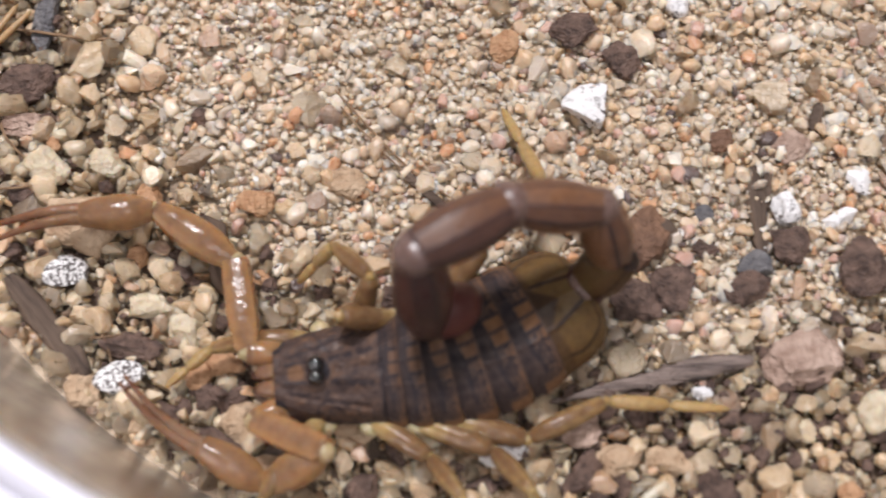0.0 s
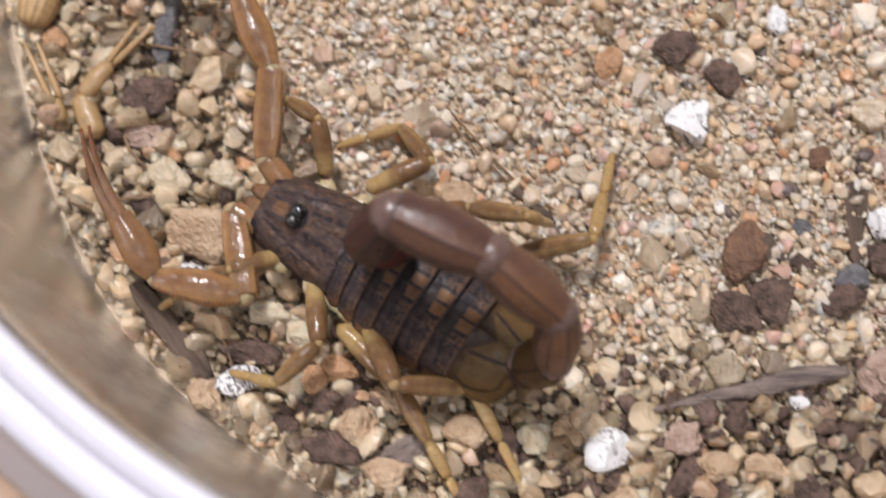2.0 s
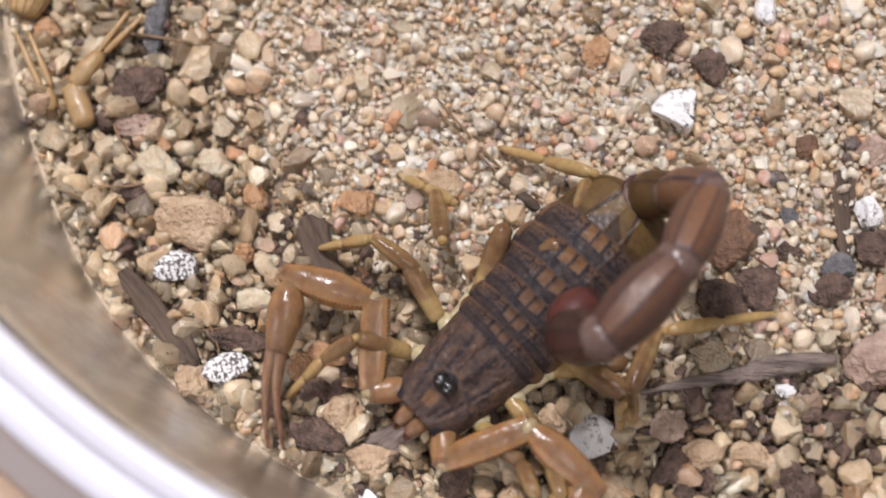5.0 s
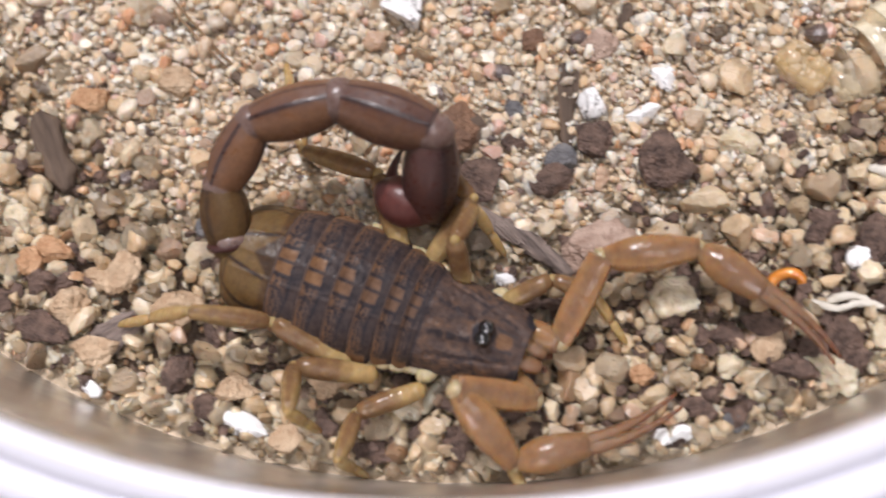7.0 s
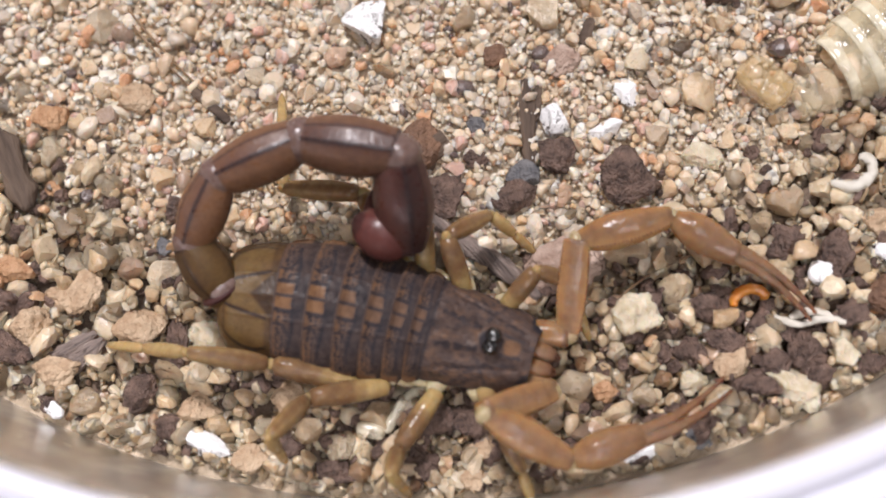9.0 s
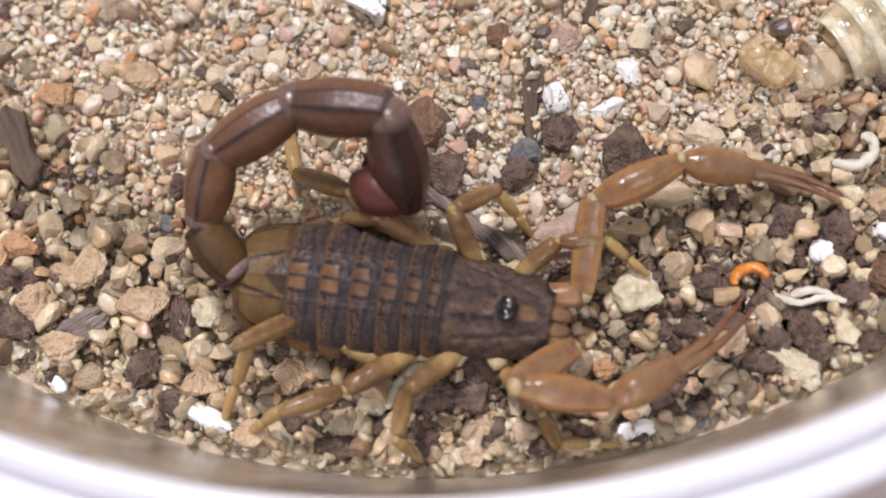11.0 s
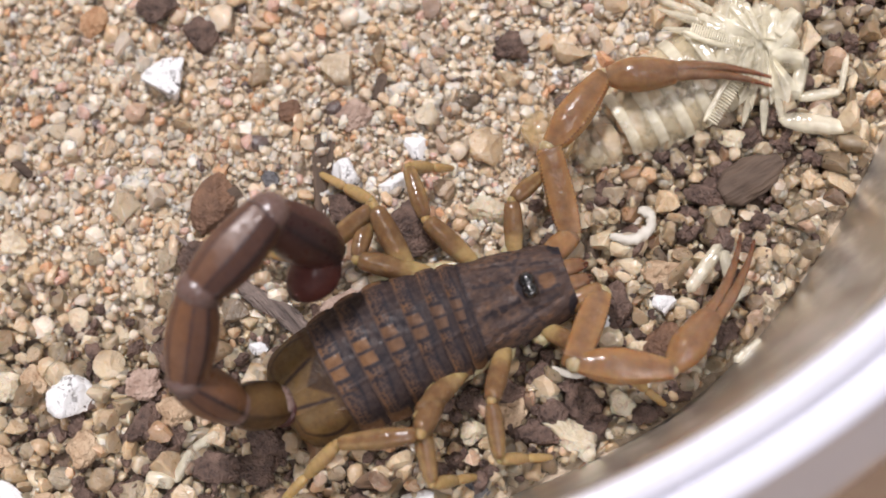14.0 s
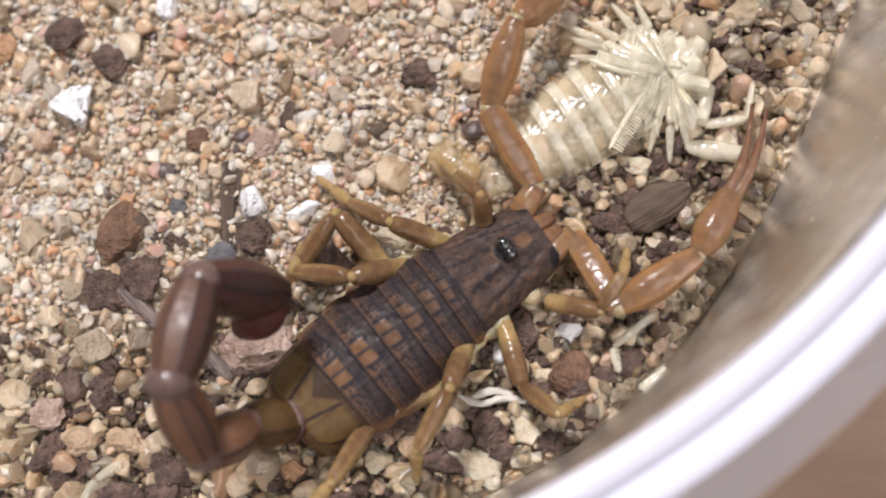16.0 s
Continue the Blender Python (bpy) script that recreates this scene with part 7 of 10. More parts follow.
    walk(part["PR", 0], [
        (0, pose(0.00620, -0.00170, 0.00300, 0.0, -9.4, -6.0)), (0.8, pose(0.00620, -0.00170, 0.00300, 0.0, -9.4, -6.0)), (1, pose(0.00620, -0.00170, 0.00300, -0.0, 0.1, -0.2)),
        (1.5, pose(0.00620, -0.00170, 0.00300, 0.0, -10.8, -20.8)), (2, pose(0.00620, -0.00170, 0.00300, 0.0, -12.2, -19.4)), (2.5, pose(0.00620, -0.00170, 0.00300, 0.0, -8.0, -25.1)),
        (3, pose(0.00620, -0.00170, 0.00300, -0.0, -6.6, -25.0)), (3.2, pose(0.00620, -0.00170, 0.00300, -0.0, -6.6, -25.0)), (5.5, pose(0.00620, -0.00170, 0.00300, 0.0, -4.9, -37.6)),
        (6, pose(0.00620, -0.00170, 0.00300, 0.0, -10.8, -11.3)), (6.5, pose(0.00620, -0.00170, 0.00300, -0.0, -1.2, -23.9)), (7, pose(0.00620, -0.00170, 0.00300, 0.0, 8.8, -20.0)),
        (7.6, pose(0.00620, -0.00170, 0.00300, -0.0, 8.4, -1.6)), (9.2, pose(0.00620, -0.00170, 0.00300, -0.0, 8.4, -1.6)), (11.5, pose(0.00620, -0.00170, 0.00300, 0.0, 5.6, 5.5)),
        (12, pose(0.00620, -0.00170, 0.00300, -0.0, -1.9, 6.7)), (12.5, pose(0.00620, -0.00170, 0.00300, 0.0, 7.7, -5.5)), (13, pose(0.00620, -0.00170, 0.00300, 0.0, 1.1, 0.6)),
        (13.5, pose(0.00620, -0.00170, 0.00300, -0.0, -1.4, -4.5)), (14, pose(0.00620, -0.00170, 0.00300, 0.0, 2.7, -3.2)), (14.5, pose(0.00620, -0.00170, 0.00300, 0.0, 5.9, -0.1)),
        (15, pose(0.00620, -0.00170, 0.00300, 0.0, 6.1, 13.5)), (15.5, pose(0.00620, -0.00170, 0.00300, -0.0, 8.6, 6.9)), (16, pose(0.00620, -0.00170, 0.00300, 0.0, 5.6, 6.5)),
    ])
    walk(part["PR", 1], [
        (0, pose(0.00914, -0.00201, 0.00349, 0.0, 3.2, -84.8)), (0.8, pose(0.00914, -0.00201, 0.00349, 0.0, 3.2, -84.8)), (1, pose(0.00920, -0.00171, 0.00299, -0.0, -9.0, -83.7)),
        (1.5, pose(0.00895, -0.00275, 0.00356, 0.0, -10.8, -61.8)), (2, pose(0.00897, -0.00267, 0.00363, 0.0, -10.8, -63.3)), (2.5, pose(0.00889, -0.00296, 0.00342, 0.0, -7.6, -62.2)),
        (3, pose(0.00890, -0.00296, 0.00334, 0.0, -9.6, -64.2)), (3.2, pose(0.00890, -0.00296, 0.00334, 0.0, -9.6, -64.2)), (4.35, pose(0.00873, -0.00324, 0.00330, 0.1, -9.2, -104.8)),
        (5.5, pose(0.00857, -0.00352, 0.00326, 0.0, -8.8, -145.3)), (6, pose(0.00909, -0.00228, 0.00356, -0.0, -23.5, -140.4)), (6.5, pose(0.00894, -0.00291, 0.00306, 0.0, 6.3, -161.0)),
        (7, pose(0.00899, -0.00271, 0.00254, 0.0, -38.1, -161.4)), (7.6, pose(0.00917, -0.00179, 0.00256, -0.0, -41.4, -139.0)), (9.2, pose(0.00917, -0.00179, 0.00256, -0.0, -41.4, -139.0)),
        (11.5, pose(0.00917, -0.00141, 0.00271, -0.0, -41.8, -120.1)), (12, pose(0.00918, -0.00135, 0.00310, 0.0, -26.2, -87.2)), (12.5, pose(0.00916, -0.00199, 0.00260, 0.0, -39.4, -135.9)),
        (13, pose(0.00920, -0.00167, 0.00294, 0.0, -35.7, -103.4)), (13.5, pose(0.00919, -0.00193, 0.00307, -0.0, -15.6, -109.4)), (14, pose(0.00919, -0.00187, 0.00286, -0.0, -29.0, -129.5)),
        (14.5, pose(0.00918, -0.00171, 0.00269, 0.0, -36.7, -149.6)), (14.75, pose(0.00914, -0.00135, 0.00269, -0.3, -35.8, -116.8)), (15, pose(0.00910, -0.00100, 0.00268, -0.0, -34.9, -84.4)),
        (15.5, pose(0.00914, -0.00134, 0.00255, 0.0, -17.8, -86.0)), (16, pose(0.00917, -0.00136, 0.00271, 0.0, -12.7, -95.9)),
    ])
    walk(part["PR", 2], [
        (0, pose(0.00974, -0.00857, 0.00312, 0.0, -2.2, -38.4)), (0.8, pose(0.00974, -0.00857, 0.00312, 0.0, -2.2, -38.4)), (1, pose(0.00992, -0.00819, 0.00403, 0.0, -9.2, -40.2)),
        (1.5, pose(0.01201, -0.00846, 0.00480, 0.0, -5.9, -32.2)), (2, pose(0.01188, -0.00847, 0.00487, 0.0, -2.3, -36.5)), (2.5, pose(0.01194, -0.00875, 0.00429, -0.0, -9.1, -32.3)),
        (3, pose(0.01174, -0.00882, 0.00444, -0.0, -11.6, -35.0)), (3.2, pose(0.01174, -0.00882, 0.00444, -0.0, -11.6, -35.0)), (5.5, pose(0.00320, -0.00724, 0.00427, -0.0, 4.1, -64.4)),
        (6, pose(0.00442, -0.00613, 0.00620, 0.0, 35.6, -59.3)), (6.25, pose(0.00358, -0.00559, 0.00427, 8.0, -1.2, -35.9)), (6.5, pose(0.00274, -0.00505, 0.00234, 0.0, -38.1, -12.0)),
        (6.75, pose(0.00340, -0.00471, 0.00448, 2.6, -6.1, -21.4)), (7, pose(0.00407, -0.00437, 0.00662, 0.0, 25.9, -30.1)), (7.6, pose(0.00543, -0.00503, 0.00693, 0.0, 17.4, -11.2)),
        (9.2, pose(0.00543, -0.00503, 0.00693, 0.0, 17.4, -11.2)), (11.5, pose(0.00671, -0.00567, 0.00711, 0.0, 13.0, 6.1)), (12, pose(0.00947, -0.00727, 0.00601, 0.0, 18.6, -4.2)),
        (12.5, pose(0.00550, -0.00553, 0.00679, 0.0, 21.1, -11.8)), (13, pose(0.00796, -0.00688, 0.00679, 0.0, 17.9, 5.0)), (13.5, pose(0.00708, -0.00793, 0.00485, 0.0, 3.3, -2.1)),
        (14, pose(0.00552, -0.00632, 0.00606, 0.0, 6.5, -23.3)), (14.5, pose(0.00462, -0.00438, 0.00663, -0.0, 18.0, -16.9)), (15, pose(0.00963, -0.00639, 0.00646, 0.0, 8.0, 11.4)),
        (15.5, pose(0.00958, -0.00761, 0.00457, 0.0, 0.9, 5.8)), (16, pose(0.00850, -0.00776, 0.00416, 0.0, -3.0, -1.9)),
    ])
    walk(part["PR", 3], [
        (0, pose(0.01499, -0.01273, 0.00338, 0.0, -3.6, -0.9)), (0.8, pose(0.01499, -0.01273, 0.00338, 0.0, -3.6, -0.9)), (1, pose(0.01497, -0.01245, 0.00510, 0.0, 1.5, -4.7)),
        (1.5, pose(0.01766, -0.01201, 0.00549, 0.0, 1.0, 10.5)), (2, pose(0.01726, -0.01245, 0.00513, 0.0, 11.4, 5.9)), (2.5, pose(0.01753, -0.01229, 0.00535, -0.0, 5.6, -3.5)),
        (3, pose(0.01712, -0.01258, 0.00579, 0.0, 8.8, 1.4)), (3.2, pose(0.01712, -0.01258, 0.00579, 0.0, 8.8, 1.4)), (5.5, pose(0.00610, -0.01326, 0.00380, -0.0, 8.3, 52.6)),
        (6, pose(0.00720, -0.01082, 0.00230, -0.0, 7.3, 63.8)), (6.5, pose(0.00790, -0.00615, 0.00647, 0.0, 22.0, 47.2)), (7, pose(0.00928, -0.00740, 0.00369, 0.0, 2.4, 36.0)),
        (7.6, pose(0.01170, -0.00627, 0.00492, 0.0, 5.9, 36.6)), (9.2, pose(0.01170, -0.00627, 0.00492, 0.0, 5.9, 36.6)), (11.5, pose(0.01320, -0.00498, 0.00561, 0.0, 10.9, 42.4)),
        (12, pose(0.01580, -0.00774, 0.00387, 0.0, 12.7, 28.8)), (12.5, pose(0.01161, -0.00682, 0.00437, 0.0, 4.5, 27.5)), (13, pose(0.01431, -0.00632, 0.00473, -0.0, 11.9, 31.0)),
        (13.5, pose(0.01376, -0.00818, 0.00446, -0.0, 8.5, 34.1)), (14, pose(0.01163, -0.00896, 0.00530, -0.0, 16.3, 33.4)), (14.5, pose(0.01072, -0.00623, 0.00456, -0.0, 0.8, 32.2)),
        (15, pose(0.01613, -0.00508, 0.00552, 0.0, 0.4, 35.5)), (15.5, pose(0.01625, -0.00694, 0.00447, 0.0, 1.2, 26.5)), (16, pose(0.01519, -0.00799, 0.00450, 0.0, 4.0, 25.8)),
    ])
    walk(part["L", 0, 0], [
        (0, pose(0.00420, 0.00250, 0.00260, 2.5, -23.4, 50.9)), (2.5, pose(0.00420, 0.00250, 0.00260, 2.5, -23.4, 50.9)), (3, pose(0.00420, 0.00250, 0.00260, 2.4, -23.4, 50.6)),
        (3.2, pose(0.00420, 0.00250, 0.00260, 2.4, -23.4, 50.6)), (5.5, pose(0.00448, 0.00330, 0.00260, 0.0, -10.5, 100.6)), (6, pose(0.00420, 0.00250, 0.00260, 2.5, -23.4, 50.9)),
        (6.5, pose(0.00420, 0.00250, 0.00260, 2.1, -22.0, 42.3)), (7, pose(0.00420, 0.00250, 0.00260, 2.1, -11.1, 46.3)), (7.6, pose(0.00420, 0.00250, 0.00260, 0.0, -33.9, 61.9)),
        (9.2, pose(0.00420, 0.00250, 0.00260, 0.0, -33.9, 61.9)), (11.5, pose(0.00420, 0.00250, 0.00260, 0.0, -22.5, 46.9)), (12, pose(0.00420, 0.00250, 0.00260, 2.9, -27.4, 61.2)),
        (12.5, pose(0.00448, 0.00330, 0.00260, 0.0, -33.0, 42.3)), (13, pose(0.00420, 0.00250, 0.00260, 2.8, -24.2, 61.2)), (13.5, pose(0.00420, 0.00250, 0.00260, 2.9, -19.7, 73.7)),
        (14, pose(0.00420, 0.00250, 0.00260, 2.9, -15.8, 72.6)), (14.5, pose(0.00420, 0.00250, 0.00260, 1.8, -18.4, 35.4)), (15, pose(0.00420, 0.00250, 0.00260, 2.4, -17.0, 51.4)),
        (15.5, pose(0.00420, 0.00250, 0.00260, 2.5, -23.4, 50.9)), (16, pose(0.00420, 0.00250, 0.00260, 0.0, -66.5, 62.6)),
    ])
    walk(part["L", 0, 1], [
        (0, pose(0.00675, 0.00564, 0.00434, 2.2, 24.0, 46.7)), (2.5, pose(0.00675, 0.00564, 0.00434, 2.2, 24.0, 46.7)), (3, pose(0.00676, 0.00562, 0.00435, 2.1, 24.3, 42.4)),
        (3.2, pose(0.00676, 0.00562, 0.00435, 2.1, 24.3, 42.4)), (5.5, pose(0.00368, 0.00755, 0.00340, 0.0, -33.8, 75.7)), (6, pose(0.00675, 0.00564, 0.00434, 2.2, 24.0, 46.7)),
        (6.5, pose(0.00721, 0.00525, 0.00425, 0.7, 27.8, 12.7)), (7, pose(0.00718, 0.00562, 0.00345, -0.0, 4.6, -0.7)), (7.6, pose(0.00592, 0.00572, 0.00505, 0.0, 41.3, 4.8)),
        (9.2, pose(0.00592, 0.00572, 0.00505, 0.0, 41.3, 4.8)), (11.5, pose(0.00698, 0.00547, 0.00428, 0.0, -4.6, 18.7)), (12, pose(0.00608, 0.00593, 0.00462, 1.6, 29.6, 29.2)),
        (12.5, pose(0.00721, 0.00578, 0.00499, 0.0, 1.8, -24.5)), (13, pose(0.00614, 0.00602, 0.00440, 1.8, 24.9, 36.1)), (13.5, pose(0.00536, 0.00648, 0.00408, 1.7, 39.4, 28.5)),
        (14, pose(0.00546, 0.00654, 0.00380, 1.2, 16.9, 24.6)), (14.5, pose(0.00760, 0.00492, 0.00399, -1.6, 8.6, -33.1)), (14.75, pose(0.00721, 0.00535, 0.00394, -1.0, 12.5, 5.5)),
        (15, pose(0.00683, 0.00579, 0.00389, 2.1, 15.2, 44.7)), (15.5, pose(0.00675, 0.00564, 0.00434, 2.2, 24.0, 46.7)), (16, pose(0.00501, 0.00406, 0.00663, 0.0, 35.9, 96.4)),
    ])
    walk(part["L", 0, 2], [
        (0, pose(0.00875, 0.00776, 0.00305, 2.8, 33.6, 55.2)), (2.5, pose(0.00875, 0.00776, 0.00305, 2.8, 33.6, 55.2)), (2.75, pose(0.00883, 0.00768, 0.00304, 0.4, 34.2, 11.5)),
        (3, pose(0.00891, 0.00759, 0.00303, -1.8, 33.3, -32.2)), (3.2, pose(0.00891, 0.00759, 0.00303, -1.8, 33.3, -32.2)), (4.35, pose(0.00883, 0.00768, 0.00304, 0.4, 34.2, 11.5)),
        (5.5, pose(0.00434, 0.01013, 0.00519, 0.0, 64.6, 5.5)), (6, pose(0.00875, 0.00776, 0.00305, 2.8, 33.6, 55.2)), (6.25, pose(0.00937, 0.00682, 0.00290, -0.9, 32.2, 7.0)),
        (6.5, pose(0.00998, 0.00587, 0.00276, -2.1, 28.9, -39.9)), (7, pose(0.01037, 0.00558, 0.00319, -1.8, 35.2, -32.0)), (7.6, pose(0.00832, 0.00593, 0.00294, 0.0, 26.9, -54.7)),
        (9.2, pose(0.00832, 0.00593, 0.00294, 0.0, 26.9, -54.7)), (10.35, pose(0.00971, 0.00635, 0.00272, -1.8, 25.2, -32.2)), (11.5, pose(0.01000, 0.00649, 0.00454, 0.0, 35.9, 6.8)),
        (12, pose(0.00851, 0.00728, 0.00304, 2.8, 33.5, 56.2)), (12.25, pose(0.00945, 0.00645, 0.00298, -1.3, 31.3, 6.6)), (12.5, pose(0.01012, 0.00446, 0.00490, 0.0, 45.5, -26.8)),
        (12.75, pose(0.00944, 0.00667, 0.00299, -1.4, 31.4, 4.7)), (13, pose(0.00848, 0.00773, 0.00306, 2.7, 33.7, 52.4)), (13.5, pose(0.00754, 0.00766, 0.00205, 2.1, 19.6, 44.0)),
        (14, pose(0.00825, 0.00781, 0.00287, 2.5, 30.8, 49.2)), (14.25, pose(0.00925, 0.00550, 0.00319, 2.5, 36.3, 6.7)), (14.5, pose(0.01025, 0.00319, 0.00352, -2.3, 40.3, -38.9)),
        (14.75, pose(0.00964, 0.00558, 0.00328, 2.2, 37.8, 10.3)), (15, pose(0.00902, 0.00796, 0.00304, 2.8, 33.5, 57.0)), (15.5, pose(0.00875, 0.00776, 0.00305, 2.8, 33.6, 55.2)),
        (16, pose(0.00472, 0.00664, 0.00476, 0.0, 48.9, 94.4)),
    ])
    walk(part["L", 1, 0], [
        (0, pose(0.00150, 0.00300, 0.00260, 1.7, -5.9, 142.8)), (0.8, pose(0.00150, 0.00300, 0.00260, 1.7, -5.9, 142.8)), (1, pose(0.00150, 0.00300, 0.00260, 0.0, -24.1, 178.0)),
        (1.5, pose(0.00150, 0.00300, 0.00260, 0.0, -25.6, 139.8)), (2, pose(0.00150, 0.00300, 0.00260, 0.0, -16.5, 127.7)), (2.5, pose(0.00150, 0.00300, 0.00260, 0.0, -16.5, 127.7)),
        (3, pose(0.00150, 0.00300, 0.00260, 0.0, -16.5, 127.7)), (3.2, pose(0.00150, 0.00300, 0.00260, 0.0, -16.5, 127.7)), (5.5, pose(0.00150, 0.00300, 0.00260, 2.8, -0.4, 77.9)),
        (6, pose(0.00150, 0.00300, 0.00260, 3.0, -17.0, 90.1)), (6.5, pose(0.00150, 0.00300, 0.00260, 2.6, -20.9, 56.8)), (6.75, pose(0.00150, 0.00300, 0.00260, 11.9, -39.2, 91.2)),
        (7, pose(0.00150, 0.00300, 0.00260, 0.0, -62.3, 119.5)), (7.6, pose(0.00150, 0.00300, 0.00260, 0.0, -43.8, 125.0)), (9.2, pose(0.00150, 0.00300, 0.00260, 0.0, -43.8, 125.0)),
        (11.5, pose(0.00150, 0.00300, 0.00260, 0.0, -45.8, 126.2)), (12, pose(0.00166, 0.00460, 0.00260, 0.0, -15.9, 91.8)), (12.5, pose(0.00150, 0.00300, 0.00260, 0.0, -46.7, 122.0)),
        (13, pose(0.00150, 0.00300, 0.00260, 0.0, -52.3, 170.5)), (13.5, pose(0.00162, 0.00420, 0.00260, 0.0, -20.6, 133.3)), (14, pose(0.00150, 0.00300, 0.00260, 2.7, -20.7, 119.0)),
        (14.5, pose(0.00158, 0.00380, 0.00260, 0.0, -32.5, 122.5)), (15, pose(0.00158, 0.00380, 0.00260, 0.0, -19.8, 125.4)), (15.5, pose(0.00162, 0.00420, 0.00260, 0.0, -26.2, 135.0)),
        (16, pose(0.00150, 0.00300, 0.00260, 0.0, -32.0, 128.5)),
    ])
    walk(part["L", 1, 1], [
        (0, pose(-0.00262, 0.00613, 0.00314, 2.7, -26.9, 122.5)), (0.8, pose(-0.00262, 0.00613, 0.00314, 2.7, -26.9, 122.5)), (1, pose(-0.00324, 0.00317, 0.00472, 0.0, 31.4, 121.7)),
        (1.25, pose(-0.00258, 0.00482, 0.00453, 3.5, 20.5, 81.4)), (1.5, pose(-0.00208, 0.00603, 0.00485, 0.0, -2.5, 54.7)), (2, pose(-0.00155, 0.00695, 0.00407, 0.0, -1.9, 74.1)),
        (2.5, pose(-0.00155, 0.00695, 0.00407, 0.0, -1.9, 74.1)), (3, pose(-0.00155, 0.00695, 0.00407, 0.0, -1.9, 74.1)), (3.2, pose(-0.00155, 0.00695, 0.00407, 0.0, -1.9, 74.1)),
        (5.5, pose(0.00259, 0.00808, 0.00264, 2.6, -31.7, 50.4)), (6, pose(0.00149, 0.00797, 0.00412, 0.7, 0.8, 15.1)), (6.25, pose(0.00282, 0.00752, 0.00429, -0.9, 10.5, 46.1)),
        (6.5, pose(0.00416, 0.00706, 0.00445, 3.0, 19.6, 78.2)), (7, pose(0.00031, 0.00511, 0.00720, 0.0, 41.0, 89.1)), (7.6, pose(-0.00065, 0.00607, 0.00620, 0.0, 31.6, 50.7)),
        (9.2, pose(-0.00065, 0.00607, 0.00620, 0.0, 31.6, 50.7)), (11.5, pose(-0.00064, 0.00593, 0.00633, 0.0, 24.6, 35.0)), (12, pose(0.00150, 0.00960, 0.00402, 0.0, 27.7, 26.0)),
        (12.5, pose(-0.00039, 0.00603, 0.00638, 0.0, 19.5, 92.4)), (13, pose(-0.00163, 0.00353, 0.00672, 0.0, 1.6, 115.1)), (13.5, pose(-0.00172, 0.00774, 0.00443, 0.0, 27.9, 79.5)),
        (14, pose(-0.00086, 0.00725, 0.00443, 2.9, 2.7, 88.7)), (14.5, pose(-0.00078, 0.00750, 0.00540, 0.0, 18.0, 84.1)), (15, pose(-0.00125, 0.00779, 0.00436, 0.0, 42.5, 104.2)),
        (15.5, pose(-0.00168, 0.00750, 0.00490, 0.0, 33.6, 103.3)), (16, pose(-0.00124, 0.00645, 0.00536, 0.0, 29.6, 113.7)),
    ])
    walk(part["L", 1, 2], [
        (0, pose(-0.00463, 0.00929, 0.00503, 6.8, 65.3, 92.4)), (0.8, pose(-0.00463, 0.00929, 0.00503, 6.8, 65.3, 92.4)), (0.9, pose(-0.00490, 0.00798, 0.00419, -3.3, 50.3, 53.7)),
        (1, pose(-0.00513, 0.00622, 0.00253, 0.0, 25.1, 29.3)), (1.5, pose(0.00034, 0.00945, 0.00503, 0.0, 37.2, -8.1)), (2, pose(-0.00040, 0.01098, 0.00421, 0.0, 37.3, 12.5)),
        (2.5, pose(-0.00040, 0.01098, 0.00421, 0.0, 37.3, 12.5)), (3, pose(-0.00040, 0.01098, 0.00421, 0.0, 37.3, 12.5)), (3.2, pose(-0.00040, 0.01098, 0.00421, 0.0, 37.3, 12.5)),
        (5.5, pose(0.00487, 0.01084, 0.00485, -0.3, 61.5, -3.6)), (6, pose(0.00554, 0.00907, 0.00406, 0.4, 44.7, 5.9)), (6.25, pose(0.00526, 0.01000, 0.00355, 4.9, 37.3, 42.8)),
        (6.5, pose(0.00497, 0.01094, 0.00304, 3.2, 29.3, 75.8)), (6.75, pose(0.00286, 0.00957, 0.00391, 10.2, 43.6, 28.8)), (7, pose(0.00036, 0.00828, 0.00445, 0.0, 49.9, -31.8)),
        (7.6, pose(0.00162, 0.00884, 0.00400, 0.0, 43.5, -16.7)), (9.2, pose(0.00162, 0.00884, 0.00400, 0.0, 43.5, -16.7)), (11.5, pose(0.00249, 0.00812, 0.00458, 0.0, 49.7, -37.2)),
        (12, pose(0.00484, 0.01123, 0.00207, 0.0, 21.1, -14.8)), (12.5, pose(-0.00055, 0.00998, 0.00498, 0.0, 45.0, -0.0)), (13, pose(-0.00341, 0.00733, 0.00660, 0.0, 66.1, 23.8)),
        (13.5, pose(-0.00104, 0.01139, 0.00247, 0.0, 25.9, -16.0)), (14, pose(-0.00077, 0.01145, 0.00424, -0.3, 51.7, -4.3)), (14.5, pose(-0.00036, 0.01147, 0.00410, 0.0, 48.6, 6.4)),
        (15, pose(-0.00202, 0.01079, 0.00153, 0.0, 14.8, 13.2)), (15.25, pose(-0.00225, 0.01085, 0.00205, -2.7, 20.9, 56.9)), (15.5, pose(-0.00248, 0.01090, 0.00257, 0.0, 27.1, 102.5)),
        (15.75, pose(-0.00264, 0.01038, 0.00373, -14.4, 46.3, 66.1)), (16, pose(-0.00272, 0.00980, 0.00328, 0.0, 36.4, 101.3)),
    ])
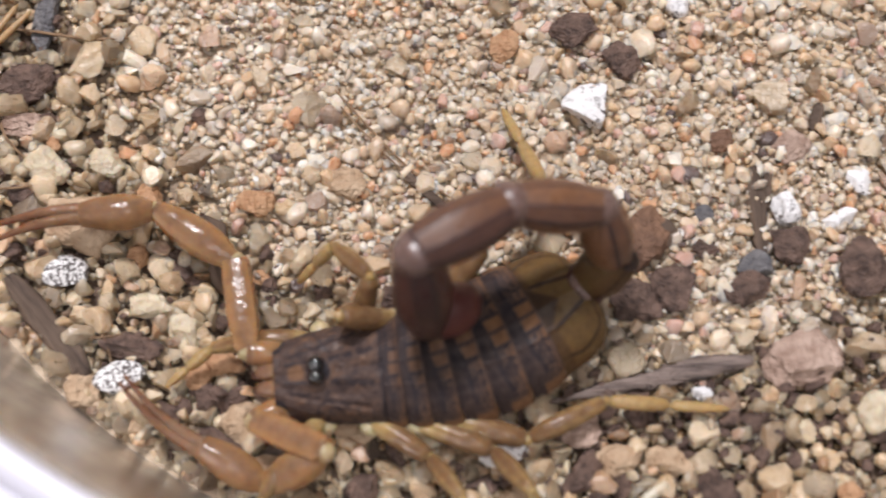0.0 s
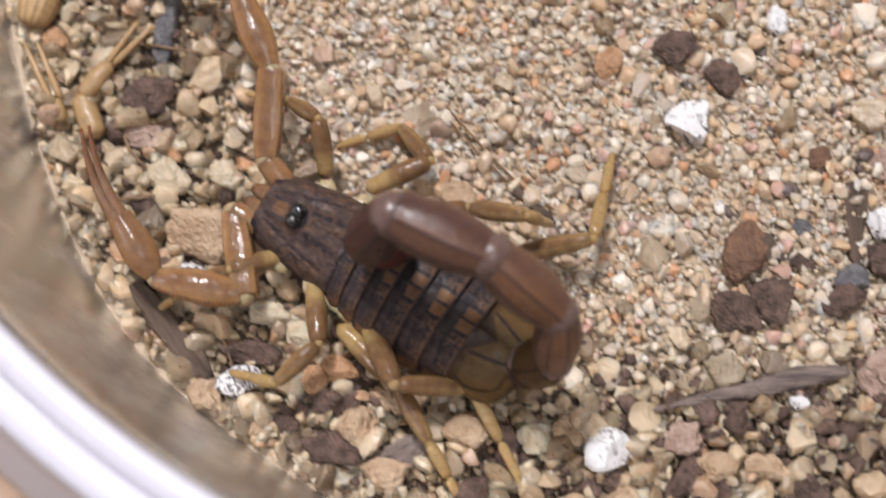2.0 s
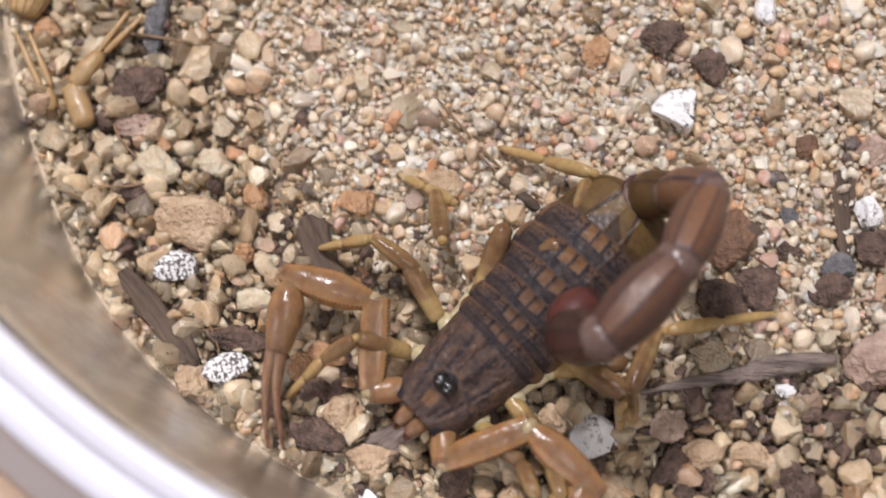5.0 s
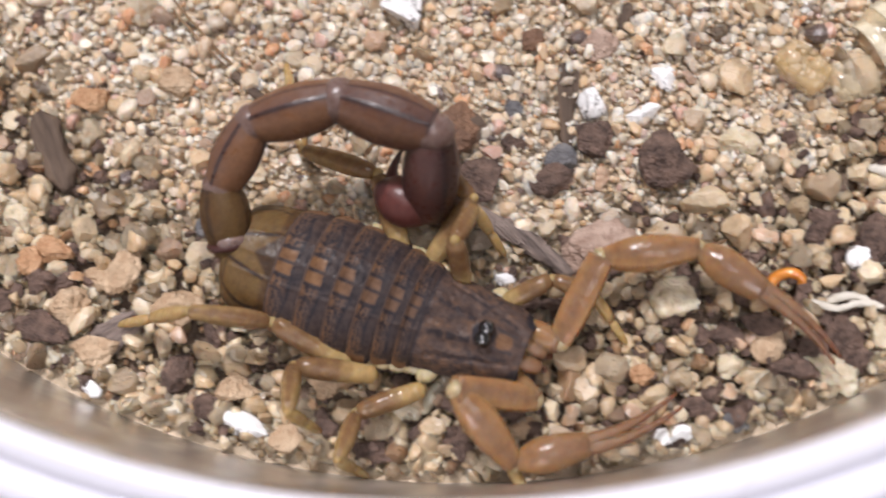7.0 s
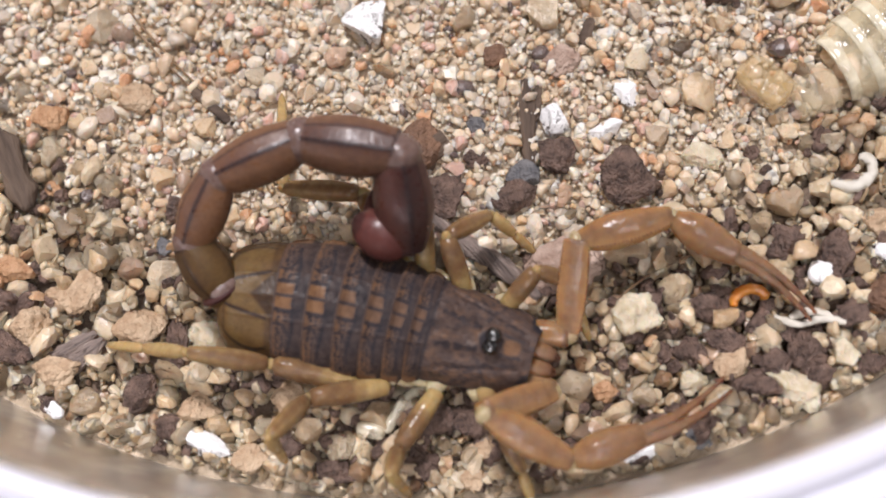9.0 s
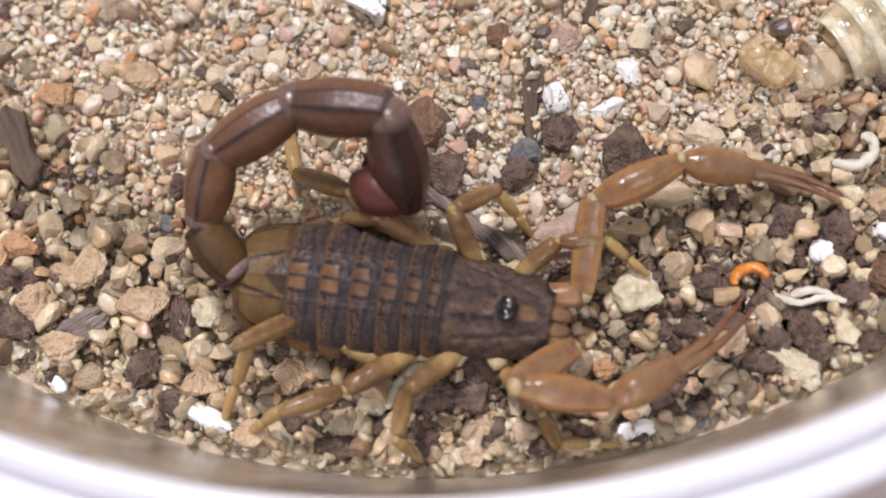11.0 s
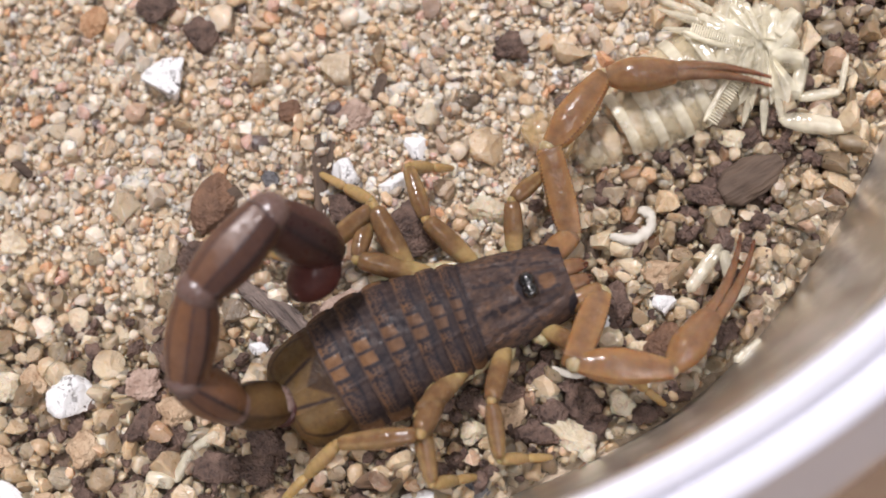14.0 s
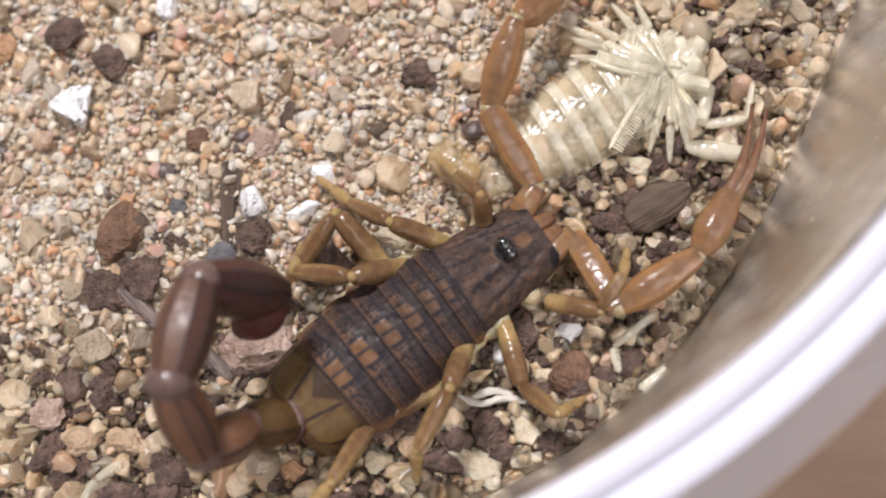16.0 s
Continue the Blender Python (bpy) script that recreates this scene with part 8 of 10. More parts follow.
    walk(part["L", 2, 0], [
        (0, pose(-0.00150, 0.00340, 0.00260, 1.2, -1.8, 154.2)), (0.8, pose(-0.00150, 0.00340, 0.00260, 1.2, -1.8, 154.2)), (1, pose(-0.00150, 0.00340, 0.00260, 0.0, -31.2, 144.0)),
        (1.5, pose(-0.00150, 0.00340, 0.00260, 0.0, -30.3, 158.3)), (2, pose(-0.00182, 0.00500, 0.00260, 0.0, 0.7, 165.4)), (2.5, pose(-0.00182, 0.00500, 0.00260, 0.0, 0.7, 165.4)),
        (3, pose(-0.00182, 0.00500, 0.00260, 0.0, 0.7, 165.4)), (3.2, pose(-0.00182, 0.00500, 0.00260, 0.0, 0.7, 165.4)), (5.5, pose(-0.00150, 0.00340, 0.00260, 2.5, 1.9, 121.1)),
        (6, pose(-0.00150, 0.00340, 0.00260, 3.0, -18.3, 78.5)), (6.5, pose(-0.00150, 0.00340, 0.00260, 3.7, -45.0, 63.2)), (7, pose(-0.00150, 0.00340, 0.00260, 2.9, -18.7, 74.4)),
        (9.25, pose(-0.00150, 0.00340, 0.00260, 8.1, -32.0, 117.2)), (11.5, pose(-0.00150, 0.00340, 0.00260, 0.0, -44.7, 167.3)), (11.75, pose(-0.00150, 0.00340, 0.00260, 8.1, -34.1, 101.5)),
        (12, pose(-0.00150, 0.00340, 0.00260, 0.0, -28.7, 135.5)), (12.25, pose(-0.00150, 0.00340, 0.00260, 12.4, -51.1, 162.6)), (12.5, pose(-0.00150, 0.00340, 0.00260, 0.0, -74.8, -150.9)),
        (13, pose(-0.00150, 0.00340, 0.00260, 1.2, -13.6, 155.9)), (13.5, pose(-0.00158, 0.00380, 0.00260, 0.0, -18.4, 159.4)), (14, pose(-0.00150, 0.00340, 0.00260, 1.4, -16.5, 150.7)),
        (14.5, pose(-0.00158, 0.00380, 0.00260, 0.0, -25.6, 149.2)), (15, pose(-0.00182, 0.00500, 0.00260, 0.0, -7.4, 157.5)), (15.5, pose(-0.00150, 0.00340, 0.00260, 0.0, -50.5, 168.7)),
        (16, pose(-0.00150, 0.00340, 0.00260, 0.0, -43.6, 166.6)),
    ])
    walk(part["L", 2, 1], [
        (0, pose(-0.00690, 0.00601, 0.00278, 2.8, -35.0, 124.9)), (0.8, pose(-0.00690, 0.00601, 0.00278, 2.8, -35.0, 124.9)), (0.9, pose(-0.00627, 0.00621, 0.00425, -7.8, 2.3, 151.5)),
        (1, pose(-0.00565, 0.00642, 0.00571, 0.0, 40.3, 177.9)), (1.5, pose(-0.00631, 0.00532, 0.00563, 0.0, -12.2, 123.6)), (2, pose(-0.00763, 0.00651, 0.00253, 0.0, 6.2, 149.4)),
        (2.5, pose(-0.00763, 0.00651, 0.00253, 0.0, 6.2, 149.4)), (3, pose(-0.00763, 0.00651, 0.00253, 0.0, 6.2, 149.4)), (3.2, pose(-0.00763, 0.00651, 0.00253, 0.0, 6.2, 149.4)),
        (3.967, pose(-0.00612, 0.00686, 0.00283, -8.9, -26.5, 117.4)), (4.733, pose(-0.00536, 0.00770, 0.00262, -10.8, -42.4, 74.9)), (5.5, pose(-0.00460, 0.00853, 0.00240, 2.4, -53.2, 27.6)),
        (5.667, pose(-0.00319, 0.00868, 0.00310, -12.5, -41.1, 76.5)), (5.833, pose(-0.00178, 0.00883, 0.00379, -10.3, -23.0, 119.8)), (6, pose(-0.00037, 0.00898, 0.00448, 1.3, -11.9, 154.2)),
        (6.25, pose(0.00002, 0.00809, 0.00566, 9.9, 3.7, 100.4)), (6.5, pose(0.00041, 0.00719, 0.00684, 2.1, 19.9, 45.6)), (6.75, pose(0.00022, 0.00803, 0.00568, 2.1, 18.8, 101.4)),
        (7, pose(0.00003, 0.00887, 0.00452, 1.2, 18.2, 156.9)), (11.5, pose(-0.00566, 0.00434, 0.00682, 0.0, 52.7, 176.9)), (12, pose(-0.00525, 0.00709, 0.00548, 0.0, 33.7, 170.6)),
        (12.5, pose(-0.00287, 0.00264, 0.00839, 0.0, -12.2, 144.1)), (12.75, pose(-0.00660, 0.00569, 0.00466, -4.9, 32.0, 91.0)), (13, pose(-0.00682, 0.00578, 0.00401, 2.5, 11.6, 59.2)),
        (13.25, pose(-0.00686, 0.00579, 0.00425, -6.7, 23.9, 114.1)), (13.5, pose(-0.00691, 0.00580, 0.00449, 0.0, 37.8, 175.2)), (13.75, pose(-0.00671, 0.00601, 0.00440, -5.8, 25.7, 113.8)),
        (14, pose(-0.00652, 0.00621, 0.00430, 2.5, 15.1, 58.4)), (14.25, pose(-0.00637, 0.00639, 0.00475, -9.9, 32.1, 107.7)), (14.5, pose(-0.00623, 0.00657, 0.00519, 0.0, 51.2, 168.8)),
        (14.75, pose(-0.00677, 0.00693, 0.00428, 9.2, -0.8, -172.7)), (15, pose(-0.00732, 0.00728, 0.00337, 0.0, -52.8, -153.9)), (15.125, pose(-0.00666, 0.00639, 0.00438, 19.8, -17.1, 144.0)),
        (15.25, pose(-0.00600, 0.00550, 0.00538, -0.0, 16.6, 94.0)), (15.5, pose(-0.00525, 0.00415, 0.00723, 0.0, 26.2, 143.3)), (16, pose(-0.00573, 0.00441, 0.00673, 0.0, 22.3, 134.8)),
    ])
    walk(part["L", 2, 2], [
        (0, pose(-0.00915, 0.00923, 0.00553, 8.1, 69.5, 108.5)), (0.8, pose(-0.00915, 0.00923, 0.00553, 8.1, 69.5, 108.5)), (1, pose(-0.00930, 0.00655, 0.00260, 0.0, 23.8, 121.6)),
        (1.5, pose(-0.00891, 0.00922, 0.00664, 0.0, 66.8, 75.3)), (1.75, pose(-0.00998, 0.00881, 0.00429, 8.9, 46.6, 115.6)), (2, pose(-0.01173, 0.00894, 0.00201, 0.0, 18.1, 149.8)),
        (2.5, pose(-0.01173, 0.00894, 0.00201, 0.0, 18.1, 149.8)), (3, pose(-0.01173, 0.00894, 0.00201, 0.0, 18.1, 149.8)), (3.2, pose(-0.01173, 0.00894, 0.00201, 0.0, 18.1, 149.8)),
        (3.967, pose(-0.00796, 0.00879, 0.00502, 22.2, 55.7, 119.7)), (4.733, pose(-0.00500, 0.00933, 0.00563, 37.4, 71.7, 67.1)), (5.5, pose(-0.00205, 0.00987, 0.00625, -5.9, 81.0, -24.7)),
        (6, pose(-0.00460, 0.01103, 0.00547, 1.6, 63.7, 16.2)), (6.5, pose(0.00357, 0.01041, 0.00521, -3.0, 62.7, -31.6)), (6.667, pose(0.00099, 0.01050, 0.00448, 20.4, 53.6, 34.7)),
        (6.833, pose(-0.00158, 0.01058, 0.00375, 17.0, 34.6, 91.5)), (7, pose(-0.00416, 0.01066, 0.00302, 2.5, 25.8, 130.4)), (11.5, pose(-0.00857, 0.00450, 0.00300, 0.0, 28.9, -160.6)),
        (12, pose(-0.00919, 0.00774, 0.00281, 0.0, 26.8, -178.4)), (12.25, pose(-0.00836, 0.00741, 0.00327, -10.0, 41.1, 104.1)), (12.5, pose(-0.00667, 0.00539, 0.00941, 0.0, 66.2, 154.7)),
        (13, pose(-0.00442, 0.00982, 0.00304, 2.7, 26.1, 121.7)), (13.25, pose(-0.00755, 0.00797, 0.00229, 3.8, 19.3, 162.4)), (13.5, pose(-0.01069, 0.00612, 0.00155, 0.0, 13.4, -158.4)),
        (14, pose(-0.00409, 0.01016, 0.00305, 2.6, 26.1, 127.2)), (14.5, pose(-0.00918, 0.00715, 0.00145, 0.0, 12.5, -158.1)), (15, pose(-0.00992, 0.00601, 0.00720, 0.0, 68.1, 166.1)),
        (15.25, pose(-0.00619, 0.00907, 0.00401, 10.9, 42.9, 104.0)), (15.5, pose(-0.00870, 0.00672, 0.00511, 0.0, 55.2, 58.1)), (16, pose(-0.00886, 0.00756, 0.00491, 0.0, 52.8, 53.9)),
    ])
    walk(part["L", 3, 0], [
        (0, pose(-0.00320, 0.00340, 0.00260, 0.9, 2.0, 161.3)), (0.8, pose(-0.00320, 0.00340, 0.00260, 0.9, 2.0, 161.3)), (1, pose(-0.00320, 0.00340, 0.00260, 0.0, -20.7, 157.8)),
        (1.5, pose(-0.00384, 0.00500, 0.00260, 0.0, 4.8, 176.2)), (2, pose(-0.00320, 0.00340, 0.00260, 1.8, -24.1, 144.1)), (2.5, pose(-0.00320, 0.00340, 0.00260, 1.7, -27.2, 147.3)),
        (3, pose(-0.00320, 0.00340, 0.00260, 2.0, -27.2, 141.0)), (3.2, pose(-0.00320, 0.00340, 0.00260, 2.0, -27.2, 141.0)), (5.5, pose(-0.00320, 0.00340, 0.00260, 3.0, -17.9, 98.1)),
        (5.75, pose(-0.00320, 0.00340, 0.00260, 10.5, -37.5, 130.8)), (6, pose(-0.00320, 0.00340, 0.00260, 0.5, -57.1, 174.6)), (6.5, pose(-0.00320, 0.00340, 0.00260, 1.3, -9.8, 152.2)),
        (7, pose(-0.00320, 0.00340, 0.00260, 2.3, -17.0, 128.5)), (7.6, pose(-0.00320, 0.00340, 0.00260, 2.1, -16.9, 134.1)), (9.2, pose(-0.00320, 0.00340, 0.00260, 2.1, -16.9, 134.1)),
        (11.5, pose(-0.00320, 0.00340, 0.00260, 0.0, -34.5, 156.7)), (12, pose(-0.00320, 0.00340, 0.00260, 0.0, -39.6, 159.8)), (12.5, pose(-0.00320, 0.00340, 0.00260, 0.0, -49.5, 166.8)),
        (13, pose(-0.00320, 0.00340, 0.00260, 0.2, -7.1, 175.7)), (13.25, pose(-0.00320, 0.00340, 0.00260, -0.4, -13.0, 137.4)), (13.5, pose(-0.00320, 0.00340, 0.00260, 3.0, -17.9, 98.1)),
        (16, pose(-0.00320, 0.00340, 0.00260, 3.0, -17.9, 98.1)),
    ])
    walk(part["L", 3, 1], [
        (0, pose(-0.00926, 0.00545, 0.00237, -1.0, 2.3, -158.8)), (0.8, pose(-0.00926, 0.00545, 0.00237, -1.0, 2.3, -158.8)), (1, pose(-0.00874, 0.00566, 0.00486, 0.0, -28.7, -130.0)),
        (1.5, pose(-0.01020, 0.00542, 0.00206, 0.0, 3.9, 157.2)), (2, pose(-0.00793, 0.00683, 0.00522, -1.7, 26.9, -148.3)), (2.5, pose(-0.00799, 0.00647, 0.00553, -1.9, 39.5, -150.9)),
        (3, pose(-0.00763, 0.00698, 0.00552, -2.0, 37.0, -146.9)), (3.2, pose(-0.00763, 0.00698, 0.00552, -2.0, 37.0, -146.9)), (5.5, pose(-0.00406, 0.00943, 0.00456, -0.9, 14.8, -162.2)),
        (6, pose(-0.00666, 0.00373, 0.00797, 1.3, 3.8, 152.2)), (6.25, pose(-0.00772, 0.00504, 0.00583, -3.2, -25.1, 134.5)), (6.5, pose(-0.00878, 0.00634, 0.00369, 4.4, -53.9, 110.8)),
        (6.75, pose(-0.00789, 0.00726, 0.00409, -9.0, -22.9, 150.8)), (7, pose(-0.00701, 0.00819, 0.00448, -0.0, 8.4, -179.0)), (7.6, pose(-0.00746, 0.00780, 0.00446, -0.5, 9.6, -169.5)),
        (9.2, pose(-0.00746, 0.00780, 0.00446, -0.5, 9.6, -169.5)), (11.5, pose(-0.00805, 0.00549, 0.00622, 0.0, 35.7, 159.9)), (12, pose(-0.00783, 0.00511, 0.00668, 0.0, 24.7, 164.8)),
        (12.5, pose(-0.00724, 0.00435, 0.00747, 0.0, 14.1, 173.3)), (13, pose(-0.00953, 0.00388, 0.00339, 0.4, -6.9, 171.4)), (13.5, pose(-0.00406, 0.00943, 0.00456, -0.9, 14.8, -162.2)),
        (16, pose(-0.00406, 0.00943, 0.00456, -0.9, 14.8, -162.2)),
    ])
    walk(part["L", 3, 2], [
        (0, pose(-0.01485, 0.00328, 0.00213, 0.4, 7.0, 172.2)), (0.8, pose(-0.01485, 0.00328, 0.00213, 0.4, 7.0, 172.2)), (1, pose(-0.01213, 0.00162, 0.00774, 0.0, 52.7, 175.3)),
        (1.5, pose(-0.01572, 0.00774, 0.00165, 0.0, 9.7, 139.0)), (2, pose(-0.01248, 0.00401, 0.00251, 1.6, 13.9, 147.7)), (2.5, pose(-0.01204, 0.00422, 0.00171, 1.3, 8.5, 154.0)),
        (3, pose(-0.01164, 0.00437, 0.00191, 1.5, 9.8, 150.1)), (3.2, pose(-0.01164, 0.00437, 0.00191, 1.5, 9.8, 150.1)), (5.5, pose(-0.00959, 0.00766, 0.00303, 1.6, 17.2, 148.3)),
        (5.75, pose(-0.01077, 0.00709, 0.00530, -6.0, 44.8, 162.7)), (6, pose(-0.01196, 0.00652, 0.00757, -1.1, 73.0, -174.5)), (6.25, pose(-0.01100, 0.00809, 0.00806, 7.2, 73.8, 146.5)),
        (6.5, pose(-0.01004, 0.00965, 0.00854, 11.9, 76.0, 104.2)), (6.75, pose(-0.01149, 0.00887, 0.00607, 9.8, 48.4, 115.9)), (7, pose(-0.01295, 0.00809, 0.00360, 2.5, 21.3, 125.3)),
        (7.6, pose(-0.01328, 0.00672, 0.00347, 2.9, 20.3, 112.0)), (9.2, pose(-0.01328, 0.00672, 0.00347, 2.9, 20.3, 112.0)), (11.5, pose(-0.01262, 0.00717, 0.00272, 0.0, 17.0, 115.0)),
        (12, pose(-0.01308, 0.00654, 0.00417, 0.0, 27.5, 168.6)), (12.5, pose(-0.01302, 0.00503, 0.00601, 0.0, 42.5, 144.0)), (13, pose(-0.01542, 0.00477, 0.00411, 3.1, 25.0, 83.7)),
        (13.25, pose(-0.01250, 0.00621, 0.00357, 3.6, 20.9, 116.4)), (13.5, pose(-0.00959, 0.00766, 0.00303, 1.6, 17.2, 148.3)), (16, pose(-0.00959, 0.00766, 0.00303, 1.6, 17.2, 148.3)),
    ])
    walk(part["R", 0, 0], [
        (0, pose(0.00420, -0.00250, 0.00260, -0.4, -6.9, -7.0)), (0.8, pose(0.00420, -0.00250, 0.00260, -0.4, -6.9, -7.0)), (1, pose(0.00420, -0.00250, 0.00260, 0.0, -11.5, 0.1)),
        (1.5, pose(0.00462, -0.00370, 0.00260, 0.0, -41.3, -51.4)), (2, pose(0.00476, -0.00410, 0.00260, 0.0, -34.2, -54.2)), (2.5, pose(0.00476, -0.00410, 0.00260, 0.0, -34.2, -54.2)),
        (3, pose(0.00476, -0.00410, 0.00260, 0.0, -34.2, -54.2)), (3.2, pose(0.00476, -0.00410, 0.00260, 0.0, -34.2, -54.2)), (9.2, pose(0.00420, -0.00250, 0.00260, -2.5, -23.4, -50.9)),
        (11.5, pose(0.00476, -0.00410, 0.00260, 0.0, -17.4, -36.0)), (12, pose(0.00434, -0.00290, 0.00260, 0.0, 2.8, -61.6)), (12.5, pose(0.00420, -0.00250, 0.00260, -2.5, -23.4, -50.9)),
        (13, pose(0.00476, -0.00410, 0.00260, 0.0, -12.2, -46.0)), (13.5, pose(0.00434, -0.00290, 0.00260, 0.0, -12.1, -63.9)), (14, pose(0.00420, -0.00250, 0.00260, -2.5, -23.4, -50.9)),
        (14.5, pose(0.00420, -0.00250, 0.00260, -2.5, -23.4, -50.9)), (15, pose(0.00434, -0.00290, 0.00260, 0.0, -2.7, -68.6)), (15.5, pose(0.00462, -0.00370, 0.00260, 0.0, -20.4, -46.8)),
        (16, pose(0.00476, -0.00410, 0.00260, 0.0, -22.1, -51.1)),
    ])
    walk(part["R", 0, 1], [
        (0, pose(0.00854, -0.00304, 0.00313, 0.4, 1.4, 7.5)), (0.8, pose(0.00854, -0.00304, 0.00313, 0.4, 1.4, 7.5)), (1, pose(0.00851, -0.00250, 0.00348, 1.0, -8.4, 19.0)),
        (1.5, pose(0.00668, -0.00628, 0.00551, 0.0, 37.9, 23.5)), (1.75, pose(0.00703, -0.00540, 0.00427, 2.5, 17.2, -6.0)), (2, pose(0.00689, -0.00705, 0.00507, 0.0, 25.3, -7.2)),
        (2.5, pose(0.00689, -0.00705, 0.00507, 0.0, 25.3, -7.2)), (3, pose(0.00689, -0.00705, 0.00507, 0.0, 25.3, -7.2)), (3.2, pose(0.00689, -0.00705, 0.00507, 0.0, 25.3, -7.2)),
        (9.2, pose(0.00675, -0.00564, 0.00434, -2.2, 24.0, -46.7)), (11.5, pose(0.00816, -0.00657, 0.00392, 0.0, 44.5, -54.1)), (11.75, pose(0.00702, -0.00494, 0.00422, 2.3, 17.4, -61.2)),
        (12, pose(0.00643, -0.00677, 0.00239, 0.0, -42.5, -21.9)), (12.5, pose(0.00675, -0.00564, 0.00434, -2.2, 24.0, -46.7)), (13, pose(0.00775, -0.00719, 0.00353, 0.0, 40.1, 22.2)),
        (13.25, pose(0.00699, -0.00698, 0.00352, -2.8, -1.2, 14.8)), (13.5, pose(0.00623, -0.00676, 0.00352, 0.0, -42.5, 7.2)), (13.75, pose(0.00649, -0.00620, 0.00393, 7.1, -8.9, -20.7)),
        (14, pose(0.00675, -0.00564, 0.00434, -2.2, 24.0, -46.7)), (14.5, pose(0.00675, -0.00564, 0.00434, -2.2, 24.0, -46.7)), (15, pose(0.00594, -0.00699, 0.00280, 0.0, -28.7, -74.7)),
        (15.25, pose(0.00669, -0.00685, 0.00347, -13.7, 3.5, -30.6)), (15.5, pose(0.00744, -0.00671, 0.00413, 0.0, 35.9, 15.2)), (15.75, pose(0.00705, -0.00581, 0.00305, 0.2, 1.6, -36.5)),
        (16, pose(0.00732, -0.00727, 0.00426, 0.0, -11.1, 23.4)),
    ])
    walk(part["R", 0, 2], [
        (0, pose(0.01171, -0.00262, 0.00305, 1.5, 23.9, 29.6)), (0.8, pose(0.01171, -0.00262, 0.00305, 1.5, 23.9, 29.6)), (1, pose(0.01150, -0.00146, 0.00394, 2.3, 49.7, 33.6)),
        (1.5, pose(0.00899, -0.00528, 0.00354, 0.0, 35.6, 56.2)), (1.75, pose(0.00936, -0.00561, 0.00337, -4.2, 41.0, -1.0)), (2, pose(0.00976, -0.00742, 0.00370, 0.0, 29.2, 11.2)),
        (2.5, pose(0.00976, -0.00742, 0.00370, 0.0, 29.2, 11.2)), (3, pose(0.00976, -0.00742, 0.00370, 0.0, 29.2, 11.2)), (3.2, pose(0.00976, -0.00742, 0.00370, 0.0, 29.2, 11.2)),
        (9.2, pose(0.00875, -0.00776, 0.00305, -2.8, 33.6, -55.2)), (10.35, pose(0.00947, -0.00746, 0.00288, -0.2, 31.6, -21.0)), (11.5, pose(0.00949, -0.00842, 0.00168, 0.0, 13.8, 20.2)),
        (12, pose(0.00862, -0.00765, 0.00455, 0.0, 59.3, 19.3)), (12.5, pose(0.00875, -0.00776, 0.00305, -2.8, 33.6, -55.2)), (12.75, pose(0.00938, -0.00701, 0.00226, 2.7, 25.3, -8.0)),
        (13, pose(0.01002, -0.00627, 0.00147, 0.0, 16.0, 35.5)), (13.5, pose(0.00857, -0.00647, 0.00568, 0.0, 59.8, 21.6)), (14, pose(0.00875, -0.00776, 0.00305, -2.8, 33.6, -55.2)),
        (14.5, pose(0.00875, -0.00776, 0.00305, -2.8, 33.6, -55.2)), (14.75, pose(0.00772, -0.00868, 0.00336, -3.5, 40.2, -9.7)), (15, pose(0.00669, -0.00970, 0.00434, 0.0, 48.1, 50.7)),
        (15.25, pose(0.00733, -0.00922, 0.00332, -2.6, 39.3, 0.5)), (15.5, pose(0.00995, -0.00603, 0.00225, 0.0, 26.5, 44.0)), (16, pose(0.01020, -0.00603, 0.00487, 0.0, 54.2, 44.3)),
    ])
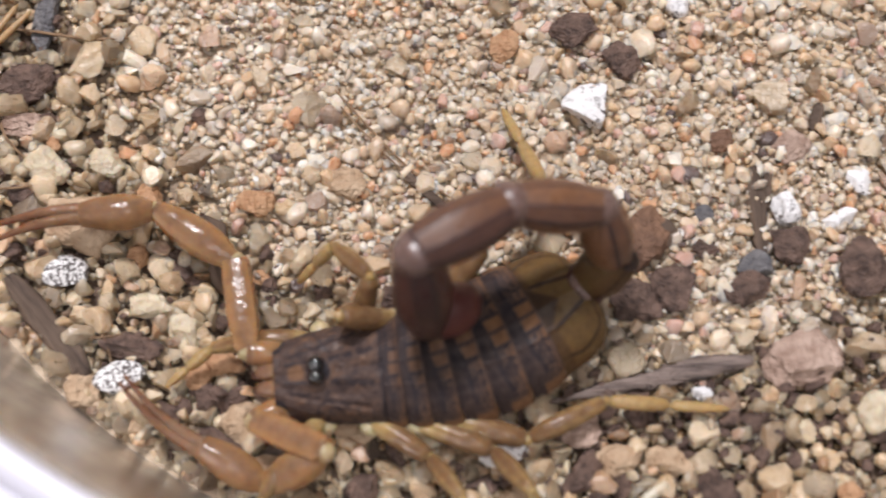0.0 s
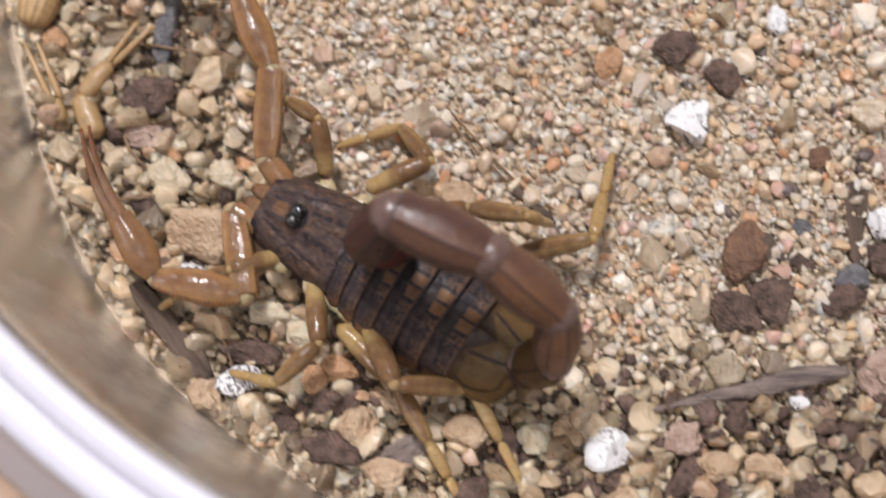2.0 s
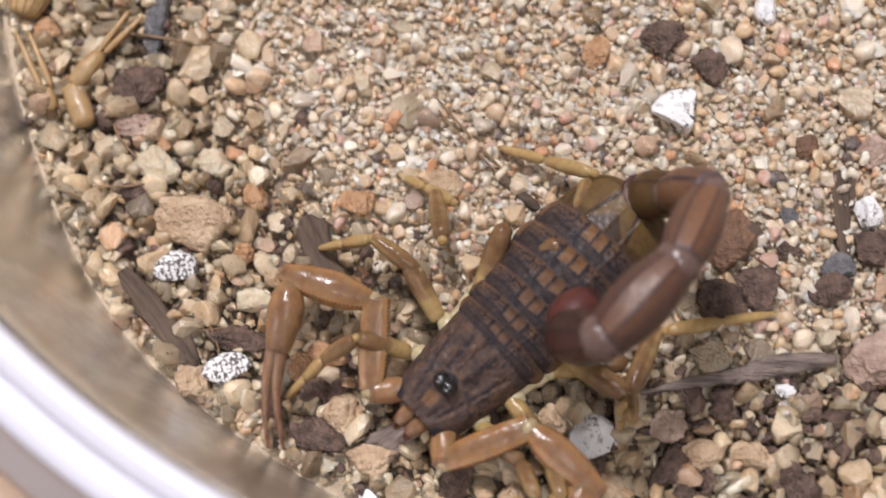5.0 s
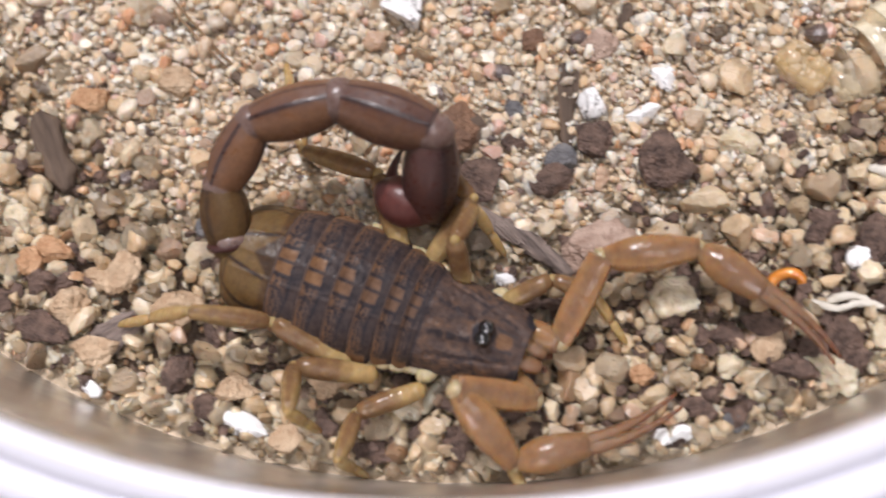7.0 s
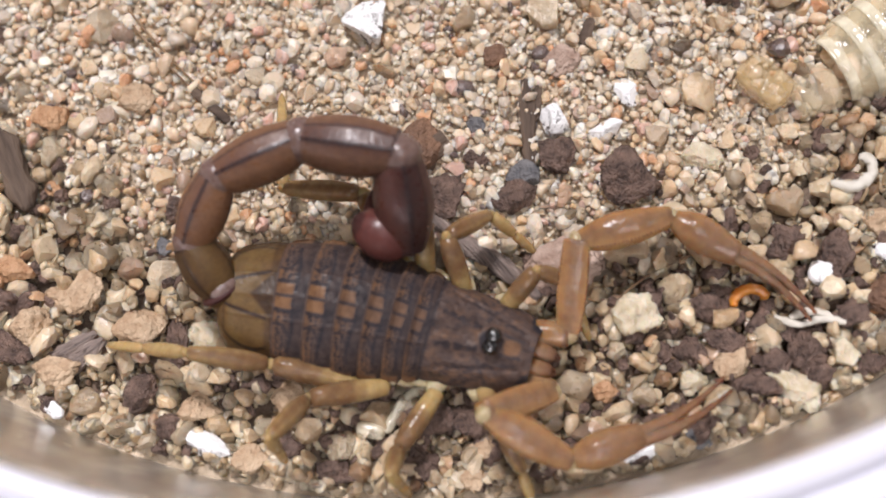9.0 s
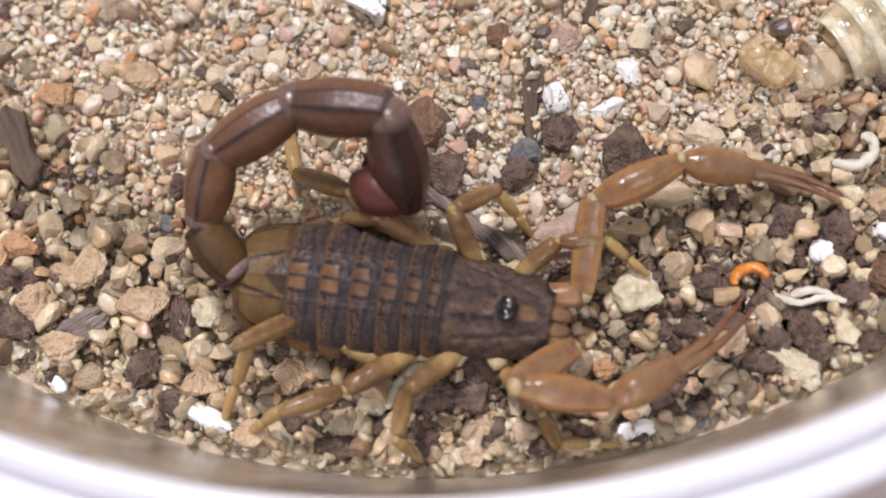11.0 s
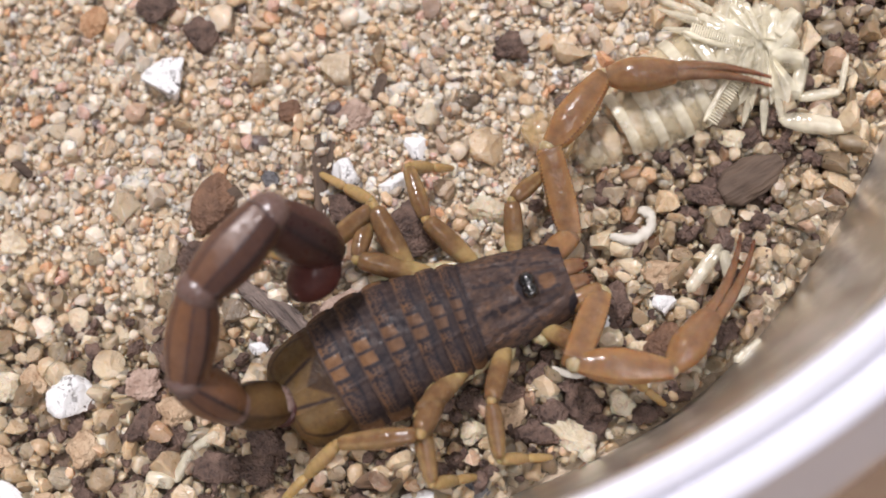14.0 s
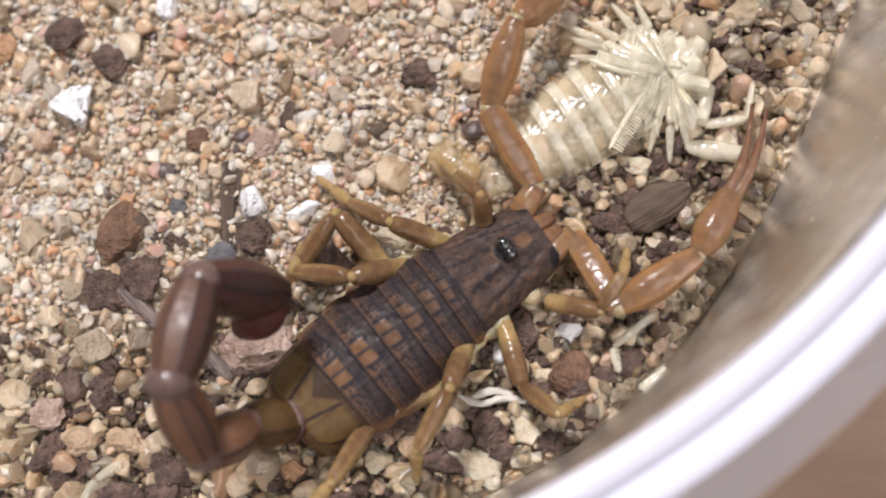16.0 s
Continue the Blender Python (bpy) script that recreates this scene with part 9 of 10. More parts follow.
    walk(part["R", 1, 0], [
        (0, pose(0.00150, -0.00300, 0.00260, 0.0, -54.2, -114.6)), (0.8, pose(0.00150, -0.00300, 0.00260, 0.0, -54.2, -114.6)), (1, pose(0.00150, -0.00300, 0.00260, 0.0, -17.6, -118.6)),
        (1.5, pose(0.00166, -0.00460, 0.00260, 0.0, -26.2, -121.2)), (2, pose(0.00166, -0.00460, 0.00260, 0.0, -3.1, -125.9)), (2.5, pose(0.00166, -0.00460, 0.00260, 0.0, -3.1, -125.9)),
        (3, pose(0.00166, -0.00460, 0.00260, 0.0, -3.1, -125.9)), (3.2, pose(0.00166, -0.00460, 0.00260, 0.0, -3.1, -125.9)), (4.35, pose(0.00150, -0.00300, 0.00260, -2.0, -10.0, -73.8)),
        (5.5, pose(0.00166, -0.00460, 0.00260, 0.0, -15.1, -123.2)), (6, pose(0.00166, -0.00460, 0.00260, 0.0, -12.3, -101.9)), (6.5, pose(0.00166, -0.00460, 0.00260, 0.0, -10.6, -142.4)),
        (7, pose(0.00166, -0.00460, 0.00260, 0.0, -4.7, -138.4)), (7.6, pose(0.00158, -0.00380, 0.00260, 0.0, -10.6, -105.9)), (9.2, pose(0.00158, -0.00380, 0.00260, 0.0, -10.6, -105.9)),
        (11.5, pose(0.00150, -0.00300, 0.00260, 0.0, -24.4, -129.9)), (12, pose(0.00150, -0.00300, 0.00260, 0.0, -21.7, -109.6)), (12.5, pose(0.00150, -0.00300, 0.00260, 0.0, -40.3, -135.4)),
        (13, pose(0.00150, -0.00300, 0.00260, 0.0, -18.6, -117.3)), (13.5, pose(0.00150, -0.00300, 0.00260, 0.0, -35.7, -117.7)), (14, pose(0.00150, -0.00300, 0.00260, -2.8, -31.9, -121.1)),
        (14.5, pose(0.00154, -0.00340, 0.00260, 0.0, -12.1, -109.7)), (15, pose(0.00150, -0.00300, 0.00260, 0.0, -22.5, -112.3)), (15.5, pose(0.00166, -0.00460, 0.00260, 0.0, -10.8, -118.9)),
        (16, pose(0.00154, -0.00340, 0.00260, 0.0, -4.1, -108.9)),
    ])
    walk(part["R", 1, 1], [
        (0, pose(0.00023, -0.00576, 0.00682, 0.0, 26.4, -49.1)), (0.8, pose(0.00023, -0.00576, 0.00682, 0.0, 26.4, -49.1)), (1, pose(-0.00087, -0.00735, 0.00417, 0.0, 37.3, -37.0)),
        (1.5, pose(-0.00076, -0.00859, 0.00490, 0.0, 12.6, -32.8)), (2, pose(-0.00139, -0.00880, 0.00288, 0.0, 22.2, -21.5)), (2.5, pose(-0.00139, -0.00880, 0.00288, 0.0, 22.2, -21.5)),
        (3, pose(-0.00139, -0.00880, 0.00288, 0.0, 22.2, -21.5)), (3.2, pose(-0.00139, -0.00880, 0.00288, 0.0, 22.2, -21.5)), (4.35, pose(0.00259, -0.00676, 0.00352, -3.8, 5.1, -60.6)),
        (5.5, pose(-0.00109, -0.00880, 0.00396, 0.0, -13.8, -84.3)), (6, pose(0.00061, -0.00957, 0.00370, 0.0, -37.3, -28.6)), (6.5, pose(-0.00239, -0.00772, 0.00356, 0.0, -56.1, -48.9)),
        (7, pose(-0.00221, -0.00804, 0.00303, 0.0, -30.6, -83.9)), (7.6, pose(0.00018, -0.00871, 0.00356, 0.0, -61.2, -79.3)), (9.2, pose(0.00018, -0.00871, 0.00356, 0.0, -61.2, -79.3)),
        (11.5, pose(-0.00154, -0.00663, 0.00475, 0.0, -27.3, -86.1)), (12, pose(-0.00012, -0.00755, 0.00452, 0.0, 41.9, -85.7)), (12.5, pose(-0.00132, -0.00579, 0.00596, 0.0, 41.0, -105.7)),
        (13, pose(-0.00076, -0.00738, 0.00426, 0.0, -8.5, -86.1)), (13.5, pose(-0.00046, -0.00674, 0.00564, 0.0, 4.8, -107.5)), (14, pose(-0.00078, -0.00678, 0.00534, -2.9, 17.7, -102.4)),
        (14.5, pose(-0.00017, -0.00819, 0.00369, 0.0, -41.5, -75.5)), (14.75, pose(-0.00025, -0.00782, 0.00414, -6.1, -0.2, -59.4)), (15, pose(-0.00032, -0.00744, 0.00459, 0.0, 41.0, -43.4)),
        (15.25, pose(-0.00013, -0.00722, 0.00444, -1.2, 23.5, -78.6)), (15.5, pose(-0.00081, -0.00907, 0.00357, 0.0, -39.9, -60.9)), (16, pose(-0.00014, -0.00831, 0.00297, 0.0, -36.3, -76.5)),
    ])
    walk(part["R", 1, 2], [
        (0, pose(0.00270, -0.00861, 0.00495, 0.0, 50.0, 26.1)), (0.8, pose(0.00270, -0.00861, 0.00495, 0.0, 50.0, 26.1)), (1, pose(0.00180, -0.00936, 0.00163, 0.0, 14.5, 53.1)),
        (1.5, pose(0.00269, -0.01081, 0.00398, 0.0, 34.5, 8.9)), (2, pose(0.00223, -0.01023, 0.00129, 0.0, 10.7, 44.0)), (2.5, pose(0.00223, -0.01023, 0.00129, 0.0, 10.7, 44.0)),
        (3, pose(0.00223, -0.01023, 0.00129, 0.0, 10.7, 44.0)), (3.2, pose(0.00223, -0.01023, 0.00129, 0.0, 10.7, 44.0)), (4.35, pose(0.00428, -0.00979, 0.00316, 1.1, 23.9, -17.7)),
        (5.5, pose(-0.00068, -0.01286, 0.00496, 0.0, 46.5, -48.9)), (6, pose(0.00355, -0.01117, 0.00625, 0.0, 64.7, -24.7)), (6.5, pose(-0.00085, -0.00949, 0.00704, 0.0, 77.0, -29.6)),
        (7, pose(-0.00183, -0.01163, 0.00517, 0.0, 71.8, -3.5)), (7.3, pose(-0.00024, -0.01126, 0.00437, 10.9, 55.8, -2.4)), (7.6, pose(0.00055, -0.01070, 0.00724, 0.0, 73.6, -30.8)),
        (9.2, pose(0.00055, -0.01070, 0.00724, 0.0, 73.6, -30.8)), (11.5, pose(-0.00128, -0.01036, 0.00667, 0.0, 68.7, -25.7)), (12, pose(0.00011, -0.01067, 0.00172, 0.0, 17.0, -1.1)),
        (12.5, pose(-0.00218, -0.00884, 0.00321, 0.0, 35.4, -27.9)), (13, pose(-0.00047, -0.01153, 0.00487, 0.0, 55.7, -0.2)), (13.5, pose(-0.00172, -0.01073, 0.00528, 0.0, 58.9, -15.6)),
        (14, pose(-0.00164, -0.01069, 0.00407, -0.9, 43.4, -13.3)), (14.5, pose(0.00061, -0.01123, 0.00647, 0.0, 59.5, 17.4)), (15, pose(0.00198, -0.00962, 0.00184, 0.0, 18.4, -19.9)),
        (15.5, pose(0.00076, -0.01189, 0.00627, 0.0, 62.1, 18.1)), (16, pose(0.00064, -0.01160, 0.00546, 0.0, 59.6, 5.8)),
    ])
    walk(part["R", 2, 0], [
        (0, pose(-0.00150, -0.00340, 0.00260, 0.0, -48.5, 2.8)), (0.8, pose(-0.00150, -0.00340, 0.00260, 0.0, -48.5, 2.8)), (0.9, pose(-0.00150, -0.00340, 0.00260, -5.0, -51.9, -37.9)),
        (1, pose(-0.00150, -0.00340, 0.00260, -5.2, -56.6, -82.3)), (1.5, pose(-0.00150, -0.00340, 0.00260, -3.2, -29.7, -76.1)), (2, pose(-0.00150, -0.00340, 0.00260, 0.0, -21.0, -142.6)),
        (2.5, pose(-0.00150, -0.00340, 0.00260, 0.0, -21.0, -142.6)), (3, pose(-0.00150, -0.00340, 0.00260, 0.0, -21.0, -142.6)), (3.2, pose(-0.00150, -0.00340, 0.00260, 0.0, -21.0, -142.6)),
        (5.5, pose(-0.00150, -0.00340, 0.00260, 0.0, -23.1, -156.6)), (5.75, pose(-0.00150, -0.00340, 0.00260, -1.4, -16.9, -113.5)), (6, pose(-0.00182, -0.00500, 0.00260, 0.0, -15.5, -157.2)),
        (6.5, pose(-0.00182, -0.00500, 0.00260, 0.0, -14.2, -169.2)), (7, pose(-0.00182, -0.00500, 0.00260, 0.0, -14.9, -163.4)), (7.6, pose(-0.00174, -0.00460, 0.00260, 0.0, -20.3, -152.2)),
        (9.2, pose(-0.00174, -0.00460, 0.00260, 0.0, -20.3, -152.2)), (11.5, pose(-0.00150, -0.00340, 0.00260, 0.0, -14.0, -134.1)), (12, pose(-0.00150, -0.00340, 0.00260, 0.0, -45.6, -160.6)),
        (12.5, pose(-0.00166, -0.00420, 0.00260, 0.0, -14.9, -139.8)), (13, pose(-0.00150, -0.00340, 0.00260, 0.0, -53.4, -138.4)), (13.5, pose(-0.00150, -0.00340, 0.00260, 0.0, -42.0, -144.3)),
        (14, pose(-0.00150, -0.00340, 0.00260, -1.7, -31.0, -148.5)), (14.5, pose(-0.00150, -0.00340, 0.00260, 0.0, -14.7, -145.3)), (15, pose(-0.00158, -0.00380, 0.00260, 0.0, -9.3, -141.8)),
        (15.5, pose(-0.00150, -0.00340, 0.00260, 0.0, -44.9, -142.3)), (16, pose(-0.00150, -0.00340, 0.00260, 0.0, -47.5, -139.3)),
    ])
    walk(part["R", 2, 1], [
        (0, pose(0.00247, -0.00321, 0.00710, 0.0, 62.2, -144.5)), (0.8, pose(0.00247, -0.00321, 0.00710, 0.0, 62.2, -144.5)), (0.9, pose(0.00070, -0.00494, 0.00735, 5.3, 53.3, -88.2)),
        (1, pose(-0.00106, -0.00667, 0.00761, -2.7, 45.5, -42.4)), (1.5, pose(-0.00025, -0.00846, 0.00557, -2.0, 27.9, -40.2)), (1.75, pose(-0.00310, -0.00763, 0.00516, -17.0, 0.8, -102.1)),
        (2, pose(-0.00595, -0.00680, 0.00475, 0.0, -25.0, -163.9)), (2.5, pose(-0.00595, -0.00680, 0.00475, 0.0, -25.0, -163.9)), (3, pose(-0.00595, -0.00680, 0.00475, 0.0, -25.0, -163.9)),
        (3.2, pose(-0.00595, -0.00680, 0.00475, 0.0, -25.0, -163.9)), (3.583, pose(-0.00373, -0.00785, 0.00475, -15.5, 1.0, -115.9)), (3.967, pose(-0.00151, -0.00890, 0.00474, -6.5, 29.8, -68.7)),
        (4.733, pose(-0.00074, -0.00888, 0.00463, -6.1, 22.5, -117.2)), (5.5, pose(-0.00657, -0.00560, 0.00495, 0.0, 36.6, -140.0)), (5.75, pose(-0.00330, -0.00749, 0.00432, -2.2, 9.7, 164.3)),
        (6, pose(-0.00715, -0.00724, 0.00420, 0.0, 42.1, -136.4)), (6.25, pose(-0.00675, -0.00594, 0.00400, 6.3, -10.9, 179.2)), (6.5, pose(-0.00753, -0.00609, 0.00407, 0.0, -46.6, -124.6)),
        (7, pose(-0.00738, -0.00666, 0.00414, 0.0, -41.0, -65.2)), (7.6, pose(-0.00672, -0.00722, 0.00469, 0.0, -39.6, -109.0)), (9.2, pose(-0.00672, -0.00722, 0.00469, 0.0, -39.6, -109.0)),
        (11.5, pose(-0.00555, -0.00758, 0.00405, 0.0, -6.9, -153.0)), (11.75, pose(-0.00576, -0.00586, 0.00488, -8.3, -5.9, -126.0)), (12, pose(-0.00546, -0.00480, 0.00689, 0.0, 29.5, -101.4)),
        (12.25, pose(-0.00567, -0.00597, 0.00497, -4.7, -6.8, -113.2)), (12.5, pose(-0.00609, -0.00794, 0.00414, 0.0, -50.3, -113.3)), (12.75, pose(-0.00514, -0.00645, 0.00516, -3.2, -6.8, -117.5)),
        (13, pose(-0.00417, -0.00578, 0.00742, 0.0, 21.0, -115.7)), (13.5, pose(-0.00512, -0.00601, 0.00661, 0.0, 19.9, -110.9)), (14, pose(-0.00589, -0.00609, 0.00569, -2.8, 6.1, -98.8)),
        (14.5, pose(-0.00627, -0.00671, 0.00413, 0.0, -33.0, -103.3)), (15, pose(-0.00623, -0.00746, 0.00357, 0.0, 0.2, -140.0)), (15.5, pose(-0.00486, -0.00599, 0.00684, 0.0, 1.3, -153.5)),
        (16, pose(-0.00457, -0.00605, 0.00702, 0.0, 2.3, -152.5)),
    ])
    walk(part["R", 2, 2], [
        (0, pose(0.00065, -0.00451, 0.00285, 0.0, 27.2, 24.0)), (0.8, pose(0.00065, -0.00451, 0.00285, 0.0, 27.2, 24.0)), (1, pose(0.00143, -0.00894, 0.00419, 2.7, 44.3, 44.8)),
        (1.5, pose(0.00299, -0.01120, 0.00333, 0.7, 30.1, 12.3)), (1.75, pose(-0.00357, -0.00961, 0.00506, 23.5, 48.6, -41.8)), (2, pose(-0.01013, -0.00801, 0.00678, 0.0, 71.4, -131.5)),
        (2.5, pose(-0.01013, -0.00801, 0.00678, 0.0, 71.4, -131.5)), (3, pose(-0.01013, -0.00801, 0.00678, 0.0, 71.4, -131.5)), (3.2, pose(-0.01013, -0.00801, 0.00678, 0.0, 71.4, -131.5)),
        (3.583, pose(-0.00532, -0.00930, 0.00461, 24.7, 44.2, -54.7)), (3.967, pose(-0.00051, -0.01059, 0.00243, 5.0, 19.3, -10.1)), (4.733, pose(-0.00233, -0.01063, 0.00273, 2.7, 25.0, -77.7)),
        (5.5, pose(-0.00952, -0.00807, 0.00209, 0.0, 19.0, -56.4)), (6, pose(-0.00973, -0.00969, 0.00098, 0.0, 7.8, -27.9)), (6.125, pose(-0.00959, -0.00776, 0.00289, 6.0, 31.0, -68.4)),
        (6.25, pose(-0.00944, -0.00583, 0.00479, -11.4, 51.1, -122.7)), (6.5, pose(-0.00941, -0.00881, 0.00755, 0.0, 70.5, -99.4)), (6.75, pose(-0.00795, -0.00961, 0.00569, -2.2, 65.9, -46.3)),
        (7, pose(-0.00586, -0.00995, 0.00729, 0.0, 74.3, -5.7)), (7.6, pose(-0.00792, -0.01072, 0.00775, 0.0, 78.0, -57.8)), (9.2, pose(-0.00792, -0.01072, 0.00775, 0.0, 78.0, -57.8)),
        (10.35, pose(-0.00888, -0.00967, 0.00581, -8.3, 68.2, -107.0)), (11.5, pose(-0.00980, -0.00974, 0.00463, 0.0, 49.8, -160.0)), (11.667, pose(-0.00837, -0.00899, 0.00545, 5.0, 63.2, -107.0)),
        (11.833, pose(-0.00749, -0.00882, 0.00512, 4.9, 58.2, -51.7)), (12, pose(-0.00628, -0.00889, 0.00453, 0.0, 48.3, -5.2)), (12.25, pose(-0.00679, -0.00983, 0.00618, 20.1, 60.1, -60.4)),
        (12.5, pose(-0.00730, -0.01076, 0.00783, 0.0, 74.9, -150.8)), (12.75, pose(-0.00671, -0.01029, 0.00676, 10.5, 69.5, -69.9)), (13, pose(-0.00611, -0.00981, 0.00570, 0.0, 64.7, -8.8)),
        (13.5, pose(-0.00673, -0.01022, 0.00498, 0.0, 55.5, -21.0)), (14, pose(-0.00662, -0.01080, 0.00518, -0.4, 57.6, -4.4)), (14.5, pose(-0.00720, -0.01062, 0.00674, 0.0, 75.9, -15.1)),
        (14.75, pose(-0.00826, -0.01021, 0.00582, -11.1, 70.8, -86.9)), (15, pose(-0.00991, -0.01055, 0.00355, 0.0, 35.3, -115.4)), (15.5, pose(-0.00916, -0.00813, 0.00673, 0.0, 62.9, -161.7)),
        (16, pose(-0.00883, -0.00826, 0.00682, 0.0, 72.3, -137.5)),
    ])
    walk(part["R", 3, 0], [
        (0, pose(-0.00320, -0.00340, 0.00260, -2.1, -14.3, -134.1)), (0.8, pose(-0.00320, -0.00340, 0.00260, -2.1, -14.3, -134.1)), (1, pose(-0.00320, -0.00340, 0.00260, -2.3, -15.9, -127.5)),
        (1.5, pose(-0.00384, -0.00500, 0.00260, 0.0, -1.4, -158.4)), (2, pose(-0.00384, -0.00500, 0.00260, 0.0, 3.8, -171.4)), (2.5, pose(-0.00384, -0.00500, 0.00260, 0.0, 3.8, -171.4)),
        (3, pose(-0.00384, -0.00500, 0.00260, 0.0, 3.8, -171.4)), (3.2, pose(-0.00384, -0.00500, 0.00260, 0.0, 3.8, -171.4)), (4.35, pose(-0.00320, -0.00340, 0.00260, -4.8, -29.4, -172.0)),
        (5.5, pose(-0.00320, -0.00340, 0.00260, 0.0, -26.4, 149.2)), (6, pose(-0.00384, -0.00500, 0.00260, 0.0, -9.7, 151.0)), (6.5, pose(-0.00320, -0.00340, 0.00260, 0.0, -47.6, -150.7)),
        (7, pose(-0.00384, -0.00500, 0.00260, 0.0, -15.5, 173.9)), (7.6, pose(-0.00384, -0.00500, 0.00260, 0.0, -12.9, -174.1)), (9.2, pose(-0.00384, -0.00500, 0.00260, 0.0, -12.9, -174.1)),
        (11.5, pose(-0.00384, -0.00500, 0.00260, 0.0, -11.8, 156.5)), (12, pose(-0.00384, -0.00500, 0.00260, 0.0, -8.4, 174.0)), (12.5, pose(-0.00384, -0.00500, 0.00260, 0.0, -7.2, 176.0)),
        (13, pose(-0.00320, -0.00340, 0.00260, 0.0, -6.2, -129.9)), (13.5, pose(-0.00320, -0.00340, 0.00260, 0.0, -29.3, -130.3)), (14, pose(-0.00320, -0.00340, 0.00260, -2.9, -38.5, -126.2)),
        (14.5, pose(-0.00320, -0.00340, 0.00260, 0.0, -39.2, -130.1)), (15, pose(-0.00384, -0.00500, 0.00260, 0.0, -4.2, -179.6)), (15.5, pose(-0.00384, -0.00500, 0.00260, 0.0, -3.1, 172.5)),
        (16, pose(-0.00384, -0.00500, 0.00260, 0.0, -2.7, 172.5)),
    ])
    walk(part["R", 3, 1], [
        (0, pose(-0.00751, -0.00786, 0.00418, -1.9, -7.4, -137.4)), (0.8, pose(-0.00751, -0.00786, 0.00418, -1.9, -7.4, -137.4)), (1, pose(-0.00695, -0.00828, 0.00435, -1.5, 14.6, -149.0)),
        (1.5, pose(-0.00979, -0.00736, 0.00275, 0.0, -9.5, -131.0)), (2, pose(-0.01015, -0.00595, 0.00217, 0.0, -17.0, -142.6)), (2.5, pose(-0.01015, -0.00595, 0.00217, 0.0, -17.0, -142.6)),
        (3, pose(-0.01015, -0.00595, 0.00217, 0.0, -17.0, -142.6)), (3.2, pose(-0.01015, -0.00595, 0.00217, 0.0, -17.0, -142.6)), (5.5, pose(-0.00812, -0.00046, 0.00544, 0.0, 16.5, -146.6)),
        (5.75, pose(-0.00831, -0.00256, 0.00538, 9.5, -18.4, -122.5)), (6, pose(-0.00936, -0.00194, 0.00367, 0.0, -70.6, -112.0)), (6.167, pose(-0.00881, -0.00493, 0.00481, 21.0, -32.4, -133.7)),
        (6.333, pose(-0.00826, -0.00543, 0.00559, 20.4, -2.8, 172.8)), (6.5, pose(-0.00697, -0.00551, 0.00732, 0.0, 7.6, 133.4)), (7, pose(-0.00997, -0.00435, 0.00432, 0.0, -15.1, -164.1)),
        (7.6, pose(-0.01005, -0.00564, 0.00403, 0.0, -15.0, -169.8)), (9.2, pose(-0.01005, -0.00564, 0.00403, 0.0, -15.0, -169.8)), (11.5, pose(-0.00958, -0.00250, 0.00391, 0.0, -33.5, -132.0)),
        (12, pose(-0.01014, -0.00434, 0.00354, 0.0, -9.1, -173.3)), (12.5, pose(-0.01017, -0.00456, 0.00341, 0.0, -42.6, -127.2)), (13, pose(-0.00728, -0.00828, 0.00330, 0.0, -46.7, 173.7)),
        (13.5, pose(-0.00681, -0.00766, 0.00573, 0.0, 24.8, 167.4)), (14, pose(-0.00616, -0.00744, 0.00658, 0.7, 8.7, 166.0)), (14.5, pose(-0.00640, -0.00719, 0.00664, 0.0, 6.2, 159.7)),
        (15, pose(-0.01022, -0.00504, 0.00307, 0.0, -5.7, -168.9)), (15.5, pose(-0.01018, -0.00416, 0.00295, 0.0, -1.2, -155.0)), (16, pose(-0.01018, -0.00417, 0.00290, 0.0, -27.6, -153.1)),
    ])
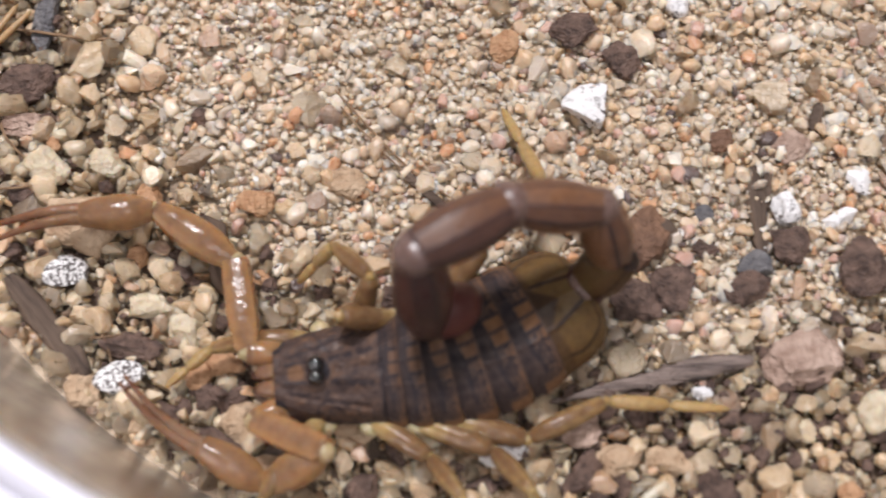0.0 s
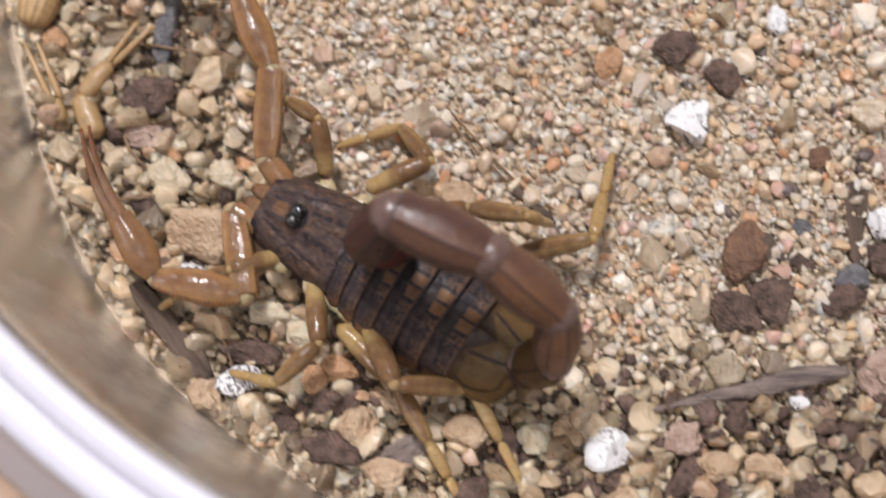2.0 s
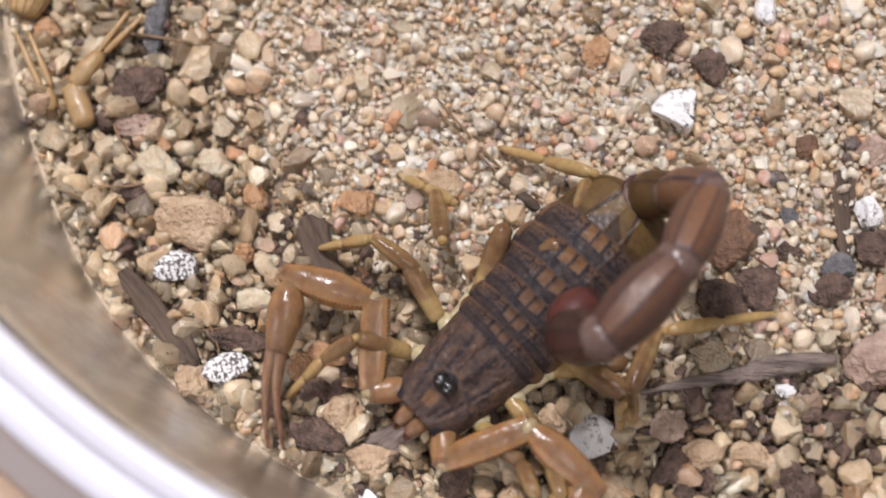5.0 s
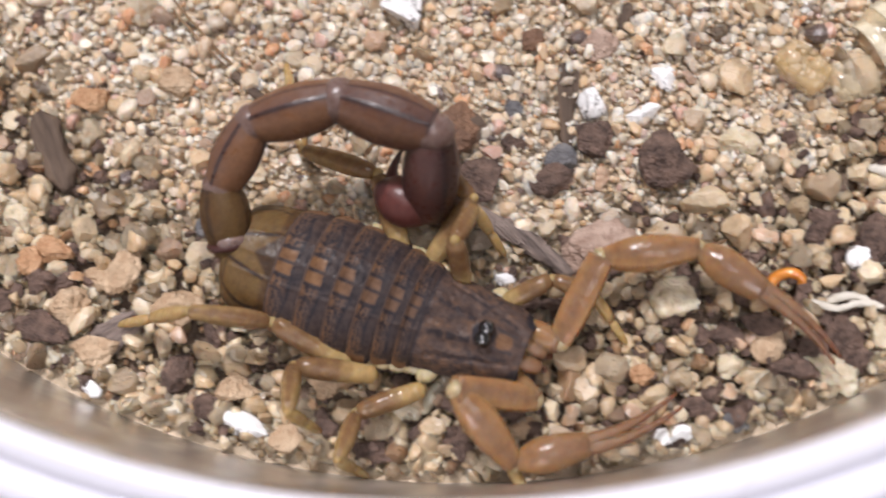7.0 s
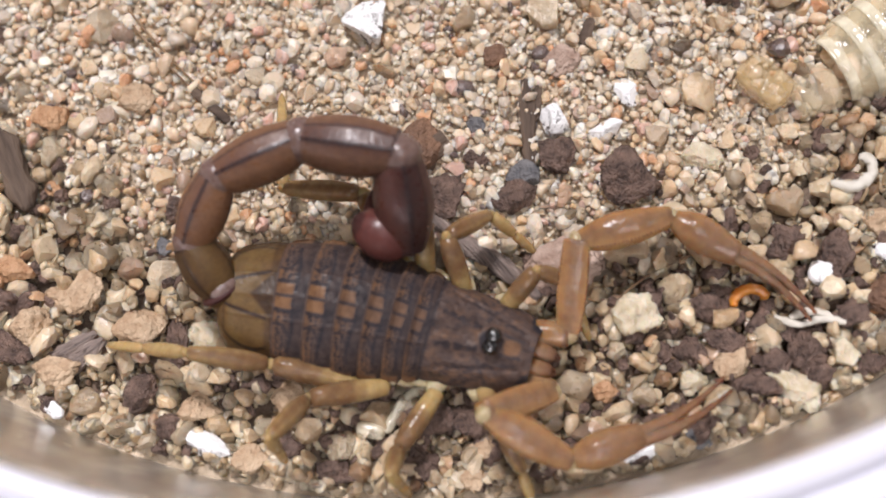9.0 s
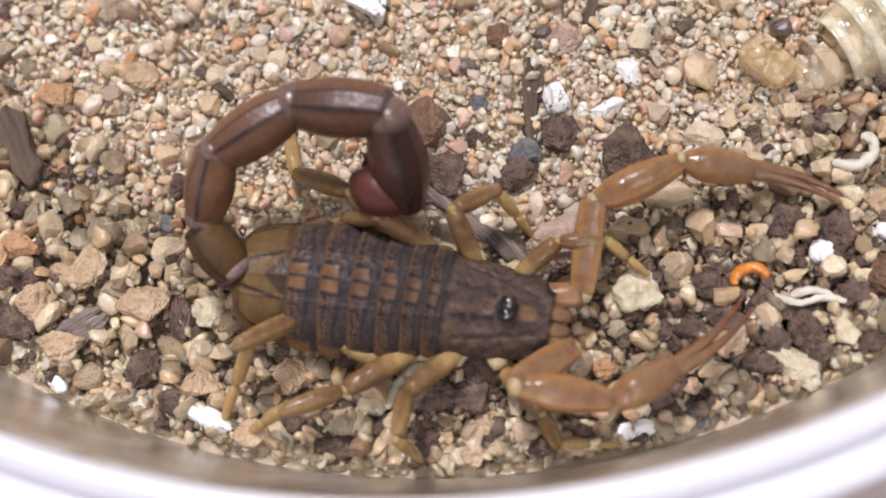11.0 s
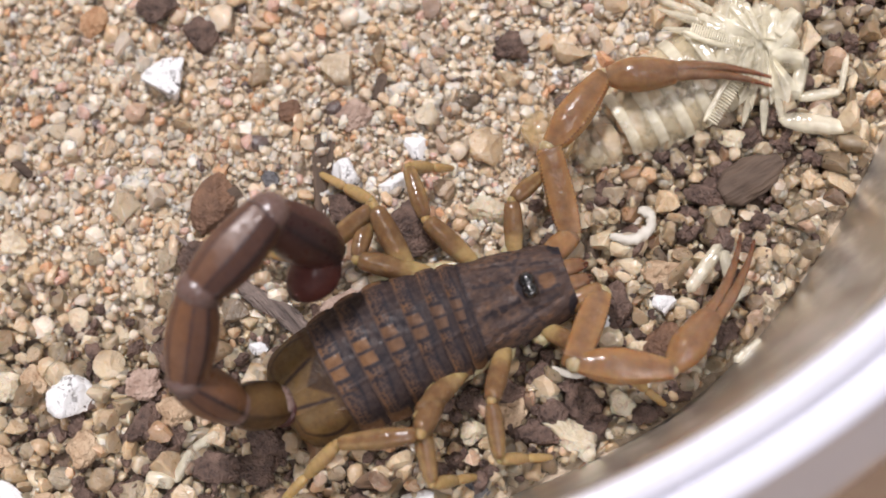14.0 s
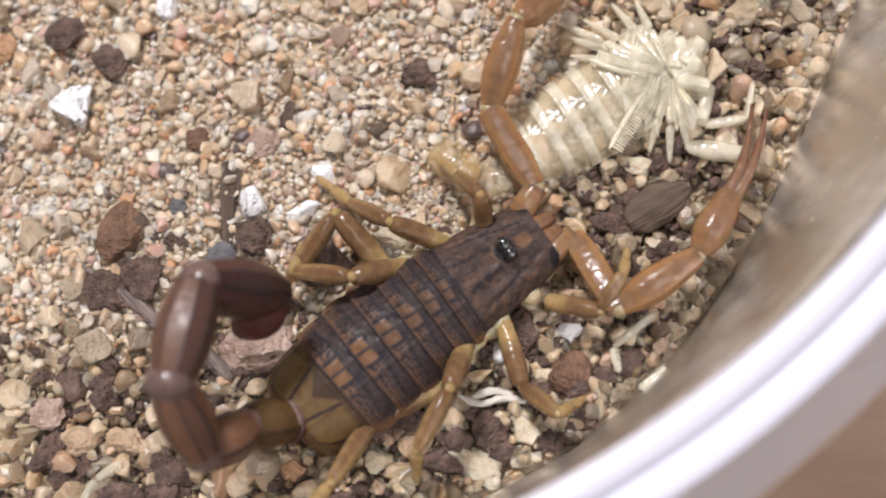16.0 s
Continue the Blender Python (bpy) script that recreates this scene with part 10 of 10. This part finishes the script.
    walk(part["R", 3, 2], [
        (0, pose(-0.01189, -0.01189, 0.00496, -3.2, 32.4, -73.4)), (0.8, pose(-0.01189, -0.01189, 0.00496, -3.2, 32.4, -73.4)), (1, pose(-0.01193, -0.01127, 0.00284, -2.9, 15.5, -75.3)),
        (1.5, pose(-0.01367, -0.01182, 0.00375, 0.0, 24.4, -67.3)), (2, pose(-0.01471, -0.00943, 0.00393, 0.0, 25.7, -72.3)), (2.5, pose(-0.01471, -0.00943, 0.00393, 0.0, 25.7, -72.3)),
        (3, pose(-0.01471, -0.00943, 0.00393, 0.0, 25.7, -72.3)), (3.2, pose(-0.01471, -0.00943, 0.00393, 0.0, 25.7, -72.3)), (5.5, pose(-0.01293, -0.00363, 0.00374, 0.0, 24.3, -64.9)),
        (6, pose(-0.01010, -0.00379, 0.00933, 0.0, 54.0, -95.7)), (6.25, pose(-0.00987, -0.00492, 0.00671, -16.5, 51.5, -129.8)), (6.5, pose(-0.01105, -0.00119, 0.00653, 0.0, 37.3, -142.5)),
        (7, pose(-0.01554, -0.00593, 0.00588, 0.0, 41.3, -159.0)), (7.6, pose(-0.01575, -0.00667, 0.00559, 0.0, 35.4, -174.3)), (9.2, pose(-0.01575, -0.00667, 0.00559, 0.0, 35.4, -174.3)),
        (10.35, pose(-0.01212, -0.00413, 0.00309, -5.0, 17.4, -140.9)), (11.5, pose(-0.01293, -0.00622, 0.00722, 0.0, 54.7, -88.0)), (11.75, pose(-0.01110, -0.00335, 0.00512, 0.3, 34.2, -144.5)),
        (12, pose(-0.01602, -0.00503, 0.00449, 0.0, 29.9, -177.2)), (12.25, pose(-0.01150, -0.00443, 0.00613, -4.5, 43.8, -140.8)), (12.375, pose(-0.01217, -0.00625, 0.00680, -7.4, 51.3, -96.1)),
        (12.5, pose(-0.01285, -0.00808, 0.00747, 0.0, 57.7, -43.1)), (12.75, pose(-0.01211, -0.00795, 0.00756, -3.2, 54.3, -104.5)), (13, pose(-0.01138, -0.00783, 0.00766, 0.0, 51.0, -160.7)),
        (13.5, pose(-0.01212, -0.00647, 0.00321, 0.0, 20.5, -160.2)), (14, pose(-0.01191, -0.00601, 0.00568, -1.3, 41.8, -160.9)), (14.5, pose(-0.01199, -0.00513, 0.00600, 0.0, 42.4, -156.3)),
        (15, pose(-0.01608, -0.00619, 0.00367, 0.0, 23.8, -146.7)), (15.5, pose(-0.01561, -0.00669, 0.00307, 0.0, 19.5, -165.8)), (16, pose(-0.01492, -0.00657, 0.00567, 0.0, 39.5, -171.1)),
    ])


motions()
